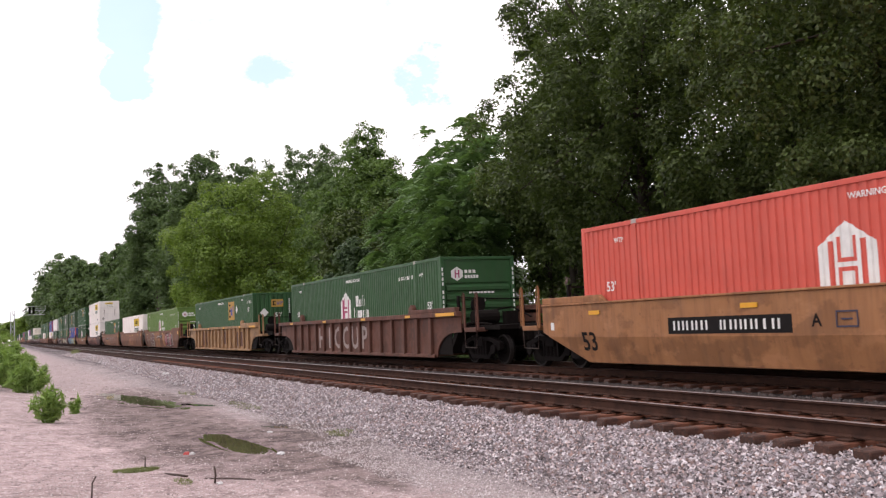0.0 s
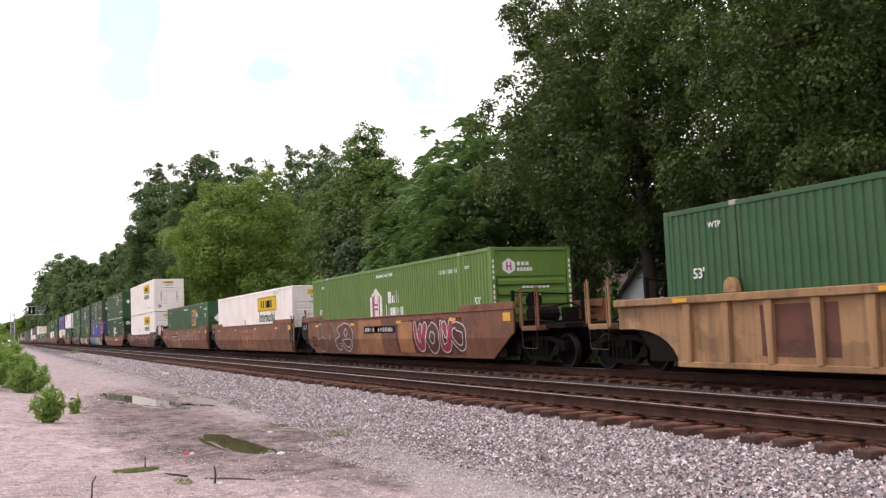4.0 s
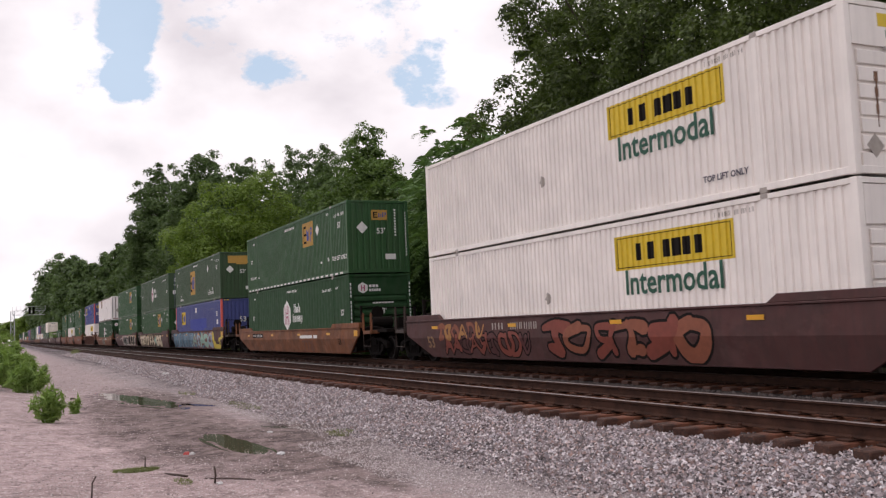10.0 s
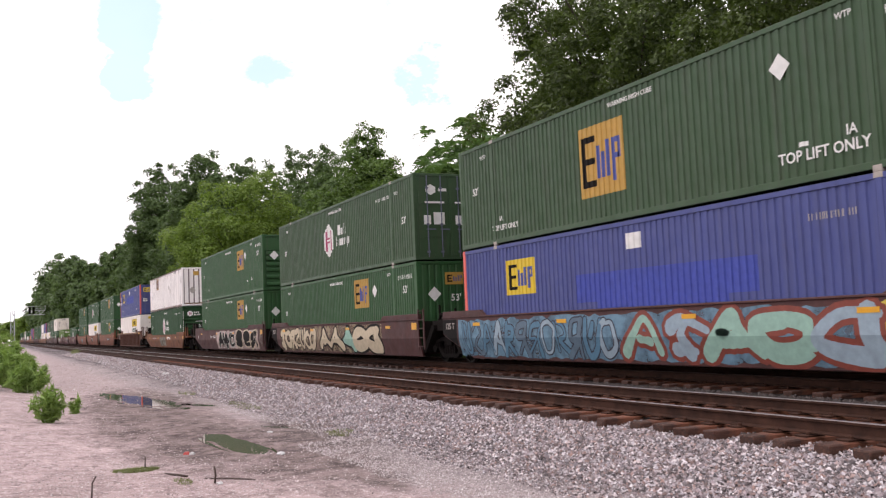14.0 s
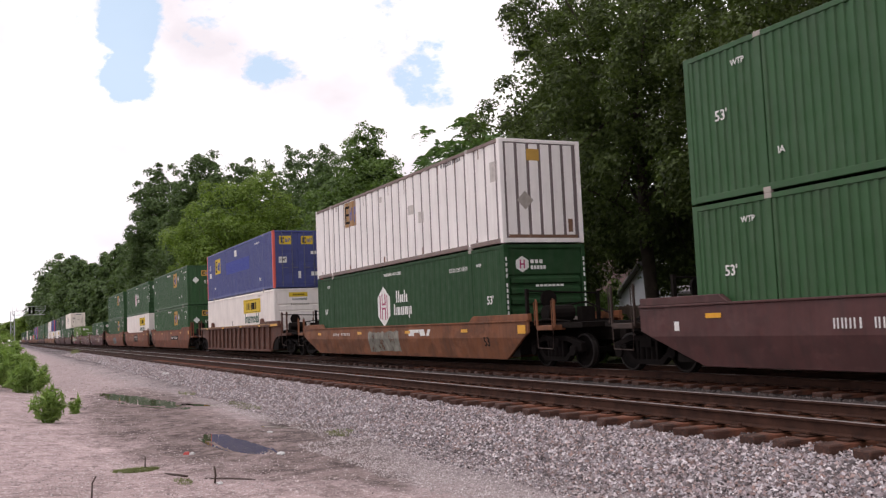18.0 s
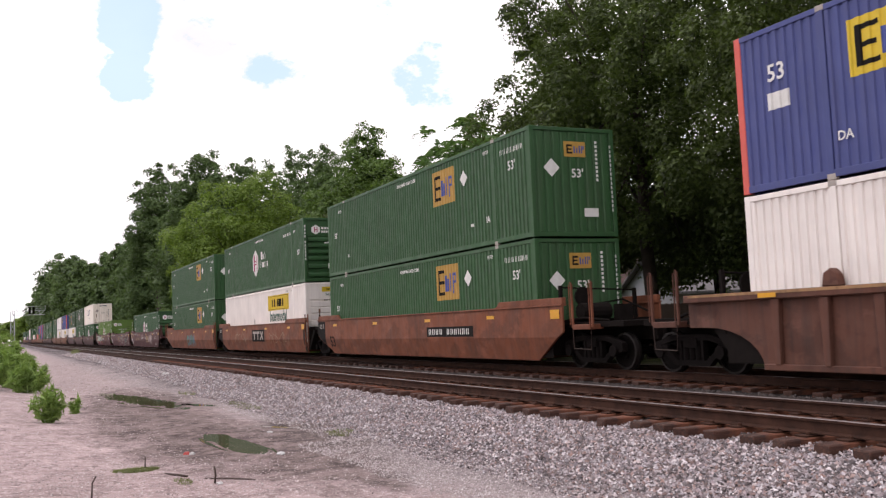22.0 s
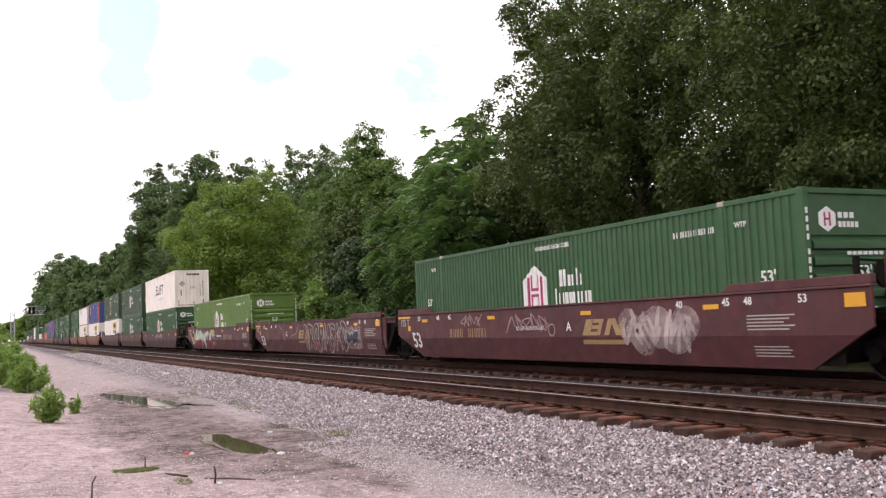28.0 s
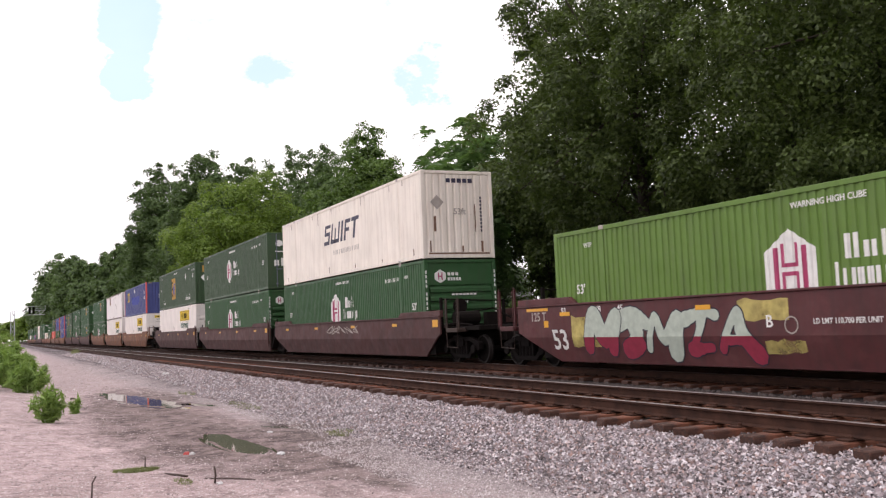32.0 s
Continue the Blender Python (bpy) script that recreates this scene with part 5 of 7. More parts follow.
def logo_swift(box):
    rects = [(-10.0, -9.3, 1.35, 1.5), (-9.5, -9.3, 1.5, 1.72), (-10.0, -9.3, 1.72, 1.86), (-10.0, -9.8, 1.86, 2.02), (-10.0, -9.3, 2.02, 2.15)]
    rects += [(-9.15, -8.97, 1.35, 2.15), (-8.72, -8.56, 1.35, 1.95), (-8.3, -8.12, 1.35, 2.15), (-8.97, -8.3, 1.35, 1.5), (-7.95, -7.72, 1.35, 2.15)]
    rects += [(-7.55, -7.35, 1.35, 2.15), (-7.35, -6.9, 2.0, 2.15), (-7.35, -7.0, 1.68, 1.82), (-6.8, -6.0, 2.0, 2.15), (-6.52, -6.3, 1.35, 2.0)]
    rects = [tuple((x + 0.28 * (z - 1.35), z) for x, z in ((a, z0), (b, z0), (b, z1), (a, z1))) for a, b, z0, z1 in rects]
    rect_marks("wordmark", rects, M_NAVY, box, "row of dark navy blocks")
    rect_marks("subtitle", code_bars(-8.8, -5.8, 0.88, 1.06, 10, 3), M_GREY, box)
    end_bars("end_wordmark", [(0.9 + 0.2 * i, 0.9 + 0.2 * i + 0.15, 2.5, 2.64) for i in range(5)], M_NAVY, box, -0.004)
    end_words("end_length_mark", "53ft", 0.28, 1.35, 1.55, M_GREY, box, -0.003)
    end_bars("end_placard", diamond(0.55, 1.85, 0.24), M_GREY, box, -0.004)
    end_bars("end_code", [(2.1, 2.16, 0.9 + 0.12 * i, 0.98 + 0.12 * i) for i in range(10)], M_NAVY, box, -0.003)
    end_bars("end_rust", [(0.42, 0.5, 0.9, 1.4), (0.25, 0.3, 0.24, 0.6), (1.9, 1.93, 0.9, 1.8), (0.2, 2.4, 0.16, 0.22), (1.4, 1.46, 0.24, 0.44), (2.1, 2.18, 0.24, 0.6)], RUST_STAIN, box, -0.006, "brown rust stains")


def rust_drips(box, seed, n):
    """Thin brown runs below the roof rail and above the sill."""
    rng = random.Random(seed)
    rects = []
    for i in range(n):
        x = -CL + 0.4 + (CL - 0.8) * (i + rng.random()) / n
        w, h = rng.uniform(0.015, 0.05), rng.uniform(0.1, 0.5)
        rects.append((x, x + w, 2.78 - h, 2.78) if i % 3 else (x, x + 2 * w, 0.18, 0.18 + 0.5 * h))
    rect_marks("rust_stain", rects, RUST_STAIN, box, "thin brown rust runs", lift=0.006)


def build_container(kind, seed):
    if kind == "hub":
        b = container(GREEN, "ribbed", "dark green steel container with a white six-sided badge")
        logo_hub(b, seed)
    elif kind == "hubflat":
        b = container(GREEN_DEEP, "ribbed", "deep green smooth-sided container with a white six-sided badge", 0.38, 0.008)
        logo_hub(b, seed)
    elif kind == "hubdoor":
        b = container(GREEN_DARK, "doors", "dark green steel container, door end forward, white badge")
        logo_hub(b, seed, end=False)
        end_bars("end_badge", hexagon(0.62, 2.35, 0.36, 0.36), M_WHITE, b, 0.004)
        end_bars("door_sticker", [(0.9, 1.2, 2.3, 2.4), (0.35, 0.6, 1.2, 1.5), (0.7, 1.1, 1.2, 1.6), (1.5, 1.8, 1.2, 1.5), (1.5, 2.2, 1.9, 1.96), (0.4, 1.1, 1.9, 1.96)], M_WHITE, b, 0.004, "white door stickers")
    elif kind == "lime":
        b = container(LIME, "ribbed", "light green steel container with a white six-sided badge")
        logo_hub(b, seed)
    elif kind == "red":
        b = container(RED, "ribbed", "red-orange steel container with a white six-sided badge")
        logo_hub(b, seed, device=RED)
    elif kind == "emp":
        b = container(GREEN, "pressed", "green steel container with an amber square emblem")
        logo_emp(b, seed)
    elif kind == "emplow":
        b = container(GREEN, "ribbed", "green steel container with an amber emblem, ribbed end")
        logo_emp(b, seed, -5.0, 1.95, 1.5, 1.1)
    elif kind == "empdash":
        b = container(GREEN, "pressed", "green steel container with white dashes along its sill")
        logo_emp(b, seed)
        rect_marks("sill_dash", [(-CL + 0.3 + 0.62 * i, -CL + 0.3 + 0.62 * i + 0.34, 0.06, 0.14) for i in range(25)], M_WHITE, b, "white reflective dashes", 0, 0, 0.02)
        side_words("lift_lettering", "TOP LIFT ONLY", 0.26, -1.05, 0.72, M_WHITE, b)
        side_words("lift_lettering", "TOP LIFT ONLY", 0.18, -14.95, 0.72, M_WHITE, b)
    elif kind == "empworn":
        b = container(GREEN_DARK, "pressed", "faded dark green container with a tall amber emblem")
        logo_emp(b, seed, -9.15, 1.48, 1.7, 1.62)
        end_bars("end_panel", [(0.5, 1.95, 2.2, 2.66)], M_GOLD, b, 0.002, "large amber panel")
        side_words("lift_lettering", "TOP LIFT ONLY", 0.27, -3.0, 0.5, M_WHITE, b)
        side_words("lift_lettering", "TOP LIFT ONLY", 0.2, -13.6, 0.45, M_WHITE, b)
    elif kind == "blue":
        b = container(BLUE, "pressed", "blue steel container with coral corner posts", posts=CORAL)
        logo_emp(b, seed, -12.95, 1.98, 1.46, 0.92, M_YELLOW, marks=False, end=False)
        rect_marks("sticker", [(-8.4, -7.9, 2.28, 2.62), (-1.45, -1.0, 1.38, 1.68)], M_WHITE, b, "white stickers")
        side_words("length_mark", "53", 0.42, -1.25, 2.02, M_WHITE, b)
        rect_marks("fresh_patch", [(-10.4, -4.6, 1.2, 1.85), (-9.6, -5.4, 1.05, 1.2)], plain_once("bright_blue_patch", (64, 78, 168)), b, "patch of brighter blue paint")
        rect_marks("code", code_bars(-3.4, -2.4, 2.3, 2.42, 9, seed), M_GREY, b)
        end_words("end_length_mark", "53", 0.45, 1.35, 1.62, M_WHITE, b, -0.003)
        end_bars("end_hazard", [(0.2 + 0.09 * i, 0.25 + 0.09 * i, CH - 0.1, CH - 0.03) for i in range(4)] + [(CW - 0.5 + 0.09 * i, CW - 0.45 + 0.09 * i, CH - 0.1, CH - 0.03) for i in range(4)], M_YELLOW, b, 0.002)
    elif kind == "bluedoor":
        b = container(BLUE, "doors", "blue steel container, locked doors forward, coral posts", posts=CORAL)
        logo_emp(b, seed, -12.95, 2.02, 1.46, 0.92, M_YELLOW, marks=False, end=False)
        rect_marks("sticker", [(-8.42, -7.9, 2.26, 2.62), (-15.45, -14.95, 1.42, 1.72)], M_WHITE, b, "white stickers")
        rect_marks("fresh_patch", [(-10.6, -4.9, 1.35, 2.05)], plain_once("bright_blue_patch", (64, 78, 180)), b, "patch of brighter blue paint")
        side_words("length_mark", "53", 0.42, -15.2, 2.05, M_WHITE, b)
        side_words("lift_mark", "DA", 0.26, -2.6, 0.62, M_WHITE, b)
        side_words("lift_mark", "DA", 0.22, -13.85, 0.68, M_WHITE, b)
        rect_marks("code", code_bars(-3.6, -2.6, 2.5, 2.6, 10, seed), M_WHITE, b)
        for dy in (0.3, 1.42):
            end_bars("door_emblem", [(dy + 0.05, dy + 0.65, 2.2, 2.62)], M_YELLOW, b, -0.004, "yellow emblem")
            end_bars("door_emblem_black", [(dy + 0.12, dy + 0.18, 2.28, 2.54), (dy + 0.18, dy + 0.3, 2.48, 2.54), (dy + 0.18, dy + 0.27, 2.38, 2.42), (dy + 0.18, dy + 0.3, 2.28, 2.33)], M_BLACK, b, -0.001)
            end_bars("door_emblem_blue", [(dy + 0.34, dy + 0.38, 2.3, 2.5), (dy + 0.41, dy + 0.45, 2.3, 2.46), (dy + 0.49, dy + 0.53, 2.3, 2.52), (dy + 0.56, dy + 0.6, 2.4, 2.52)], M_BLUE, b, -0.001)
        end_bars("door_sticker", [(0.3, 0.7, 1.28, 1.58), (1.95, 2.25, 1.7, 1.86), (1.95, 2.35, 0.62, 0.82), (1.28, 1.42, 0.5, 0.85)], M_WHITE, b, -0.004, "white door stickers")
        end_words("door_height", "110\"", 0.2, 0.5, 1.43, M_BLACK, b, 0.0)
    elif kind == "hunt":
        b = container(WHITE, "frame", "white steel container with a yellow name plate", 0.19, 0.036)
        logo_hunt(b, seed)
    elif kind == "panel":
        b = container(WHITE_WORN, "panels", "worn white container with dark upright gaps", 0.62, 0.03, gaps=GAP, rails=RAIL_RUST)
        logo_emp(b, seed, -11.9, 2.28, 1.3, 0.95, plain_once("faded_amber_marking", (168, 128, 82)), marks=False, end=False)
        rect_marks("patch", [(-6.4, -5.9, 1.55, 1.85), (-5.5, -5.1, 1.2, 1.55), (-0.6, -0.1, 1.75, 2.3), (-9.0, -8.6, 2.3, 2.5)], plain_once("pale_patch_paint", (206, 196, 190)), b, "pale repair patches")
        rect_marks("code", code_bars(-3.7, -2.3, 2.66, 2.8, 9, seed), M_BLACK, b)
        rust_drips(b, 3, 14)
        end_bars("end_emblem", [(0.85, 1.25, 2.3, 2.62)], M_GOLD, b, -0.006)
        end_bars("end_placard", diamond(0.75, 1.2, 0.26), M_GREY, b, -0.006)
        end_bars("end_dirt", [(0.2, 2.4, 0.14, 0.26), (2.1, 2.25, 0.34, 0.7)], RUST_STAIN, b, -0.008, "brown dirt")
    elif kind == "swift":
        b = container(CREAM, "pressed", "cream white container with dark blocks and rust stains", 0.4, 0.006)
        logo_swift(b)
        rust_drips(b, 7, 16)
    return b


def plain_once(name, rgb):
    return cached(("mat", name), lambda: plain(name, rgb))
# ---- the train: well cars ----
WELL_Y = -0.17        # outer face of the well sides
MID = CW / 2


def side_y(z, kink=True):
    return WELL_Y + (0.13 * max(0.0, 0.76 - z) / 0.58 if kink else 0.0)


def mirror(y, far):
    return 2 * MID - y if far else y


def smooth_side(top, xl, xr, far, left_end, right_end):
    """Plated well side with a lying crease, cut away over the trucks."""
    s = Solid()
    zs = [0.18, 0.76, top]
    lowl = xl + (1.75 if left_end == "cut" else 0.0)
    lowr = xr - (1.35 if right_end == "cut" else 0.0)
    zc = 0.88
    cols = [(lowl, xl, xl), (lowr, xr, xr)]

    def edge(low, high, z):
        return low if z <= 0.18 else (low + (high - low) * min(1, (z - 0.18) / (zc - 0.18)))

    levels = [0.18, 0.47, 0.76, zc, top]
    v = []
    t = 0.06
    for inner in (0, t):
        for z in levels:
            for low, high in ((lowl, xl), (lowr, xr)):
                v.append((edge(low, high, z), mirror(side_y(z) + inner, far), z))
    n = len(levels)
    f = []
    for i in range(n - 1):
        a = 2 * i
        f.append((a, a + 1, a + 3, a + 2))
        b = 2 * n + 2 * i
        f.append((b, b + 2, b + 3, b + 1))
        f.append((a, a + 2, b + 2, b))
        f.append((a + 1, b + 1, b + 3, a + 3))
    f.append((0, 2 * n, 2 * n + 1, 1))
    f.append((2 * n - 2, 2 * n - 1, 4 * n - 1, 4 * n - 2))
    s.add(v, f)
    return s


def ribbed_side(top, xl, xr, far):
    """Recessed plate between top and bottom chords; rounded cut-outs over the trucks."""
    s = Solid()
    q = [i / 7 * math.pi / 2 for i in range(8)]
    left = [(xl, 0.92)] + [(xl + 0.45 + 1.45 * math.sin(a), 0.18 + 0.74 * math.cos(a)) for a in q]
    right = [(xr - 0.35 - 1.35 * math.cos(a), 0.18 + 0.74 * math.sin(a)) for a in q] + [(xr, 0.92)]
    ring = left + right + [(xr, top), (xl, top)]
    y0, y1 = mirror(-0.06, far), mirror(-0.02, far)
    s.slab(ring, min(y0, y1), max(y0, y1))
    return s


def rail_box(x0, x1, ya, yb, z0, z1, far):
    a, b = mirror(ya, far), mirror(yb, far)
    return x0, x1, min(a, b), max(a, b), z0, z1


def wheelset_mesh():
    s = Solid()
    s.tube([(0, -0.62, 0), (0, 0.62, 0)], 0.085, 10)
    for sg in (-1, 1):
        y = sg * 0.7525
        s.tube([(0, y - sg * 0.075, 0), (0, y - sg * 0.045, 0), (0, y - sg * 0.043, 0)], [0.445, 0.445, 0.418], 28)
        s.tube([(0, y - sg * 0.043, 0), (0, y + sg * 0.03, 0)], [0.36, 0.36], 24)
        s.tube([(0, y + sg * 0.02, 0), (0, y + sg * 0.075, 0)], [0.16, 0.13], 14)
    plain_faces = len(s.f)
    for sg in (-1, 1):
        y = sg * 0.7525
        n = 28
        v, f = [], []
        for k in range(n):
            a = 2 * math.pi * k / n
            for r, yy in ((0.418, y - sg * 0.043), (0.412, y + sg * 0.06), (0.37, y + sg * 0.066), (0.37, y + sg * 0.03)):
                v.append((r * math.cos(a), yy, r * math.sin(a)))
        for k in range(n):
            for j in range(3):
                f.append((4 * k + j, 4 * ((k + 1) % n) + j, 4 * ((k + 1) % n) + j + 1, 4 * k + j + 1))
        s.add(v, f)
    me = s.mesh("wheelset", WHEEL)
    me.materials.append(TREAD)
    me.polygons.foreach_set("material_index", [0 if i < plain_faces else 1 for i in range(len(me.polygons))])
    return me


def truck_mesh():
    """Cast side frames with spring openings, bolster, bearing caps."""
    s = Solid()
    for sg in (-1, 1):
        y = MID + sg * 1.0
        y0, y1 = y - 0.07, y + 0.07
        s.slab([(-1.15, 0.42), (-1.15, 0.62), (-0.55, 0.78), (0.55, 0.78), (1.15, 0.62), (1.15, 0.42), (1.0, 0.38), (0.95, 0.55), (0.5, 0.66), (-0.5, 0.66), (-0.95, 0.55), (-1.0, 0.38)], y0, y1)
        s.slab([(-0.95, 0.52), (-0.5, 0.16), (0.5, 0.16), (0.95, 0.52), (0.82, 0.56), (0.42, 0.27), (-0.42, 0.27), (-0.82, 0.56)], y0, y1)
        for x in (-0.36, 0.28):
            s.box(x, x + 0.08, y0, y1, 0.25, 0.68)
        for x in (-0.2, -0.02, 0.16):
            s.tube([(x, y, 0.27), (x, y, 0.55)], 0.075, 9)
        for x in (-0.889, 0.889):
            s.tube([(x, y - 0.1, 0.43), (x, y + sg * 0.16, 0.43)], 0.13, 12)
            s.box(x - 0.16, x + 0.16, y - 0.06, y + 0.06, 0.4, 0.58)
    s.box(-0.2, 0.2, MID - 1.1, MID + 1.1, 0.52, 0.72)
    for x in (-0.45, 0.45):
        s.box(x - 0.06, x + 0.06, MID - 0.85, MID + 0.85, 0.3, 0.42)
    return s.mesh("truck", TRUCK, 0.008)


WHEELSETS = []


def add_truck(car, x, unit):
    t = place("truck", cached("truck", truck_mesh), car, pose(x, 0, 0), "grimy four-wheel truck with sprung side frames")
    for dx in (-0.889, 0.889):
        w = place("wheelset", cached("wheelset", wheelset_mesh), t, pose(dx, MID, 0.418), "dark steel wheels on an axle")
        WHEELSETS.append((w, unit, dx, x))
    return t


def handrails(car, x, top, mat):
    """A narrow side ladder at an end without platform."""
    key = ("ladder", mat.name, round(top, 2))

    def ladder():
        s = Solid()
        for dx in (0.0, 0.42):
            s.box(dx - 0.025, dx + 0.025, -0.19, -0.15, 0.42, top + 0.34)
        for i in range(5):
            s.tube([(0, -0.185, 0.5 + 0.28 * i), (0.42, -0.185, 0.5 + 0.28 * i)], 0.014, 6)
        return s.mesh("ladder", mat)

    place("ladder", cached(key, ladder), car, pose(x, 0, 0), "narrow side ladder")


def stanchions(car, x, top, mat):
    """Tall grab posts, a tread and a hanging stirrup at a platform's corner."""

    def post():
        s = Solid().box(-0.025, 0.025, -0.1, -0.05, 0.98, top + 0.5)
        s.tube([(-0.07, -0.1, 1.05), (-0.07, -0.1, top + 0.46), (0, -0.1, top + 0.54), (0.05, -0.1, top + 0.5)], 0.014, 6)
        return s.mesh("grab_post", mat, 0.008)

    for dx in (0.0, 0.8):
        place("grab_post", cached(("post", mat.name, top), post), car, pose(x + dx, 0, 0), "tall grab post")
    place("tread", cached(("step", mat.name), lambda: Solid().box(0.06, 0.78, -0.14, 0.25, 0.93, 1.05).mesh("tread", mat, 0.012)), car, pose(x, 0, 0), "corner step")
    place("stirrup", cached("stirrup", lambda: Solid().tube([(0.06, -0.12, 0.95), (0.08, -0.12, 0.5), (0.76, -0.12, 0.48), (0.8, -0.12, 0.95)], 0.014, 6).mesh("stirrup", STEEL_BROWN)), car, pose(x, 0, 0), "hanging rusty stirrup")


def well_side_words(name, body, size, x, z, mat, car, stretch=1.0, kink=True):
    slope = math.degrees(math.atan(0.13 / 0.58)) if kink and z < 0.76 else 0
    m = pose(x, side_y(z, kink) - 0.005, z, 90 + slope, 0, 0) @ Matrix.Diagonal((stretch, 1, 1, 1))
    ob = place(name, words(body, size, mat), car, m)
    return tagged(ob, kind="stuff") if " " in body else ob


def well_bars(name, rects, mat, car, label="", y=None, kink=True, lift=0.004, apart=False):
    """Painted rectangles on a well's side, apart as single parts or as one row of small bars."""
    if apart:
        return [well_bars(name, [r], mat, car, label, y, kink, lift) for r in rects]

    def make():
        s = Solid()
        for x0, x1, z0, z1 in rects:
            cuts = [z0] + ([0.76] if z0 < 0.76 < z1 and y is None and kink else []) + [z1]
            for a, b in zip(cuts, cuts[1:]):
                ya = (side_y(a, kink) if y is None else y) - lift
                yb = (side_y(b, kink) if y is None else y) - lift
                s.add([(x0, ya, a), (x1, ya, a), (x1, yb, b), (x0, yb, b)], [(0, 1, 2, 3)])
        me = bpy.data.meshes.new(name)
        me.from_pydata(s.v, [], s.f)
        me.materials.append(mat)
        return me

    ob = place(name, cached(("wbars", name, repr(rects), mat.name, y, lift), make), car, None, label)
    return tagged(ob, kind="stuff") if len(rects) > 4 else ob


def clipped(ring, z, above):
    """The part of a convex ring above or below a height."""
    out = []
    for (ax, az), (bx, bz) in zip(ring, ring[1:] + ring[:1]):
        ina, inb = (az >= z) == above, (bz >= z) == above
        if ina:
            out.append((ax, az))
        if ina != inb:
            out.append((ax + (bx - ax) * (z - az) / (bz - az), z))
    return out


def dab(layers, ring, lift, kink, y, low, high):
    """One flat dab of paint on a well's side, bent over the crease."""
    ring = [(x, min(high, max(low, z))) for x, z in ring]
    for s, above in zip(layers, (True, False)):
        cut = clipped(ring, 0.76, above)
        if len(cut) > 2:
            s.add([(x, (side_y(z, kink) if y is None else y) - lift, z) for x, z in cut], [tuple(range(len(cut)))])


def capsule(a, b, r):
    ang = math.atan2(b[1] - a[1], b[0] - a[0])
    ring = [(b[0] + r * math.cos(ang + k), b[1] + r * math.sin(ang + k)) for k in (-1.57, -0.8, 0.0, 0.8, 1.57)]
    return ring + [(a[0] - r * math.cos(ang + k), a[1] - r * math.sin(ang + k)) for k in (-1.57, -0.8, 0.0, 0.8, 1.57)]


def flowing(points, steps=4):
    """A smooth line through a few points."""
    p = [points[0]] + list(points) + [points[-1]]
    out = []
    for i in range(1, len(p) - 2):
        for k in range(steps):
            t = k / steps
            out.append(tuple(0.5 * (2 * p[i][j] + (p[i + 1][j] - p[i - 1][j]) * t + (2 * p[i - 1][j] - 5 * p[i][j] + 4 * p[i + 1][j] - p[i + 2][j]) * t * t + (3 * p[i][j] - p[i - 1][j] - 3 * p[i + 1][j] + p[i + 2][j]) * t ** 3) for j in (0, 1)))
    return out + [points[-1]]


# bulging shapes for sprayed pieces: loops, hooks, forks
SHAPES = [
    [[(0.5, 0.95), (0.05, 0.7), (0.1, 0.15), (0.55, 0.02), (0.92, 0.35), (0.85, 0.8), (0.5, 0.95)]],
    [[(0.1, 0.0), (0.2, 0.5), (0.12, 1.0)], [(0.15, 0.95), (0.75, 0.85), (0.7, 0.5), (0.3, 0.45), (0.9, 0.0)]],
    [[(0.0, 0.05), (0.3, 0.6), (0.5, 1.0), (0.7, 0.5), (1.0, 0.0)], [(0.3, 0.35), (0.72, 0.4)]],
    [[(0.15, 1.0), (0.25, 0.5), (0.1, 0.0), (0.7, 0.1), (0.95, 0.5), (0.7, 0.95), (0.15, 1.0)]],
    [[(0.9, 0.85), (0.4, 1.0), (0.15, 0.7), (0.6, 0.5), (0.8, 0.2), (0.4, 0.0), (0.0, 0.15)]],
    [[(0.05, 1.0), (0.2, 0.2), (0.55, 0.0), (0.8, 0.4), (0.85, 1.0)], [(0.5, 0.9), (0.45, 0.5)]],
    [[(0.0, 0.75), (0.5, 1.0), (0.95, 0.85)], [(0.5, 0.95), (0.6, 0.5), (0.4, 0.0)], [(0.4, 0.05), (0.85, 0.15)]],
    [[(0.05, 0.0), (0.1, 0.9), (0.5, 0.3), (0.9, 1.0), (0.95, 0.05)]]]


def spray_mesh(name, s, mat, car, label):
    if s.v:
        me = bpy.data.meshes.new(name)
        me.from_pydata(s.v, [], s.f)
        me.materials.append(mat)
        tagged(place(name, me, car, None, label), kind="stuff")


def spray_mist(car, x0, x1, z0, z1, mat, seed, kink=True, y=None, lift=0.003):
    """Thin sprayed background with an uneven border."""
    up, down = Solid(), Solid()
    rng = random.Random(seed)
    n = max(6, int((x1 - x0) / 0.2))
    tops = [z1 - rng.uniform(0, 0.09) for _ in range(n + 1)]
    lows = [z0 + rng.uniform(0, 0.07) for _ in range(n + 1)]
    for i in range(n):
        a, b = x0 + (x1 - x0) * i / n, x0 + (x1 - x0) * (i + 1) / n
        dab((up, down), [(a, lows[i]), (b, lows[i + 1]), (b, tops[i + 1]), (a, tops[i])], lift, kink, y, 0.2, z1)
    up.add(down.v, down.f)
    spray_mesh("spray_cloud", up, mat, car, "sprayed background colour")


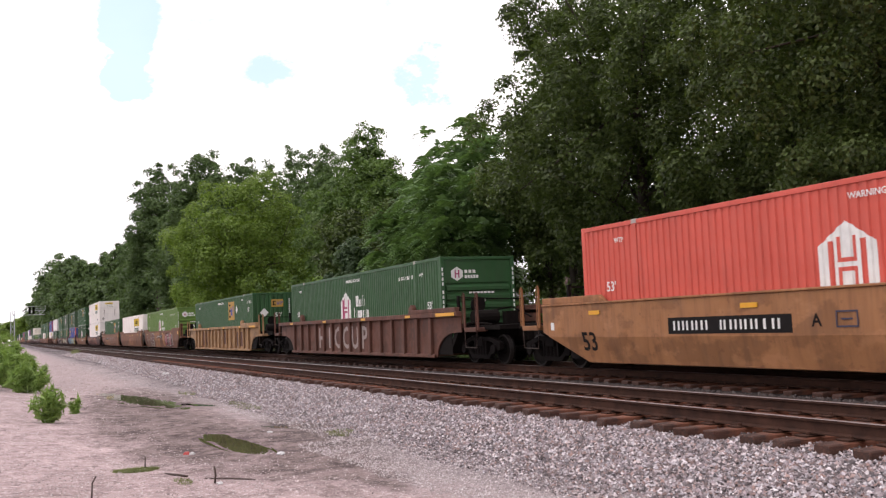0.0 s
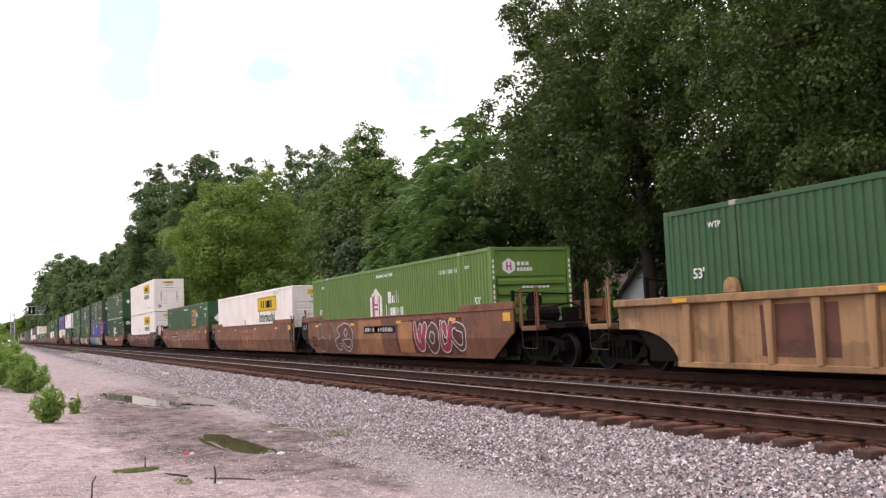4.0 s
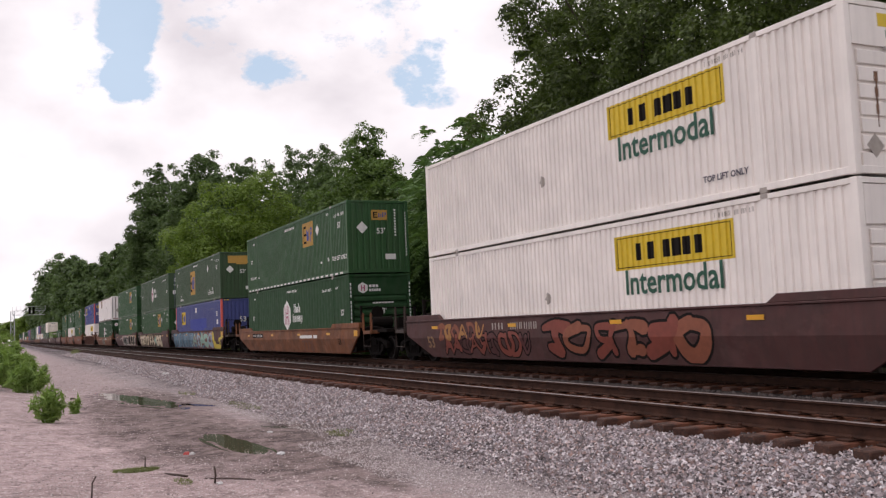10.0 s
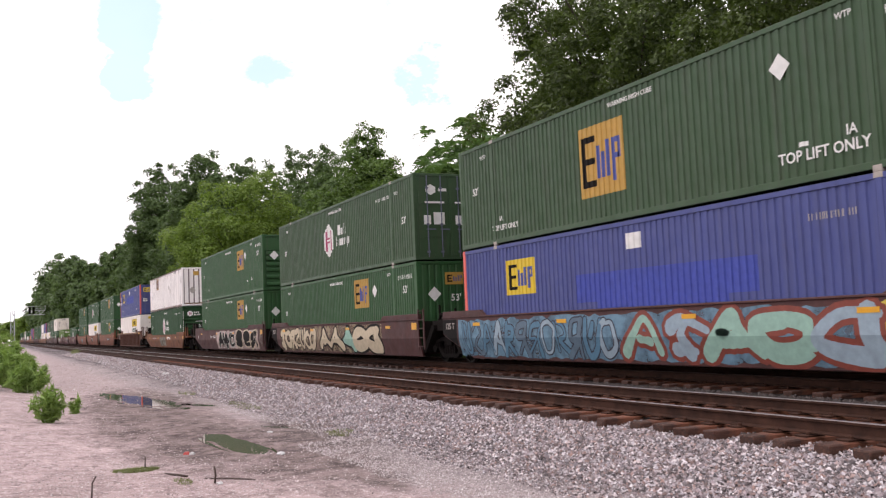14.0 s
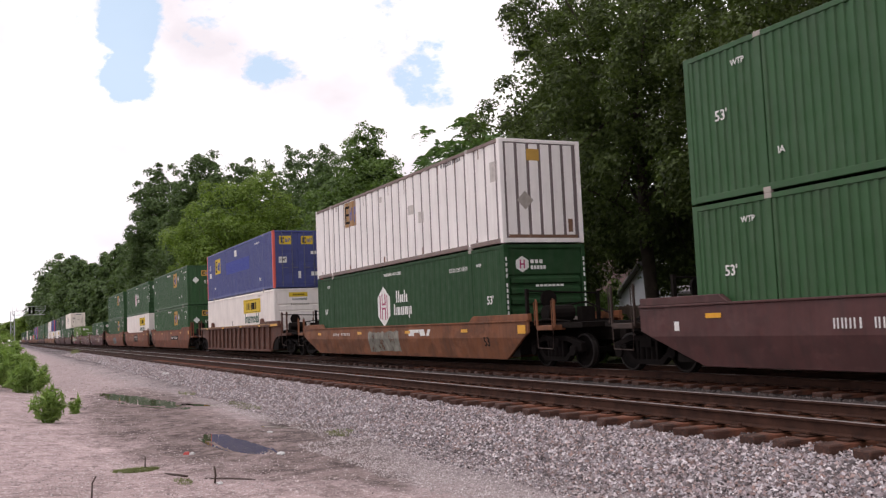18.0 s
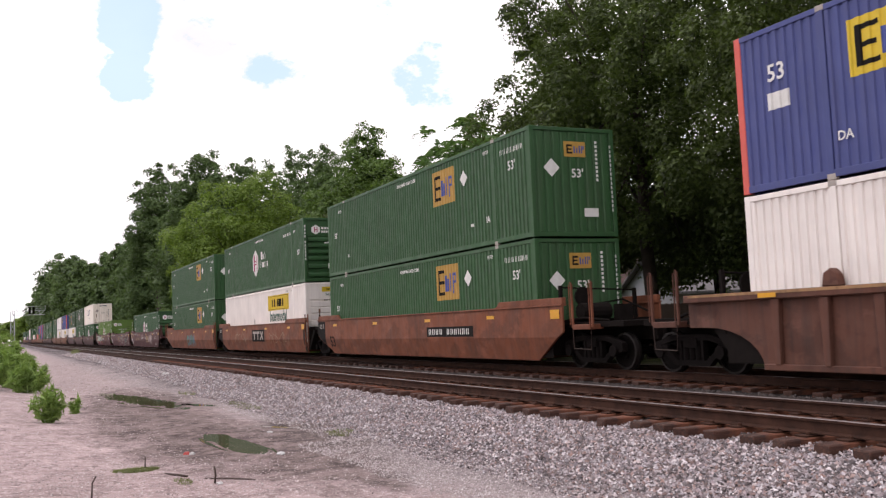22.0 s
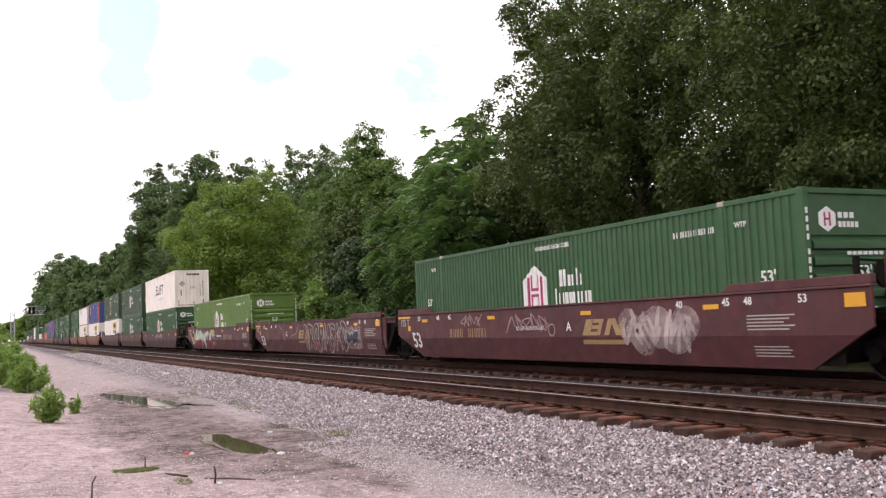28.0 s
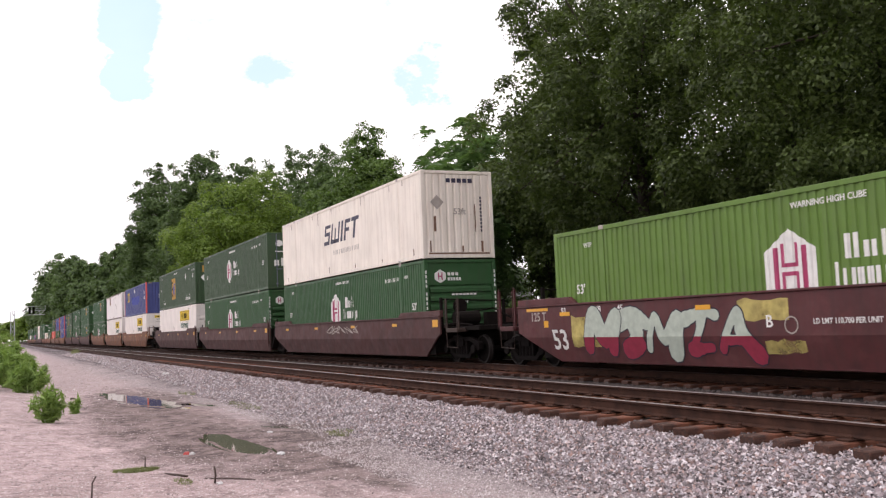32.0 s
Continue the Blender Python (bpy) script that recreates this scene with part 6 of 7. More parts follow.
def spray(car, x0, x1, z0, z1, n, edge_mat, fills, seed, width=0.13, kink=True, y=None, cloud=None, lower=None, rim=0.035):
    """A sprayed piece of bulging entangled shapes: outlines under colour fills."""
    rng = random.Random(seed)
    if cloud:
        spray_mist(car, x0 - 0.15, x1 + 0.15, z0 - 0.04, z1 + 0.02, cloud, seed, kink, y)
    upper = {m.name: (m, Solid()) for m in fills}
    under = {m.name: (m, Solid()) for m in (lower or fills)}
    edge = Solid()
    w = (x1 - x0) / n
    count = 0
    order = list(range(n))
    rng.shuffle(order)
    for rank, i in enumerate(order):
        shape = SHAPES[rng.randrange(len(SHAPES))]
        fill = fills[i % len(fills)]
        low_fill = (lower or fills)[i % len(lower or fills)]
        slant, wide, flip = rng.uniform(-0.25, 0.3), rng.uniform(1.0, 1.25), rng.random() < 0.5
        base, tall = rng.uniform(0, 0.1), rng.uniform(0.88, 1.0)
        for line in shape:
            line = [(1 - a if flip else a, b) for a, b in line]
            line = [(a + rng.uniform(-0.1, 0.1), b + rng.uniform(-0.07, 0.07)) for a, b in line]
            inset = width * 1.05
            pts = [(x0 + w * (i + 0.5) + w * wide * (a - 0.5) * 0.86 + slant * (b - 0.5) * 0.5, z0 + inset + (z1 - z0 - 2 * inset) * (base + (tall - base) * b)) for a, b in flowing(line)]
            m = len(pts)
            for j, (a, b) in enumerate(zip(pts, pts[1:])):
                r = width * (0.78 + 0.34 * math.sin(3.0 * j / m + seed + i))
                step = 0.0035 * rank / n
                count += 1
                tiny = 0.00025 * (count % 9)
                dab((edge, edge), capsule(a, b, r + rim), 0.0045 + step + tiny, kink, y, z0 - 0.03, z1 + 0.02)
                dab((upper[fill.name][1], under[low_fill.name][1]), capsule(a, b, r), 0.0075 + step + tiny, kink, y, z0, z1)
    spray_mesh("spray_outline", edge, edge_mat, car, "sprayed outline")
    for m, s in list(upper.values()) + list(under.values()):
        spray_mesh("spray_fill", s, m, car, "sprayed colour fill")


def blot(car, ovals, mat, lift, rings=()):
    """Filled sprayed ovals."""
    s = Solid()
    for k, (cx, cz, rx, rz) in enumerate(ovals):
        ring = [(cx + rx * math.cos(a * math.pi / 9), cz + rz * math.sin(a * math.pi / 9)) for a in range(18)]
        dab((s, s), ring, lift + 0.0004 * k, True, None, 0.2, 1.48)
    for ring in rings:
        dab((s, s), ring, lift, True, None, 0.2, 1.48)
    spray_mesh("end_patch" if rings else "spray_fill", s, mat, car, "black end patch" if rings else "sprayed colour fill")


def scrawl(car, lines, mat, width=0.022, kink=True, y=None, lift=0.0125):
    """Thin sprayed lines through a few points each."""
    s = Solid()
    k = 0
    for line in lines:
        pts = flowing(line, 5)
        for a, b in zip(pts, pts[1:]):
            k += 1
            dab((s, s), capsule(a, b, width), lift + 0.0003 * (k % 7), kink, y, 0.2, 1.48)
    spray_mesh("spray_line", s, mat, car, "thin sprayed lines")


def tangle(x0, x1, z0, z1, n, seed):
    """Loose looping lines for a quick tag."""
    rng = random.Random(seed)
    out = []
    for i in range(n):
        cx = x0 + (x1 - x0) * (i + 0.5) / n
        w, h = (x1 - x0) / n, z1 - z0
        out.append([(cx + w * rng.uniform(-0.7, 0.7), z0 + h * (0.5 + 0.5 * math.sin(2.4 * k + seed + i) * rng.uniform(0.6, 1.0))) for k in range(5)])
    return out


def well_car(style, mat, unit, left, right, top, label):
    """One well of a car. left, right: 'coupler' or 'shared' ends."""
    car = tagged(new("well_car"), label, "rail car", group="well cars of the train")
    xl = -17.75 if left == "coupler" else -17.35
    xr = 1.35 if right == "coupler" else 0.35
    key = (style, mat.name, left, right, top)
    if style == "smooth":
        le, re = "cut", ("cut" if right == "coupler" else "straight")
        for far in (False, True):
            side = place("side", cached(("side", far) + key, lambda: smooth_side(top, xl, xr, far, le, re).mesh("side", mat, 0.01)), car)
            place("top_flange", cached(("flange", far) + key, lambda: Solid().box(*rail_box(xl, xr, WELL_Y - 0.03, -0.03, top, top + 0.045, far)).mesh("top_flange", mat, 0.01)), side)
            for a, b in ((xl, xl + 2.6), (xr - 3.3, xr)):
                place("raised_chord", cached(("chord", far, a) + key, lambda: Solid().slab([(a, top + 0.045), (b, top + 0.045), (b - (0.25 if a == xl else 0), top + 0.2), (a + (0.25 if a != xl else 0), top + 0.2)],
                      *rail_box(0, 0, WELL_Y + 0.01, -0.04, 0, 0, far)[2:4]).mesh("raised_chord", mat, 0.012)), side)
    else:
        for far in (False, True):
            side = place("side", cached(("side", far) + key, lambda: ribbed_side(top, xl, xr, far).mesh("side", mat)), car)
            place("top_chord", cached(("tchord", far) + key, lambda: Solid().box(*rail_box(xl, xr, -0.2, -0.02, top - 0.13, top + 0.02, far)).mesh("top_chord", mat, 0.015)), side)
            place("bottom_chord", cached(("bchord", far) + key, lambda: Solid().box(*rail_box(xl + 1.95, xr - 1.75, -0.14, -0.02, 0.16, 0.27, far)).mesh("bottom_chord", mat, 0.012)), side)
            place("raised_chord", cached(("rch", far) + key, lambda: Solid().slab([(xr - 3.6, top + 0.02), (xr - 0.1, top + 0.02), (xr - 0.1, top + 0.14), (xr - 3.4, top + 0.14)], *rail_box(0, 0, -0.2, -0.04, 0, 0, far)[2:4]).mesh("raised_chord", mat, 0.012)), side)
            post = cached(("rib", far) + key, lambda: Solid().slab([(-0.1, top - 0.13), (0.1, top - 0.13), (0.06, 0.26), (-0.06, 0.26)], *rail_box(0, 0, -0.16, -0.06, 0, 0, far)[2:4]).mesh("rib", mat, 0.01))
            n = 15
            for i in range(n):
                place("rib", post, side, pose(xl + 2.3 + (xr - xl - 4.3) * i / (n - 1), 0, 0))
            for gx in (-2.0, -14.2):
                place("guide", cached(("guide", far, mat.name), lambda: Solid().slab([(-0.18, 0), (0.18, 0), (0.14, 0.2), (0.02, 0.3), (-0.14, 0.22)], *rail_box(0, 0, -0.19, -0.03, 0, 0, far)[2:4]).mesh("guide", mat, 0.02)), side, pose(gx, 0, top + 0.02), "container guide bracket")

    def floor():
        s = Solid()
        for i in range(14):
            x = -15.6 + 15.0 * i / 13
            s.box(x - 0.1, x + 0.1, -0.05, CW + 0.05, 0.2, 0.32)
        for y in (0.12, CW - 0.12):
            s.box(-16.0, -0.2, y - 0.12, y + 0.12, 0.3, 0.345)
        return s.mesh("floor_frame", mat, 0.0)

    place("floor_frame", cached(("floor", mat.name), floor), car, None, "cross beams of the well floor")
    for end, sg in ((right, 1), (left, -1)):
        x_in = 0.25 if sg > 0 else -CL - 0.25
        x_out = xr if sg > 0 else xl
        long_end = 3.05 if end == "coupler" else 1.55

        def bulk():
            s = Solid()
            s.slab([(0, 0.3), (sg * 0.25, 0.3), (sg * 0.9, 1.05), (sg * 0.9, 1.16), (sg * 0.75, 1.16)], 0.0, CW)
            s.box(min(sg * 0.5, sg * long_end), max(sg * 0.5, sg * long_end), 0.15, CW - 0.15, 0.98, 1.1)
            s.box(min(0, sg * (long_end + 0.1)), max(0, sg * (long_end + 0.1)), MID - 0.32, MID + 0.32, 0.66, 0.98)
            if end == "shared" and sg > 0:
                s.box(0.02, 0.1, 0.01, CW - 0.01, 0.3, 1.3)
            if end == "coupler":
                for a, b in ((-0.016, -0.004), (CW + 0.004, CW + 0.016)):
                    s.box(min(-sg * 1.3, sg * 0.4), max(-sg * 1.3, sg * 0.4), a, b, 0.26, 1.0)
            return s.mesh("end_platform", STEEL, 0.0)

        plat = place("end_platform", cached(("plat", sg, end), bulk), car, pose(x_in, 0, 0), "grimy end platform and draft sill")

        def gear():
            s = Solid()
            s.tube([(sg * 1.1, 0.35, 1.35), (sg * 1.1, 1.15, 1.35)], 0.2, 12)
            s.box(sg * 1.1 - 0.12, sg * 1.1 + 0.12, 1.4, 1.8, 1.1, 1.5)
            s.tube([(sg * 0.6, 0.1, 1.12), (sg * 1.6, 0.1, 1.2), (sg * 2.2, 0.4, 1.12)], 0.03, 6)
            s.tube([(sg * 0.7, 0.9, 1.5), (sg * 0.7, 1.9, 1.62), (sg * 1.3, 2.2, 1.3)], 0.028, 6)
            s.box(sg * 0.6 - 0.04, sg * 0.6 + 0.04, 0.1, 0.18, 1.1, 2.0)
            s.box(sg * 0.6 - 0.04, sg * 0.6 + 0.04, 2.3, 2.38, 1.1, 1.9)
            s.tube([(sg * 0.6, 0.14, 1.95), (sg * 0.6, 2.34, 1.85)], 0.022, 6)
            s.tube([(sg * 0.62, 0.8, 1.72), (sg * 0.56, 0.8, 1.72)], 0.24, 14)
            return s.mesh("brake_gear", STEEL, 0.0)

        if end == "coupler":
            place("brake_gear", cached(("gear", sg), gear), plat, None, "brake cylinder, pipes and hand wheel")

            def hook():
                s = Solid()
                a = sg * 3.1
                s.box(min(a, a + sg * 0.62), max(a, a + sg * 0.62), MID - 0.08, MID + 0.08, 0.72, 0.92)
                s.box(min(a + sg * 0.5, a + sg * 0.84), max(a + sg * 0.5, a + sg * 0.84), MID - 0.17, MID + 0.2, 0.66, 0.96)
                s.tube([(a + sg * 0.2, MID + 0.3, 0.7), (a + sg * 0.5, MID + 0.3, 0.35), (a + sg * 0.85, MID + 0.3, 0.32)], 0.03, 7)
                return s.mesh("coupler", STEEL, 0.02)

            place("coupler", cached(("hook", sg), hook), plat, None, "cast knuckle coupler with air hose")
            add_truck(car, 1.95 if sg > 0 else -18.1, unit)
            stanchions(car, (xr + 0.3) if sg > 0 else (xl - 1.1), top, STEEL_BROWN if mat.name.startswith("dark") else mat)
        elif sg < 0:
            add_truck(car, -17.75, unit)

            def joint():
                s = Solid()
                s.box(-2.3, -1.2, 0.12, 0.4, 0.98, 1.3).box(-2.3, -1.3, 0.6, 1.95, 0.98, 1.42).box(-2.2, -1.2, 2.1, 2.45, 0.98, 1.5)
                s.box(-2.0, -1.94, 0.2, 0.26, 1.2, 1.78).box(-1.5, -1.44, 0.5, 0.56, 1.2, 1.66)
                s.tube([(-1.2, 0.3, 1.2), (-1.7, 0.15, 1.5), (-2.4, 0.3, 1.1)], 0.04, 6)
                s.tube([(-1.2, 0.6, 1.2), (-1.8, 0.5, 1.56), (-2.4, 0.6, 1.05)], 0.035, 6)
                s.tube([(-1.8, 0.2, 1.36), (-1.8, 1.1, 1.36)], 0.16, 10)
                return s.mesh("joint_gear", STEEL, 0.01)

            place("joint_gear", cached("joint", joint), plat, None, "greasy joint casting with hoses")
        else:
            handrails(car, xr + 0.02, top, mat)
    well_bars("reflector", [(x, x + 0.42, top - (0.24 if style == "smooth" else 0.1), top - (0.15 if style == "smooth" else 0.02)) for x in (xl + 2.0, -11.0, -6.5, -2.4)] + ([(xr - 0.5, xr - 0.1, top - 0.3, top - 0.08)] if style == "smooth" else [(xr - 1.4, xr - 0.1, top - 0.11, top - 0.01)]), M_REFLECT, car, "amber reflector", None if style == "smooth" else -0.205, lift=0.018, apart=True)
    return car
# ---- the train: what is coupled to what ----
# offset of each well, style, paint, ends, side height, lower and upper container
UNITS = []


def unit(off, style, mat, left, right, top, low, high, label):
    UNITS.append((off, style, mat, left, right, top, low, high, label))


C, S = "coupler", "shared"
unit(196.6, "smooth", TAN, C, C, 1.5, "red", None, "tan well car with a dark plate, carrying a red container")
unit(172.8, "ribbed", RUST, C, C, 1.52, "hub", None, "rusty brown ribbed well car with pale block graffiti")
unit(149.25, "ribbed", TAN_PALE, C, C, 1.52, "emp", None, "faded tan ribbed well car with brown patches")
unit(125.74, "smooth", BROWN, S, C, 1.5, "lime", None, "brown well car with white graffiti and tan patches")
unit(106.38, "smooth", BROWN, S, S, 1.5, "hunt", None, "brown well car with a faded emblem")
unit(87.03, "smooth", BROWN, C, S, 1.5, "emplow", None, "brown well car with patched paint")
unit(63.56, "smooth", MAROON_DARK, C, C, 1.28, "hunt", "hunt", "dark maroon well car with rust-red graffiti")
unit(39.95, "smooth", TAN_ORANGE, C, C, 1.16, "hubflat", "empdash", "tan-orange well car with a white-painted patch")
unit(16.72, "smooth", MAROON_DARK, S, C, 1.34, "blue", "empworn", "maroon well car covered in blue and yellow graffiti")
unit(-2.8, "smooth", MAROON_DARK, S, S, 1.34, "emp", "hubdoor", "maroon well car with cream graffiti letters")
unit(-22.2, "smooth", MAROON_DARK, C, S, 1.34, "emp", "emplow", "maroon well car with black and white graffiti")
unit(-45.85, "smooth", TAN_ORANGE, C, C, 1.16, "hubflat", "panel", "tan-orange well car with grey painted-over patches")
unit(-69.05, "ribbed", RUST, C, C, 1.52, "hunt", "bluedoor", "rust brown ribbed well car with yellow sill")
unit(-92.5, "smooth", ORANGE, S, C, 1.5, "emp", "emp", "orange-brown well car with a dark number plate")
unit(-112.05, "smooth", ORANGE, S, S, 1.5, "hunt", "hub", "orange-brown well car with a dark emblem plate")
unit(-131.27, "smooth", ORANGE, C, S, 1.5, "emp", "emp", "orange-brown well car with teal graffiti")
unit(-154.73, "smooth", MAROON, S, C, 1.5, "hub", None, "maroon well car with a gold emblem")
unit(-173.95, "smooth", MAROON, S, S, 1.5, None, None, "empty maroon well car with large crimson and white graffiti")
unit(-193.04, "smooth", MAROON, C, S, 1.5, "lime", None, "maroon well car with pale green graffiti")
unit(-216.86, "smooth", MAROON_DARK, S, C, 1.4, "hub", "swift", "dark maroon well car under stacked containers")
unit(-235.9, "smooth", MAROON_DARK, S, S, 1.4, "hub", "hubdoor", "dark maroon well car under stacked containers")
unit(-255.2, "smooth", MAROON_DARK, C, S, 1.4, "hunt", "empworn", "dark maroon well car under stacked containers")
unit(-279.6, "smooth", BROWN, S, C, 1.4, "hunt", "blue", "grimy brown well car under stacked containers")
unit(-298.9, "smooth", BROWN, S, S, 1.4, "hunt", "panel", "grimy brown well car under stacked containers")
unit(-318.3, "smooth", BROWN, C, S, 1.4, "hub", "emp", "grimy brown well car under stacked containers")
far_loads = [("emp", "emp"), ("hub", "hub"), ("emp", "empworn"), ("blue", "bluedoor"), ("emp", "blue"), ("red", "emp"), ("hub", None), ("hunt", None), ("emp", "hub"), ("hub", "emp"), ("hunt", "hunt"), ("emp", "emp"), ("blue", "emp"), ("hub", None), ("emp", "hub"), ("hunt", "emp"), ("emp", "emp"), ("hub", "hub")]
off = -341.8
for i, (a, b) in enumerate(far_loads):
    k = i % 3
    unit(off, "smooth", (MAROON_DARK, BROWN, ORANGE)[(i // 3) % 3], C if k == 2 else S, C if k == 0 else S, 1.4, a, b, "distant well car of the container train")
    off -= 23.5 if k == 2 else 19.35

CARS, LOADS = [], []
MASTER = {}
for i, (off, style, mat, left, right, top, low, high, label) in enumerate(UNITS):
    car = well_car(style, mat, i, left, right, top, label)
    CARS.append((car, off))
    for kind, base in ((low, BASE_LOW), (high, BASE_HIGH)):
        if not kind:
            continue
        if kind in MASTER:
            box = copy_thing(MASTER[kind], Matrix())
        else:
            box = MASTER[kind] = build_container(kind, i + 3)
        LOADS.append((box, off, base))

# ---- paint and marks on single cars ----


def well_shapes(name, rings, mat, car, label, lift=0.007):
    """Flat painted shapes on a well's side, each a convex ring of points."""
    s = Solid()
    for ring in rings:
        dab((s, s), ring, lift, True, None, 0.2, 1.48)
    me = bpy.data.meshes.new(name)
    me.from_pydata(s.v, [], s.f)
    me.materials.append(mat)
    ob = place(name, me, car, None, label)
    return tagged(ob, kind="stuff") if len(rings) > 4 else ob


def slanted(x0, x1, z0, z1, lean):
    return [(x0, z0), (x1, z0), (x1 + lean * (z1 - z0), z1), (x0 + lean * (z1 - z0), z1)]


def bar_emblem(x0, x1, z0, z1, bar):
    """Two capped posts and a crossing of two slanted bars."""
    w = (x1 - x0) / 3.1
    out = []
    for k in (0, 1):
        a = x0 + k * w * 1.02
        out += [slanted(a, a + w * 0.96, z1 - bar, z1, 0), slanted(a + w * 0.48 - bar * 0.7, a + w * 0.48 + bar * 0.7, z0, z1 - bar, 0)]
    a, b = x0 + w * 2.08, x1
    out += [[(a, z0), (a + bar * 1.6, z0), (b, z1), (b - bar * 1.6, z1)], [(b - bar * 1.6, z0), (b, z0), (a + bar * 1.6, z1), (a, z1)]]
    return out



PLATE_CARS = {0: (-13.03, -9.83, 0.81, 1.13), 13: (-6.4, -3.25, 0.8, 1.1), 3: (-9.6, -6.6, 0.95, 1.2), 5: (-13.13, -10.73, 0.9, 1.14), 7: (-14.7, -12.6, 0.85, 1.05), 11: (-13.9, -11.7, 0.84, 1.02), 10: (-12.9, -11.0, 0.8, 1.1)}
for i, (x0, x1, z0, z1) in PLATE_CARS.items():
    car = CARS[i][0]
    if i not in (10, 11):
        well_bars("number_plate", [(x0, x1, z0, z1)], M_BLACK, car, "black plate")
    h = (z1 - z0) * 0.22
    w = (x1 - x0)
    well_bars("plate_lettering", [(a, b, z0 + h, z1 - h) for a, b, _, _ in code_bars(x0 + 0.05 * w, x0 + 0.38 * w, 0, 1, 4, i) + code_bars(x0 + 0.46 * w, x1 - 0.06 * w, 0, 1, 6, i + 1)], M_WHITE, car, "white bars on the plate", lift=0.007)
for i in (0, 3, 5, 7, 11, 13, 16, 17, 18):
    car = CARS[i][0]
    well_side_words("length_number", "53", 0.68 if i in (16, 17, 18) else 0.36 if i in (7, 11) else 0.6, -0.9 if i in (7, 11) else -15.8 if i > 15 or i == 0 else -15.55, 0.68 if i > 15 else 0.64, M_WHITE if i > 15 else M_BLACK, car)
for i, ch in ((0, "A"), (16, "A"), (17, "C"), (18, "B")):
    well_side_words("unit_letter", ch, 0.3, {0: -9.31, 16: -7.04, 17: -11.6, 18: -9.15}[i], 1.0, M_WHITE if i else M_BLACK, CARS[i][0])
for i in (16, 17, 18):
    car = CARS[i][0]
    for x, n in ((0.0, "53"), (-1.25, "48"), (-1.8, "45"), (-3.1, "40"), (-15.6, "53"), (-14.2, "48"), (-13.4, "45")):
        well_side_words("position_mark", n, 0.2, x, 1.37, M_WHITE, car)
    well_side_words("load_mark", "125 T", 0.3, -16.75, 1.25, M_GREY, car)
    well_bars("yellow_tab", [(-17.3, -16.3, 1.4, 1.47), (-16.5, -16.3, 1.0, 1.16)], M_REFLECT, car, "amber reflectors", apart=True)
    well_bars("small_print", [(-1.3, -0.2 - 0.12 * (k % 3), 1.1 - 0.06 * k, 1.125 - 0.06 * k) for k in range(5)] + [(-1.2, -0.4 + 0.06 * (k % 2), 0.56 - 0.055 * k, 0.58 - 0.055 * k) for k in range(4)], M_GREY, car, "small unread print")
well_bars("name_row", code_bars(-13.38, -12.5, 0.78, 1.03, 4, 1) + code_bars(-12.2, -11.06, 0.78, 1.03, 6, 2), M_WORN_GOLD, CARS[16][0], "row of gold bars")
well_bars("name_row", code_bars(-6.06, -5.2, 0.8, 1.06, 4, 1) + code_bars(-4.9, -3.78, 0.8, 1.06, 6, 2), M_WORN_GOLD, CARS[18][0], "row of gold bars")
for i, x in ((16, -6.5), (17, -9.7)):
    rings = [slanted(x, x + 1.6, 0.6, 0.7, 0.25), slanted(x + 0.02, x + 0.3, 0.8, 1.16, 0.5), slanted(x + 0.3, x + 0.66, 0.8, 0.88, 0.5), slanted(x + 0.38, x + 0.72, 0.94, 1.02, 0.5), slanted(x + 0.46, x + 0.84, 1.08, 1.16, 0.5), slanted(x + 0.56, x + 0.7, 0.8, 1.16, 0.5)]
    rings += [slanted(x + 0.86, x + 1.04, 0.8, 1.16, 0.5), slanted(x + 1.36, x + 1.54, 0.8, 1.16, 0.5), [(x + 1.1, 1.16), (x + 1.3, 1.16), (x + 1.5, 0.8), (x + 1.3, 0.8)]]
    well_shapes("emblem", rings, M_WORN_GOLD, CARS[i][0], "gold slanted emblem over a stripe")
well_bars("emblem_plate", [(-9.15, -6.65, 0.66, 1.26)], M_BLACK, CARS[14][0], "dark emblem plate")
well_shapes("emblem_device", bar_emblem(-8.98, -6.82, 0.76, 1.18, 0.12), M_GREY, CARS[14][0], "white barred emblem")
well_shapes("emblem_device", bar_emblem(-5.9, -4.35, 0.3, 0.72, 0.1), plain_once("faded_brown_emblem", (112, 66, 48)), CARS[7][0], "faded brown barred emblem")
well_bars("emblem_patch", [(-9.35, -6.4, 0.3, 1.3)], TAN, CARS[4][0], "tan emblem patch")
well_shapes("emblem_device", bar_emblem(-8.95, -6.75, 0.5, 1.14, 0.15), plain_once("worn_red_emblem", (122, 46, 38)), CARS[4][0], "dark red barred emblem")
well_bars("repaint_patch", [(-10.2, -7.9, 0.22, 1.42), (-6.4, -5.2, 0.3, 1.3)], TAN, CARS[3][0], "tan repainted patches", apart=True)
well_bars("repaint_patch", [(-13.15, -9.4, 0.24, 0.86), (-4.4, -3.2, 1.12, 1.42)], TAN, CARS[5][0], "tan repainted patches", apart=True)
well_bars("repaint_patch", [(-6.2, -4.4, 0.8, 0.93), (-4.2, -3.7, 0.8, 0.93)], M_WHITE, CARS[7][0], "white painted-over patch", apart=True)
spray_mist(CARS[11][0], -9.95, -7.1, 0.28, 1.04, mist("grey_green_overspray", (150, 148, 136), 0.85), 52)
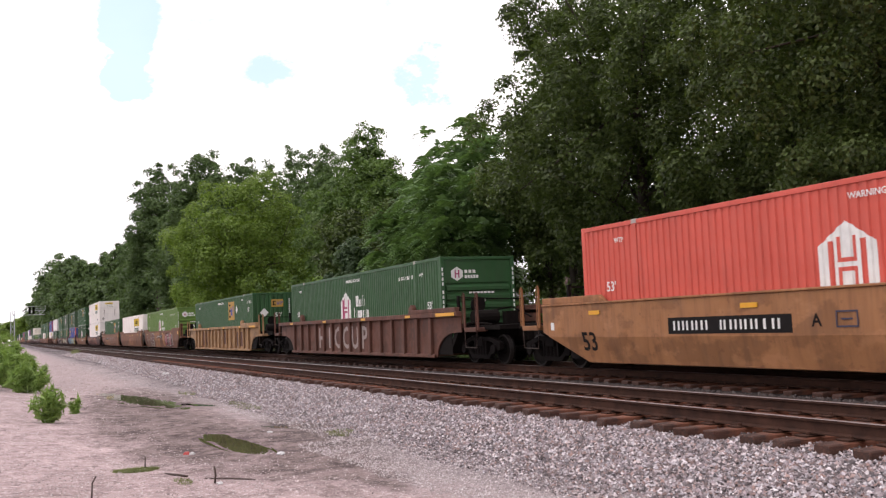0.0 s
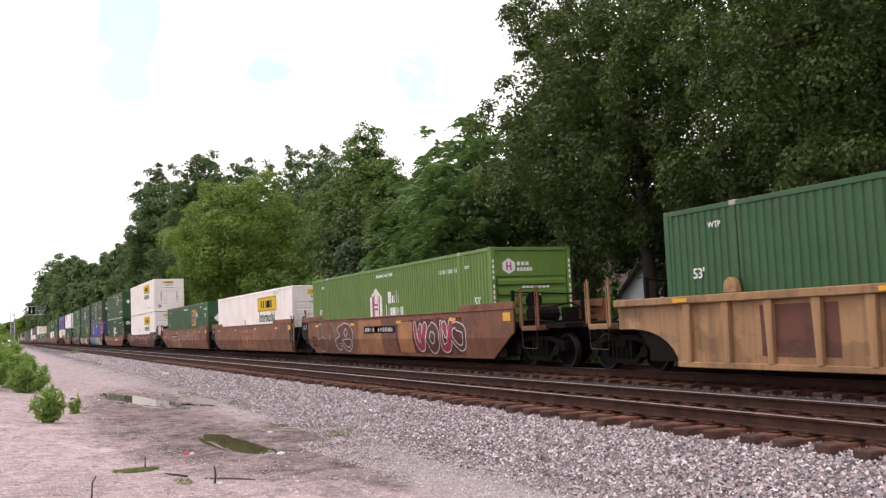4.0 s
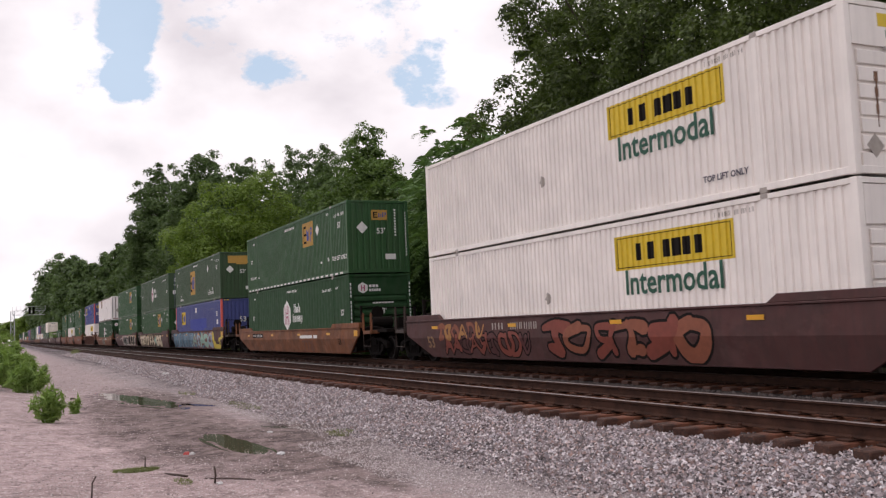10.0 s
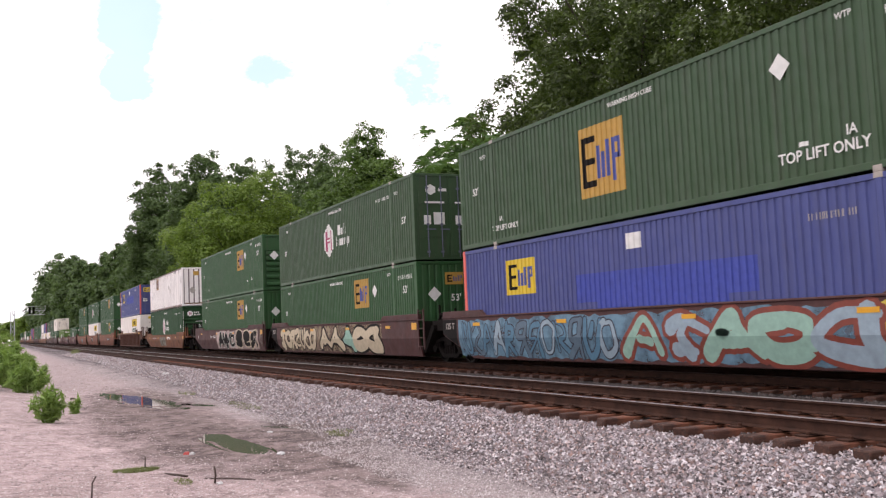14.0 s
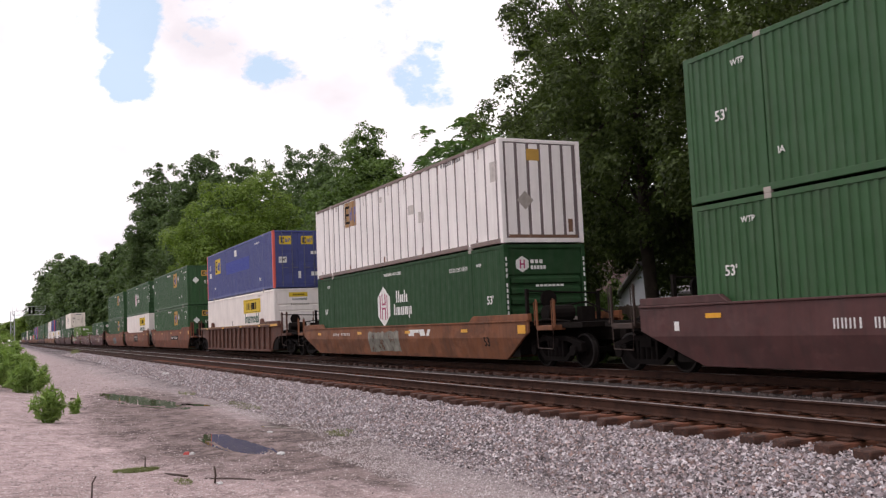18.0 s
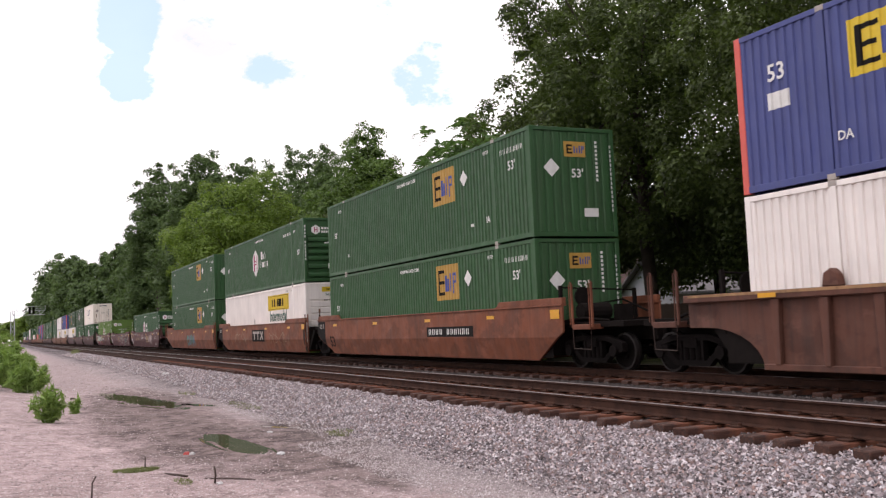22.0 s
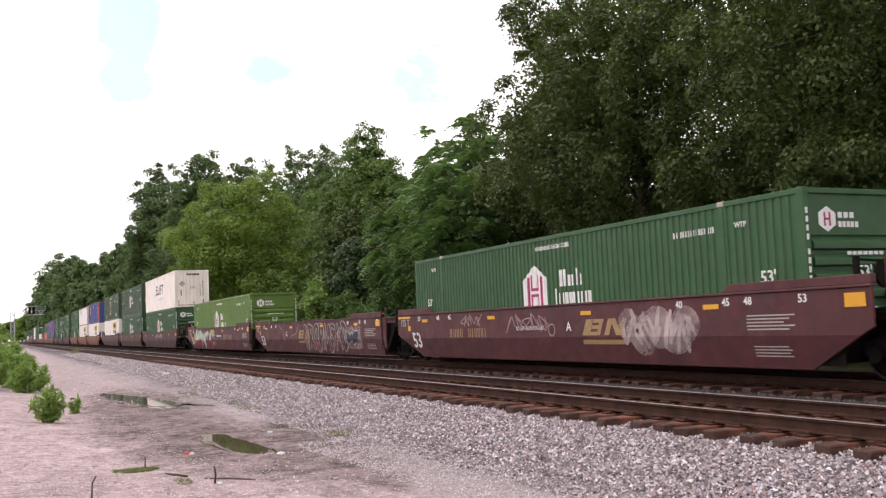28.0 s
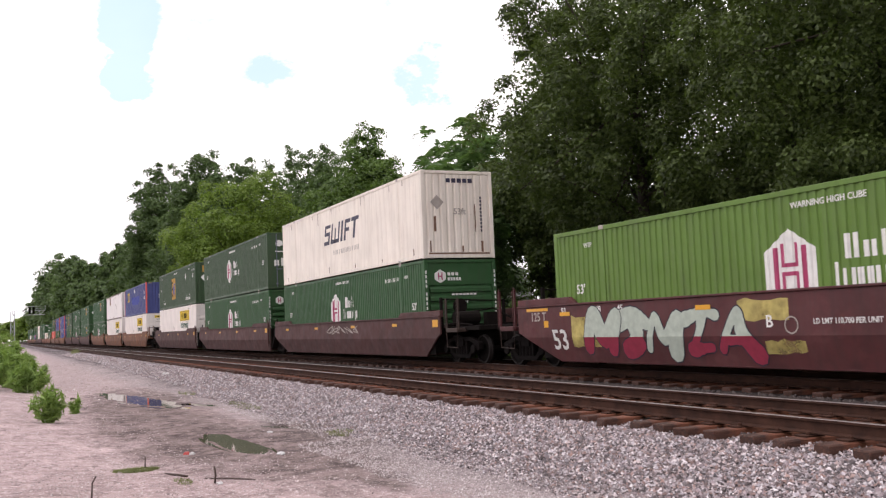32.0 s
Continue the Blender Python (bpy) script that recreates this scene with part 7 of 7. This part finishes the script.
scrawl(CARS[11][0], [[(-9.8, 0.9), (-9.6, 0.62), (-9.75, 0.4)], [(-9.3, 0.98), (-9.2, 0.7), (-8.9, 0.66), (-8.85, 0.98)], [(-8.4, 0.95), (-8.1, 0.5), (-7.8, 0.4)]], plain_once("dull_grey_spray", (120, 112, 104)), 0.025)
well_shapes("repaint_patch", [slanted(-6.24, -5.8, 0.84, 1.04, 0.2), slanted(-5.8, -5.4, 0.94, 1.04, -0.3), slanted(-5.3, -4.9, 0.84, 1.04, -0.6), slanted(-4.86, -4.66, 0.84, 1.04, 0.7)], M_WHITE, CARS[11][0], "white painted-over patch")
well_bars("repaint_patch", [(-13.6, -11.9, 0.4, 1.3), (-7.6, -6.0, 0.5, 1.25), (-3.6, -1.6, 0.4, 1.2)], RUST, CARS[2][0], "brown repainted panels", -0.065, apart=True)
# block letters on the rusty car
FADED = plain_once("faded_pale_spray", (164, 148, 142))
for k, ch in enumerate("HICCUP"):
    place("block_graffiti", words(ch, 1.16, FADED), CARS[1][0], pose(-11.62 + 1.0 * k, -0.068, 0.76, 90, 0, 0), "faded pale sprayed letter")
CREAM_SPRAY = plain_once("cream_spray", (206, 188, 160))
MINT = plain_once("mint_spray", (150, 186, 170))
BLUE_SPRAY = plain_once("dusty_blue_spray", (84, 124, 148))
RED_SPRAY = plain_once("rust_red_spray", (134, 64, 50))
PALE_GREEN = plain_once("pale_green_spray", (182, 192, 178))
HAZE_WHITE = mist("white_overspray", (206, 176, 172), 0.36)
HAZE_BLUE = mist("blue_overspray", (112, 148, 170), 0.9)
HAZE_CREAM = mist("cream_overspray", (190, 170, 140), 0.45)
HAZE_YELLOW = mist("yellow_overspray", (206, 188, 110), 0.75)
HAZE_TAN = mist("tan_overspray", (160, 110, 70), 0.5)
# creature outlines and worn patches on the brown car
car = CARS[3][0]
spray_mist(car, -6.6, -1.6, 0.24, 1.4, mist("maroon_overspray", (96, 40, 40), 0.8), 5)
DARK_FILL = plain_once("dark_red_spray", (92, 42, 38))
blot(car, [(-14.75, 1.1, 0.3, 0.3), (-14.6, 0.5, 0.5, 0.32), (-13.3, 1.2, 0.3, 0.26), (-13.2, 0.62, 0.5, 0.46)], plain_once("brown_shadow_spray", (100, 64, 46)), 0.006)
blot(car, [(-11.6, 0.82, 0.75, 0.52), (-12.5, 0.62, 0.32, 0.3), (-12.2, 1.05, 0.3, 0.24)], DARK_FILL, 0.0075)
scrawl(car, [[(-15.1, 0.95), (-14.95, 1.3), (-14.6, 1.36), (-14.4, 1.1), (-14.5, 0.8)], [(-14.7, 0.8), (-15.1, 0.7), (-15.15, 0.42), (-14.6, 0.24), (-14.1, 0.45), (-14.1, 0.75), (-14.5, 0.85)], [(-13.3, 1.38), (-12.95, 1.2), (-12.8, 0.6), (-12.6, 0.24)], [(-13.0, 0.65), (-12.7, 0.63)], [(-13.0, 0.5), (-12.7, 0.47)], [(-13.6, 0.8), (-13.5, 0.9), (-13.4, 0.8), (-13.5, 0.7), (-13.6, 0.8)]], M_GREY, 0.013)
scrawl(car, [[(-12.3, 1.3), (-12.6, 1.1), (-12.3, 0.9), (-12.85, 0.7), (-12.75, 0.4), (-12.3, 0.34), (-12.2, 0.6)], [(-12.2, 1.25), (-11.8, 1.36), (-11.2, 1.3), (-10.8, 1.0), (-10.9, 0.6), (-11.4, 0.3), (-11.9, 0.38), (-12.2, 0.7)], [(-11.8, 1.0), (-11.6, 1.15), (-11.4, 1.0), (-11.6, 0.86), (-11.8, 1.0)], [(-12.0, 0.72), (-11.4, 0.76), (-11.0, 0.7), (-11.3, 0.46), (-11.7, 0.48), (-12.0, 0.72)]], M_SILVER, 0.017)
scrawl(car, [[(-12.6 + 0.13 * (k % 4), 0.45 + 0.13 * (k // 4)), (-12.58 + 0.13 * (k % 4), 0.46 + 0.13 * (k // 4))] for k in range(9)], M_SILVER, 0.016)
spray(car, -5.0, -1.5, 0.3, 1.35, 4, M_SILVER, [M_PINK, MAROON], 6, 0.12)
spray(CARS[5][0], -6.4, -1.6, 0.3, 1.4, 5, HAZE_TAN, [plain_once("brown_spray", (124, 78, 56)), plain_once("rose_spray", (150, 100, 82))], 7, 0.13)
scrawl(CARS[5][0], tangle(-10.2, -5.6, 0.5, 1.4, 5, 3), M_GREY, 0.016)
car = CARS[6][0]
spray(car, -15.4, -12.4, 0.66, 1.22, 6, MAROON, [M_SKIN, plain_once("ochre_spray", (176, 124, 66))], 31, 0.07, rim=0.03)
spray(car, -15.0, -9.9, 0.26, 0.94, 9, M_BLACK, [RED_SPRAY, RED_SPRAY, MAROON], 32, 0.07, rim=0.04)
well_side_words("length_number", "53", 0.5, -15.9, 0.62, plain_once("faded_tan_marking", (150, 116, 84)), car)
well_bars("name_row", code_bars(-11.9, -11.2, 0.98, 1.16, 2, 5) + code_bars(-10.9, -9.5, 0.98, 1.16, 6, 6), M_GREY, car, "row of pale bars")
spray(car, -9.2, -3.4, 0.24, 1.26, 6, M_BLACK, [RED_SPRAY, M_SKIN], 8, 0.15, rim=0.06)
car = CARS[8][0]
spray_mist(car, -16.3, -2.0, 0.22, 1.3, HAZE_BLUE, 32)
spray(car, -16.1, -8.7, 0.24, 1.28, 12, M_INK, [BLUE_SPRAY, M_TEAL, BLUE_SPRAY, M_LILAC], 9, 0.075, rim=0.03)
spray(car, -8.35, -2.0, 0.22, 1.32, 5, RED_SPRAY, [MINT, M_LILAC, MINT], 10, 0.17, rim=0.1)
blot(car, [(-1.8, 0.78, 0.42, 0.52), (-1.5, 0.5, 0.5, 0.28), (-0.9, 0.36, 0.8, 0.15), (-0.3, 0.36, 0.5, 0.15), (0.12, 0.6, 0.24, 0.26), (0.5, 0.86, 0.45, 0.07), (0.95, 0.96, 0.32, 0.07), (0.72, 1.14, 0.08, 0.17)], M_LEMON, 0.006)
blot(car, [(0.14, 0.56, 0.09, 0.12), (-0.9, 0.9, 0.3, 0.18)], MAROON_DARK, 0.012)
scrawl(car, [[(0.98, 0.98), (1.3, 0.98)], [(1.3, 0.98), (1.3, 1.22)], [(1.3, 1.22), (0.98, 1.22)], [(0.98, 1.22), (0.98, 0.98)], [(1.14, 0.98), (1.14, 1.22)]], M_GREY, 0.01)
car = CARS[9][0]
spray_mist(car, -15.8, -2.8, 0.22, 1.32, HAZE_CREAM, 33)
spray(car, -15.6, -10.4, 0.24, 1.3, 7, M_BLACK, [CREAM_SPRAY], 12, 0.13, rim=0.045)
spray(car, -9.8, -3.0, 0.24, 1.32, 5, M_BLACK, [CREAM_SPRAY, CREAM_SPRAY, MINT], 22, 0.2, rim=0.09)
car = CARS[10][0]
spray_mist(car, -10.95, -0.7, 0.22, 1.32, mist("thick_white_overspray", (214, 190, 182), 0.8), 34)
spray(car, -10.2, -6.1, 0.22, 1.32, 4, M_SILVER, [M_BLACK], 13, 0.17, rim=0.045)
spray(car, -5.6, -0.9, 0.22, 1.34, 3, CREAM_SPRAY, [M_BLACK], 14, 0.23, rim=0.075)
scrawl(car, tangle(-1.6, 0.0, 0.35, 1.2, 4, 8) + tangle(-7.0, -6.1, 1.0, 1.25, 2, 9), M_GREY, 0.014)
spray(CARS[15][0], -9.0, -6.0, 0.3, 1.2, 4, M_TEAL, [plain_once("green_spray", (70, 120, 104)), M_TEAL], 15, 0.1)
scrawl(CARS[14][0], tangle(-13.0, -10.0, 0.5, 1.3, 4, 12) + tangle(-5.6, -2.4, 0.4, 1.2, 4, 13), plain_once("dull_scrawl", (150, 122, 96)), 0.014)
scrawl(CARS[16][0], tangle(-12.6, -11.4, 1.08, 1.42, 4, 5) + tangle(-9.9, -7.9, 0.85, 1.4, 5, 6), plain_once("faint_white_scrawl", (160, 130, 128)), 0.018)
for i, x in ((16, -8.81), (18, -7.52)):
    well_side_words("limit_mark", "LD LMT 110,700 PER UNIT", 0.13, x, 0.99, M_WHITE, CARS[i][0], 0.9)
    scrawl(CARS[i][0], [[(x + (1.04 if i == 16 else -1.13) + 0.14 * math.sin(0.6 * k), 0.94 + 0.14 * math.cos(0.6 * k)) for k in range(12)]], M_GREY, 0.012)
for i, x, z in ((0, -17.31, 1.02), (5, -16.3, 1.0), (10, -16.6, 0.96)):
    well_bars("tag_card", [(x - 0.07, x + 0.07, z - 0.09, z + 0.09)], M_WHITE, CARS[i][0], "small white card")
scrawl(CARS[0][0], [[(-8.9, 0.9), (-8.5, 0.9)], [(-8.5, 0.9), (-8.5, 1.14)], [(-8.5, 1.14), (-8.9, 1.14)], [(-8.9, 1.14), (-8.9, 0.9)], [(-8.8, 1.02), (-8.6, 1.02)]], M_NAVY, 0.014)
well_bars("sill_stripe", [(-17.6, 1.2, 1.485, 1.535)], TAN_PALE, CARS[12][0], "worn yellow sill stripe", -0.2, lift=0.006)
car = CARS[17][0]
spray(car, -8.8, -3.3, 0.22, 1.44, 8, M_SILVER, [MAROON, MAROON_DARK], 17, 0.11, lower=[plain_once("dull_crimson_spray", (132, 56, 78)), MAROON], rim=0.026)
spray_mist(car, -3.5, -1.7, 0.34, 1.3, HAZE_WHITE, 35)
spray(car, -3.15, -2.05, 0.5, 1.1, 2, M_SILVER, [M_INK], 18, 0.12, rim=0.02)
scrawl(car, [[(-12.9, 1.4), (-12.3, 1.2), (-11.8, 0.7)], [(-10.8, 0.9), (-10.0, 1.05), (-9.6, 1.4)]], M_GREY, 0.012)
car = CARS[18][0]
spray_mist(car, -15.3, -14.2, 0.5, 1.3, HAZE_YELLOW, 36)
spray_mist(car, -9.9, -8.7, 1.0, 1.45, HAZE_YELLOW, 37)
spray_mist(car, -9.3, -8.4, 0.42, 0.72, HAZE_YELLOW, 38)
spray(car, -14.6, -9.4, 0.24, 1.46, 5, M_INK, [PALE_GREEN], 19, 0.2, lower=[M_PINK, M_PINK, PALE_GREEN], rim=0.026)
scrawl(CARS[19][0], tangle(-9.5, -5.5, 0.9, 1.3, 5, 20), M_GREY, 0.016)
scrawl(CARS[0][0], tangle(-3.0, -1.0, 0.5, 1.2, 3, 21), BROWN, 0.03)
# black patches on the ends beside the shared trucks
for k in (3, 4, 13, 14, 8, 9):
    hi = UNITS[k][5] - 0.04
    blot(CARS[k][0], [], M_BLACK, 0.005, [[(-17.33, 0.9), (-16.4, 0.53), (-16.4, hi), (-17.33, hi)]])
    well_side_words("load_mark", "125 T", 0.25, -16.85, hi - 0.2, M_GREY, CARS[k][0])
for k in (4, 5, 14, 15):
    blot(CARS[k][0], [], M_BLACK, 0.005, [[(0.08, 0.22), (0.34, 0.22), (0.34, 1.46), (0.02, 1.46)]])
blot(CARS[16][0], [(-4.75, 1.0, 0.36, 0.36), (-4.3, 0.78, 0.42, 0.42), (-3.8, 0.95, 0.5, 0.44), (-3.3, 0.76, 0.46, 0.36), (-2.95, 1.0, 0.42, 0.36)], mist("grey_smear", (176, 152, 148), 0.62), 0.005)
scrawl(CARS[16][0], tangle(-4.9, -2.7, 0.45, 1.36, 7, 44), mist("pale_grey_smear", (196, 176, 172), 0.8), 0.05)
# ---- weeds, litter ----


def weed(x, y, height, spread, stems, leaves, size, seed, label, leaf=None, name="weed"):
    rng = np.random.default_rng(seed)
    z0 = float(ground_z(x, y)) - 0.02
    root = tagged(new(name), label, "weed", group="lane weeds")
    root.location = (x, y, z0)
    s = Solid()
    cs, rs = [], []
    for i in range(stems):
        a = rng.uniform(0, 6.28)
        r = spread * rng.uniform(0.1, 1.0)
        h = height * rng.uniform(0.5, 1.0) * (1 - 0.35 * r / spread)
        tip = (r * math.cos(a), r * math.sin(a), h)
        s.tube([(tip[0] * 0.25, tip[1] * 0.25, 0), (tip[0] * 0.7, tip[1] * 0.7, h * 0.6), tip], [0.012, 0.009, 0.004], 5)
        for k in (0.35, 0.6, 0.85, 1.0):
            cs.append([tip[0] * (0.3 + 0.7 * k), tip[1] * (0.3 + 0.7 * k), h * k])
            rs.append([spread * 0.08, spread * 0.08, height * 0.08])
    part("stalk_cluster", s, LEAF_WEED, root)
    v = weed_leaves(cs, rs, int(leaves * 1.1), size * 0.62, rng, 4.4, -1.2)
    v[:, 2] = np.maximum(v[:, 2], 0.01)
    place("foliage", raw_mesh("foliage", v, np.arange(len(v)).reshape(-1, 4), leaf or LEAF_WEED), root)
    return root


WEED = "clump of tall green weeds at the edge of the lane"
weed(-21.2, 0.88, 0.82, 0.4, 34, 700, 0.075, 1, WEED)
weed(-24.0, 1.6, 0.5, 0.16, 6, 260, 0.07, 2, "small single green weed on the gravel")
for i, (wx, wy, wh, ws) in enumerate([(-33.5, 0.75, 1.15, 0.7), (-36.5, 0.2, 1.4, 0.9), (-38, 1.0, 1.1, 0.7), (-42, 0.6, 1.4, 0.9), (-35, -0.5, 1.3, 0.8), (-46, 0.2, 1.5, 1.0), (-52, -0.3, 2.0, 1.4), (-60, -0.6, 2.4, 1.6), (-75, -1.2, 2.8, 2.0), (-95, -2.0, 3.4, 2.6)]):
    weed(wx, wy, wh, ws, 22, 1300, 0.12 if i < 6 else 0.2, 20 + i, "tall leafy weeds crowding the lane's edge")


def tuft(x, y, lx, ly, blades, height, seed, label):
    """Short grass: thin blades rising from the gravel."""
    rng = np.random.default_rng(seed)
    z0 = float(ground_z(x, y))
    r = np.sqrt(rng.uniform(0, 1, blades))
    a = rng.uniform(0, 6.283, blades)
    p = np.stack([r * lx * np.cos(a), r * ly * np.sin(a)], 1)
    pz = ground_z(p[:, 0] + x, p[:, 1] + y) - z0
    d = rng.uniform(0, 6.283, blades)
    w = 0.006
    h = height * rng.uniform(0.5, 1.2, blades)
    lean = rng.normal(size=(blades, 2)) * 0.5 * h[:, None]
    v = np.zeros((blades, 3, 3))
    v[:, 0] = np.stack([p[:, 0] + w * np.cos(d), p[:, 1] + w * np.sin(d), pz], 1)
    v[:, 1] = np.stack([p[:, 0] - w * np.cos(d), p[:, 1] - w * np.sin(d), pz], 1)
    v[:, 2] = np.stack([p[:, 0] + lean[:, 0], p[:, 1] + lean[:, 1], pz + h], 1)
    ob = place("grass_tuft", raw_mesh("grass_tuft", v.reshape(-1, 3), np.arange(blades * 3).reshape(-1, 3), GRASS))
    ob.location = (x, y, z0)
    return tagged(ob, label, "grass", group="grass tufts", kind="stuff")


TUFT = "low patch of short grass growing through gravel"
tuft(-13.2, 1.62, 0.2, 0.3, 1700, 0.035, 1, TUFT)
tuft(-11.8, 2.0, 0.3, 0.1, 160, 0.03, 2, TUFT)
tuft(-22.6, 5.3, 1.6, 0.2, 500, 0.06, 3, TUFT)
tuft(-15.2, 5.2, 0.4, 0.2, 220, 0.06, 4, TUFT)
tuft(-29.0, 5.1, 1.4, 0.16, 300, 0.06, 5, TUFT)
tuft(-106, 7.0, 2.2, 0.4, 400, 0.5, 6, "tall grass tuft by the distant ballast")
TWIG = plain("dead_wood", (74, 60, 54), 0.9)
SLAB = plain("pale_concrete_bit", (206, 204, 204), 0.85)
LITTER = plain("red_litter", (176, 64, 60), 0.5)


def twig(pts, r, label):
    x, y = pts[0][:2]
    z = float(ground_z(x, y))
    ob = place("twig", Solid().tube([(a - x, b - y, c) for a, b, c in pts], r, 6).mesh("twig", TWIG, 0, True))
    ob.location = (x, y, z)
    return tagged(ob, label, "stick", group="dead sticks")


twig([(-11.5, 2.32, -0.03), (-11.48, 2.33, 0.1), (-11.5, 2.32, 0.2)], 0.012, "dead stick standing upright in the gravel")
twig([(-12.7, 1.92, 0.0), (-12.45, 1.98, 0.015), (-12.2, 2.12, 0.01)], 0.014, "short rotten branch lying on the gravel")
twig([(-12.0, 2.3, 0.0), (-11.75, 2.45, 0.02), (-11.45, 2.76, 0.012), (-11.3, 2.86, 0.0)], 0.009, "crooked dead branch lying on the gravel")
twig([(-13.3, 1.75, -0.02), (-13.32, 1.76, 0.16)], 0.008, "thin dead stalk standing in the grass")
twig([(-10.6, 0.85, -0.02), (-10.62, 0.86, 0.18), (-10.66, 0.9, 0.24)], 0.008, "thin dead stalk standing in the gravel")


def rubble(x, y, s, mat, seed, label, name="stone", flat=0.45):
    rng = random.Random(seed)
    bm = bmesh.new()
    bmesh.ops.create_icosphere(bm, subdivisions=2, radius=s)
    for v in bm.verts:
        k = 0.8 + 0.35 * noise.noise(v.co * (1.6 / s) + Vector((seed, 0, 0)))
        v.co = Vector((v.co.x * k * 1.3, v.co.y * k, v.co.z * k * flat))
    me = bpy.data.meshes.new(name)
    bm.to_mesh(me)
    bm.free()
    me.materials.append(mat)
    ob = place(name, me)
    ob.matrix_basis = pose(x, y, float(ground_z(x, y)) + s * flat * 0.35, 0, 0, rng.uniform(0, 180))
    return tagged(ob, label, "stone" if name == "stone" else "litter")


rubble(-13.6, 3.72, 0.075, SLAB, 1, "pale flat stone at the puddle's edge")
rubble(-11.4, 2.36, 0.05, SLAB, 2, "small white stone on the gravel")
rubble(-14.7, 2.55, 0.06, LITTER, 3, "crumpled red and white litter", "litter", 0.7)
rubble(-14.62, 2.62, 0.045, SLAB, 4, "crumpled white litter", "litter", 0.7)
rubble(-41.0, 6.3, 0.14, SLAB, 5, "white block lying on the ballast edge", "stone", 0.6)
rubble(-30.0, 1.9, 0.09, TWIG, 6, "dark clod on the lane")
rubble(-16.2, 4.25, 0.05, SLAB, 7, "pale stone in the mud")
# ---- what moves ----


def travel(t):
    """Metres that the train has gone at t seconds, between the two-second marks."""
    k = min(int(t // 2), len(TRAVEL) - 2)
    p = [TRAVEL[max(k - 1, 0)], TRAVEL[k], TRAVEL[k + 1], TRAVEL[min(k + 2, len(TRAVEL) - 1)]]
    if k == 0:
        p[0] = 2 * p[1] - p[2]
    if k == len(TRAVEL) - 2:
        p[3] = 2 * p[2] - p[1]
    u = t / 2 - k
    return 0.5 * (2 * p[1] + (p[2] - p[0]) * u + (2 * p[0] - 5 * p[1] + 4 * p[2] - p[3]) * u * u + (3 * p[1] - p[0] - 3 * p[2] + p[3]) * u ** 3)


def motions():
    times = [2.0 * k for k in range(17)]
    for car, off in CARS:
        walk(car, [(t, pose(off + travel(t), YF, 0)) for t in times])
    for box, off, base in LOADS:
        walk(box, [(t, pose(off + travel(t), YF, base)) for t in times])
    for w, i, dx, tx in WHEELSETS:
        off = UNITS[i][0]
        # wheels roll while their truck is near enough to be told
        near = [k / FPS for k in range(1, 32 * FPS) if -46 < off + tx + travel(k / FPS) < -3]
        ts = [0.0] + near + [32.0]
        rows, turn = [], 0.0
        start = None
        for t in ts:
            s = travel(t)
            if near and near[0] <= t <= near[-1]:
                start = s if start is None else start
                turn = math.degrees((s - start) / 0.418)
            rows.append((t, pose(dx, MID, 0.418, 0, turn, 0)))
        walk(w, rows)


motions()
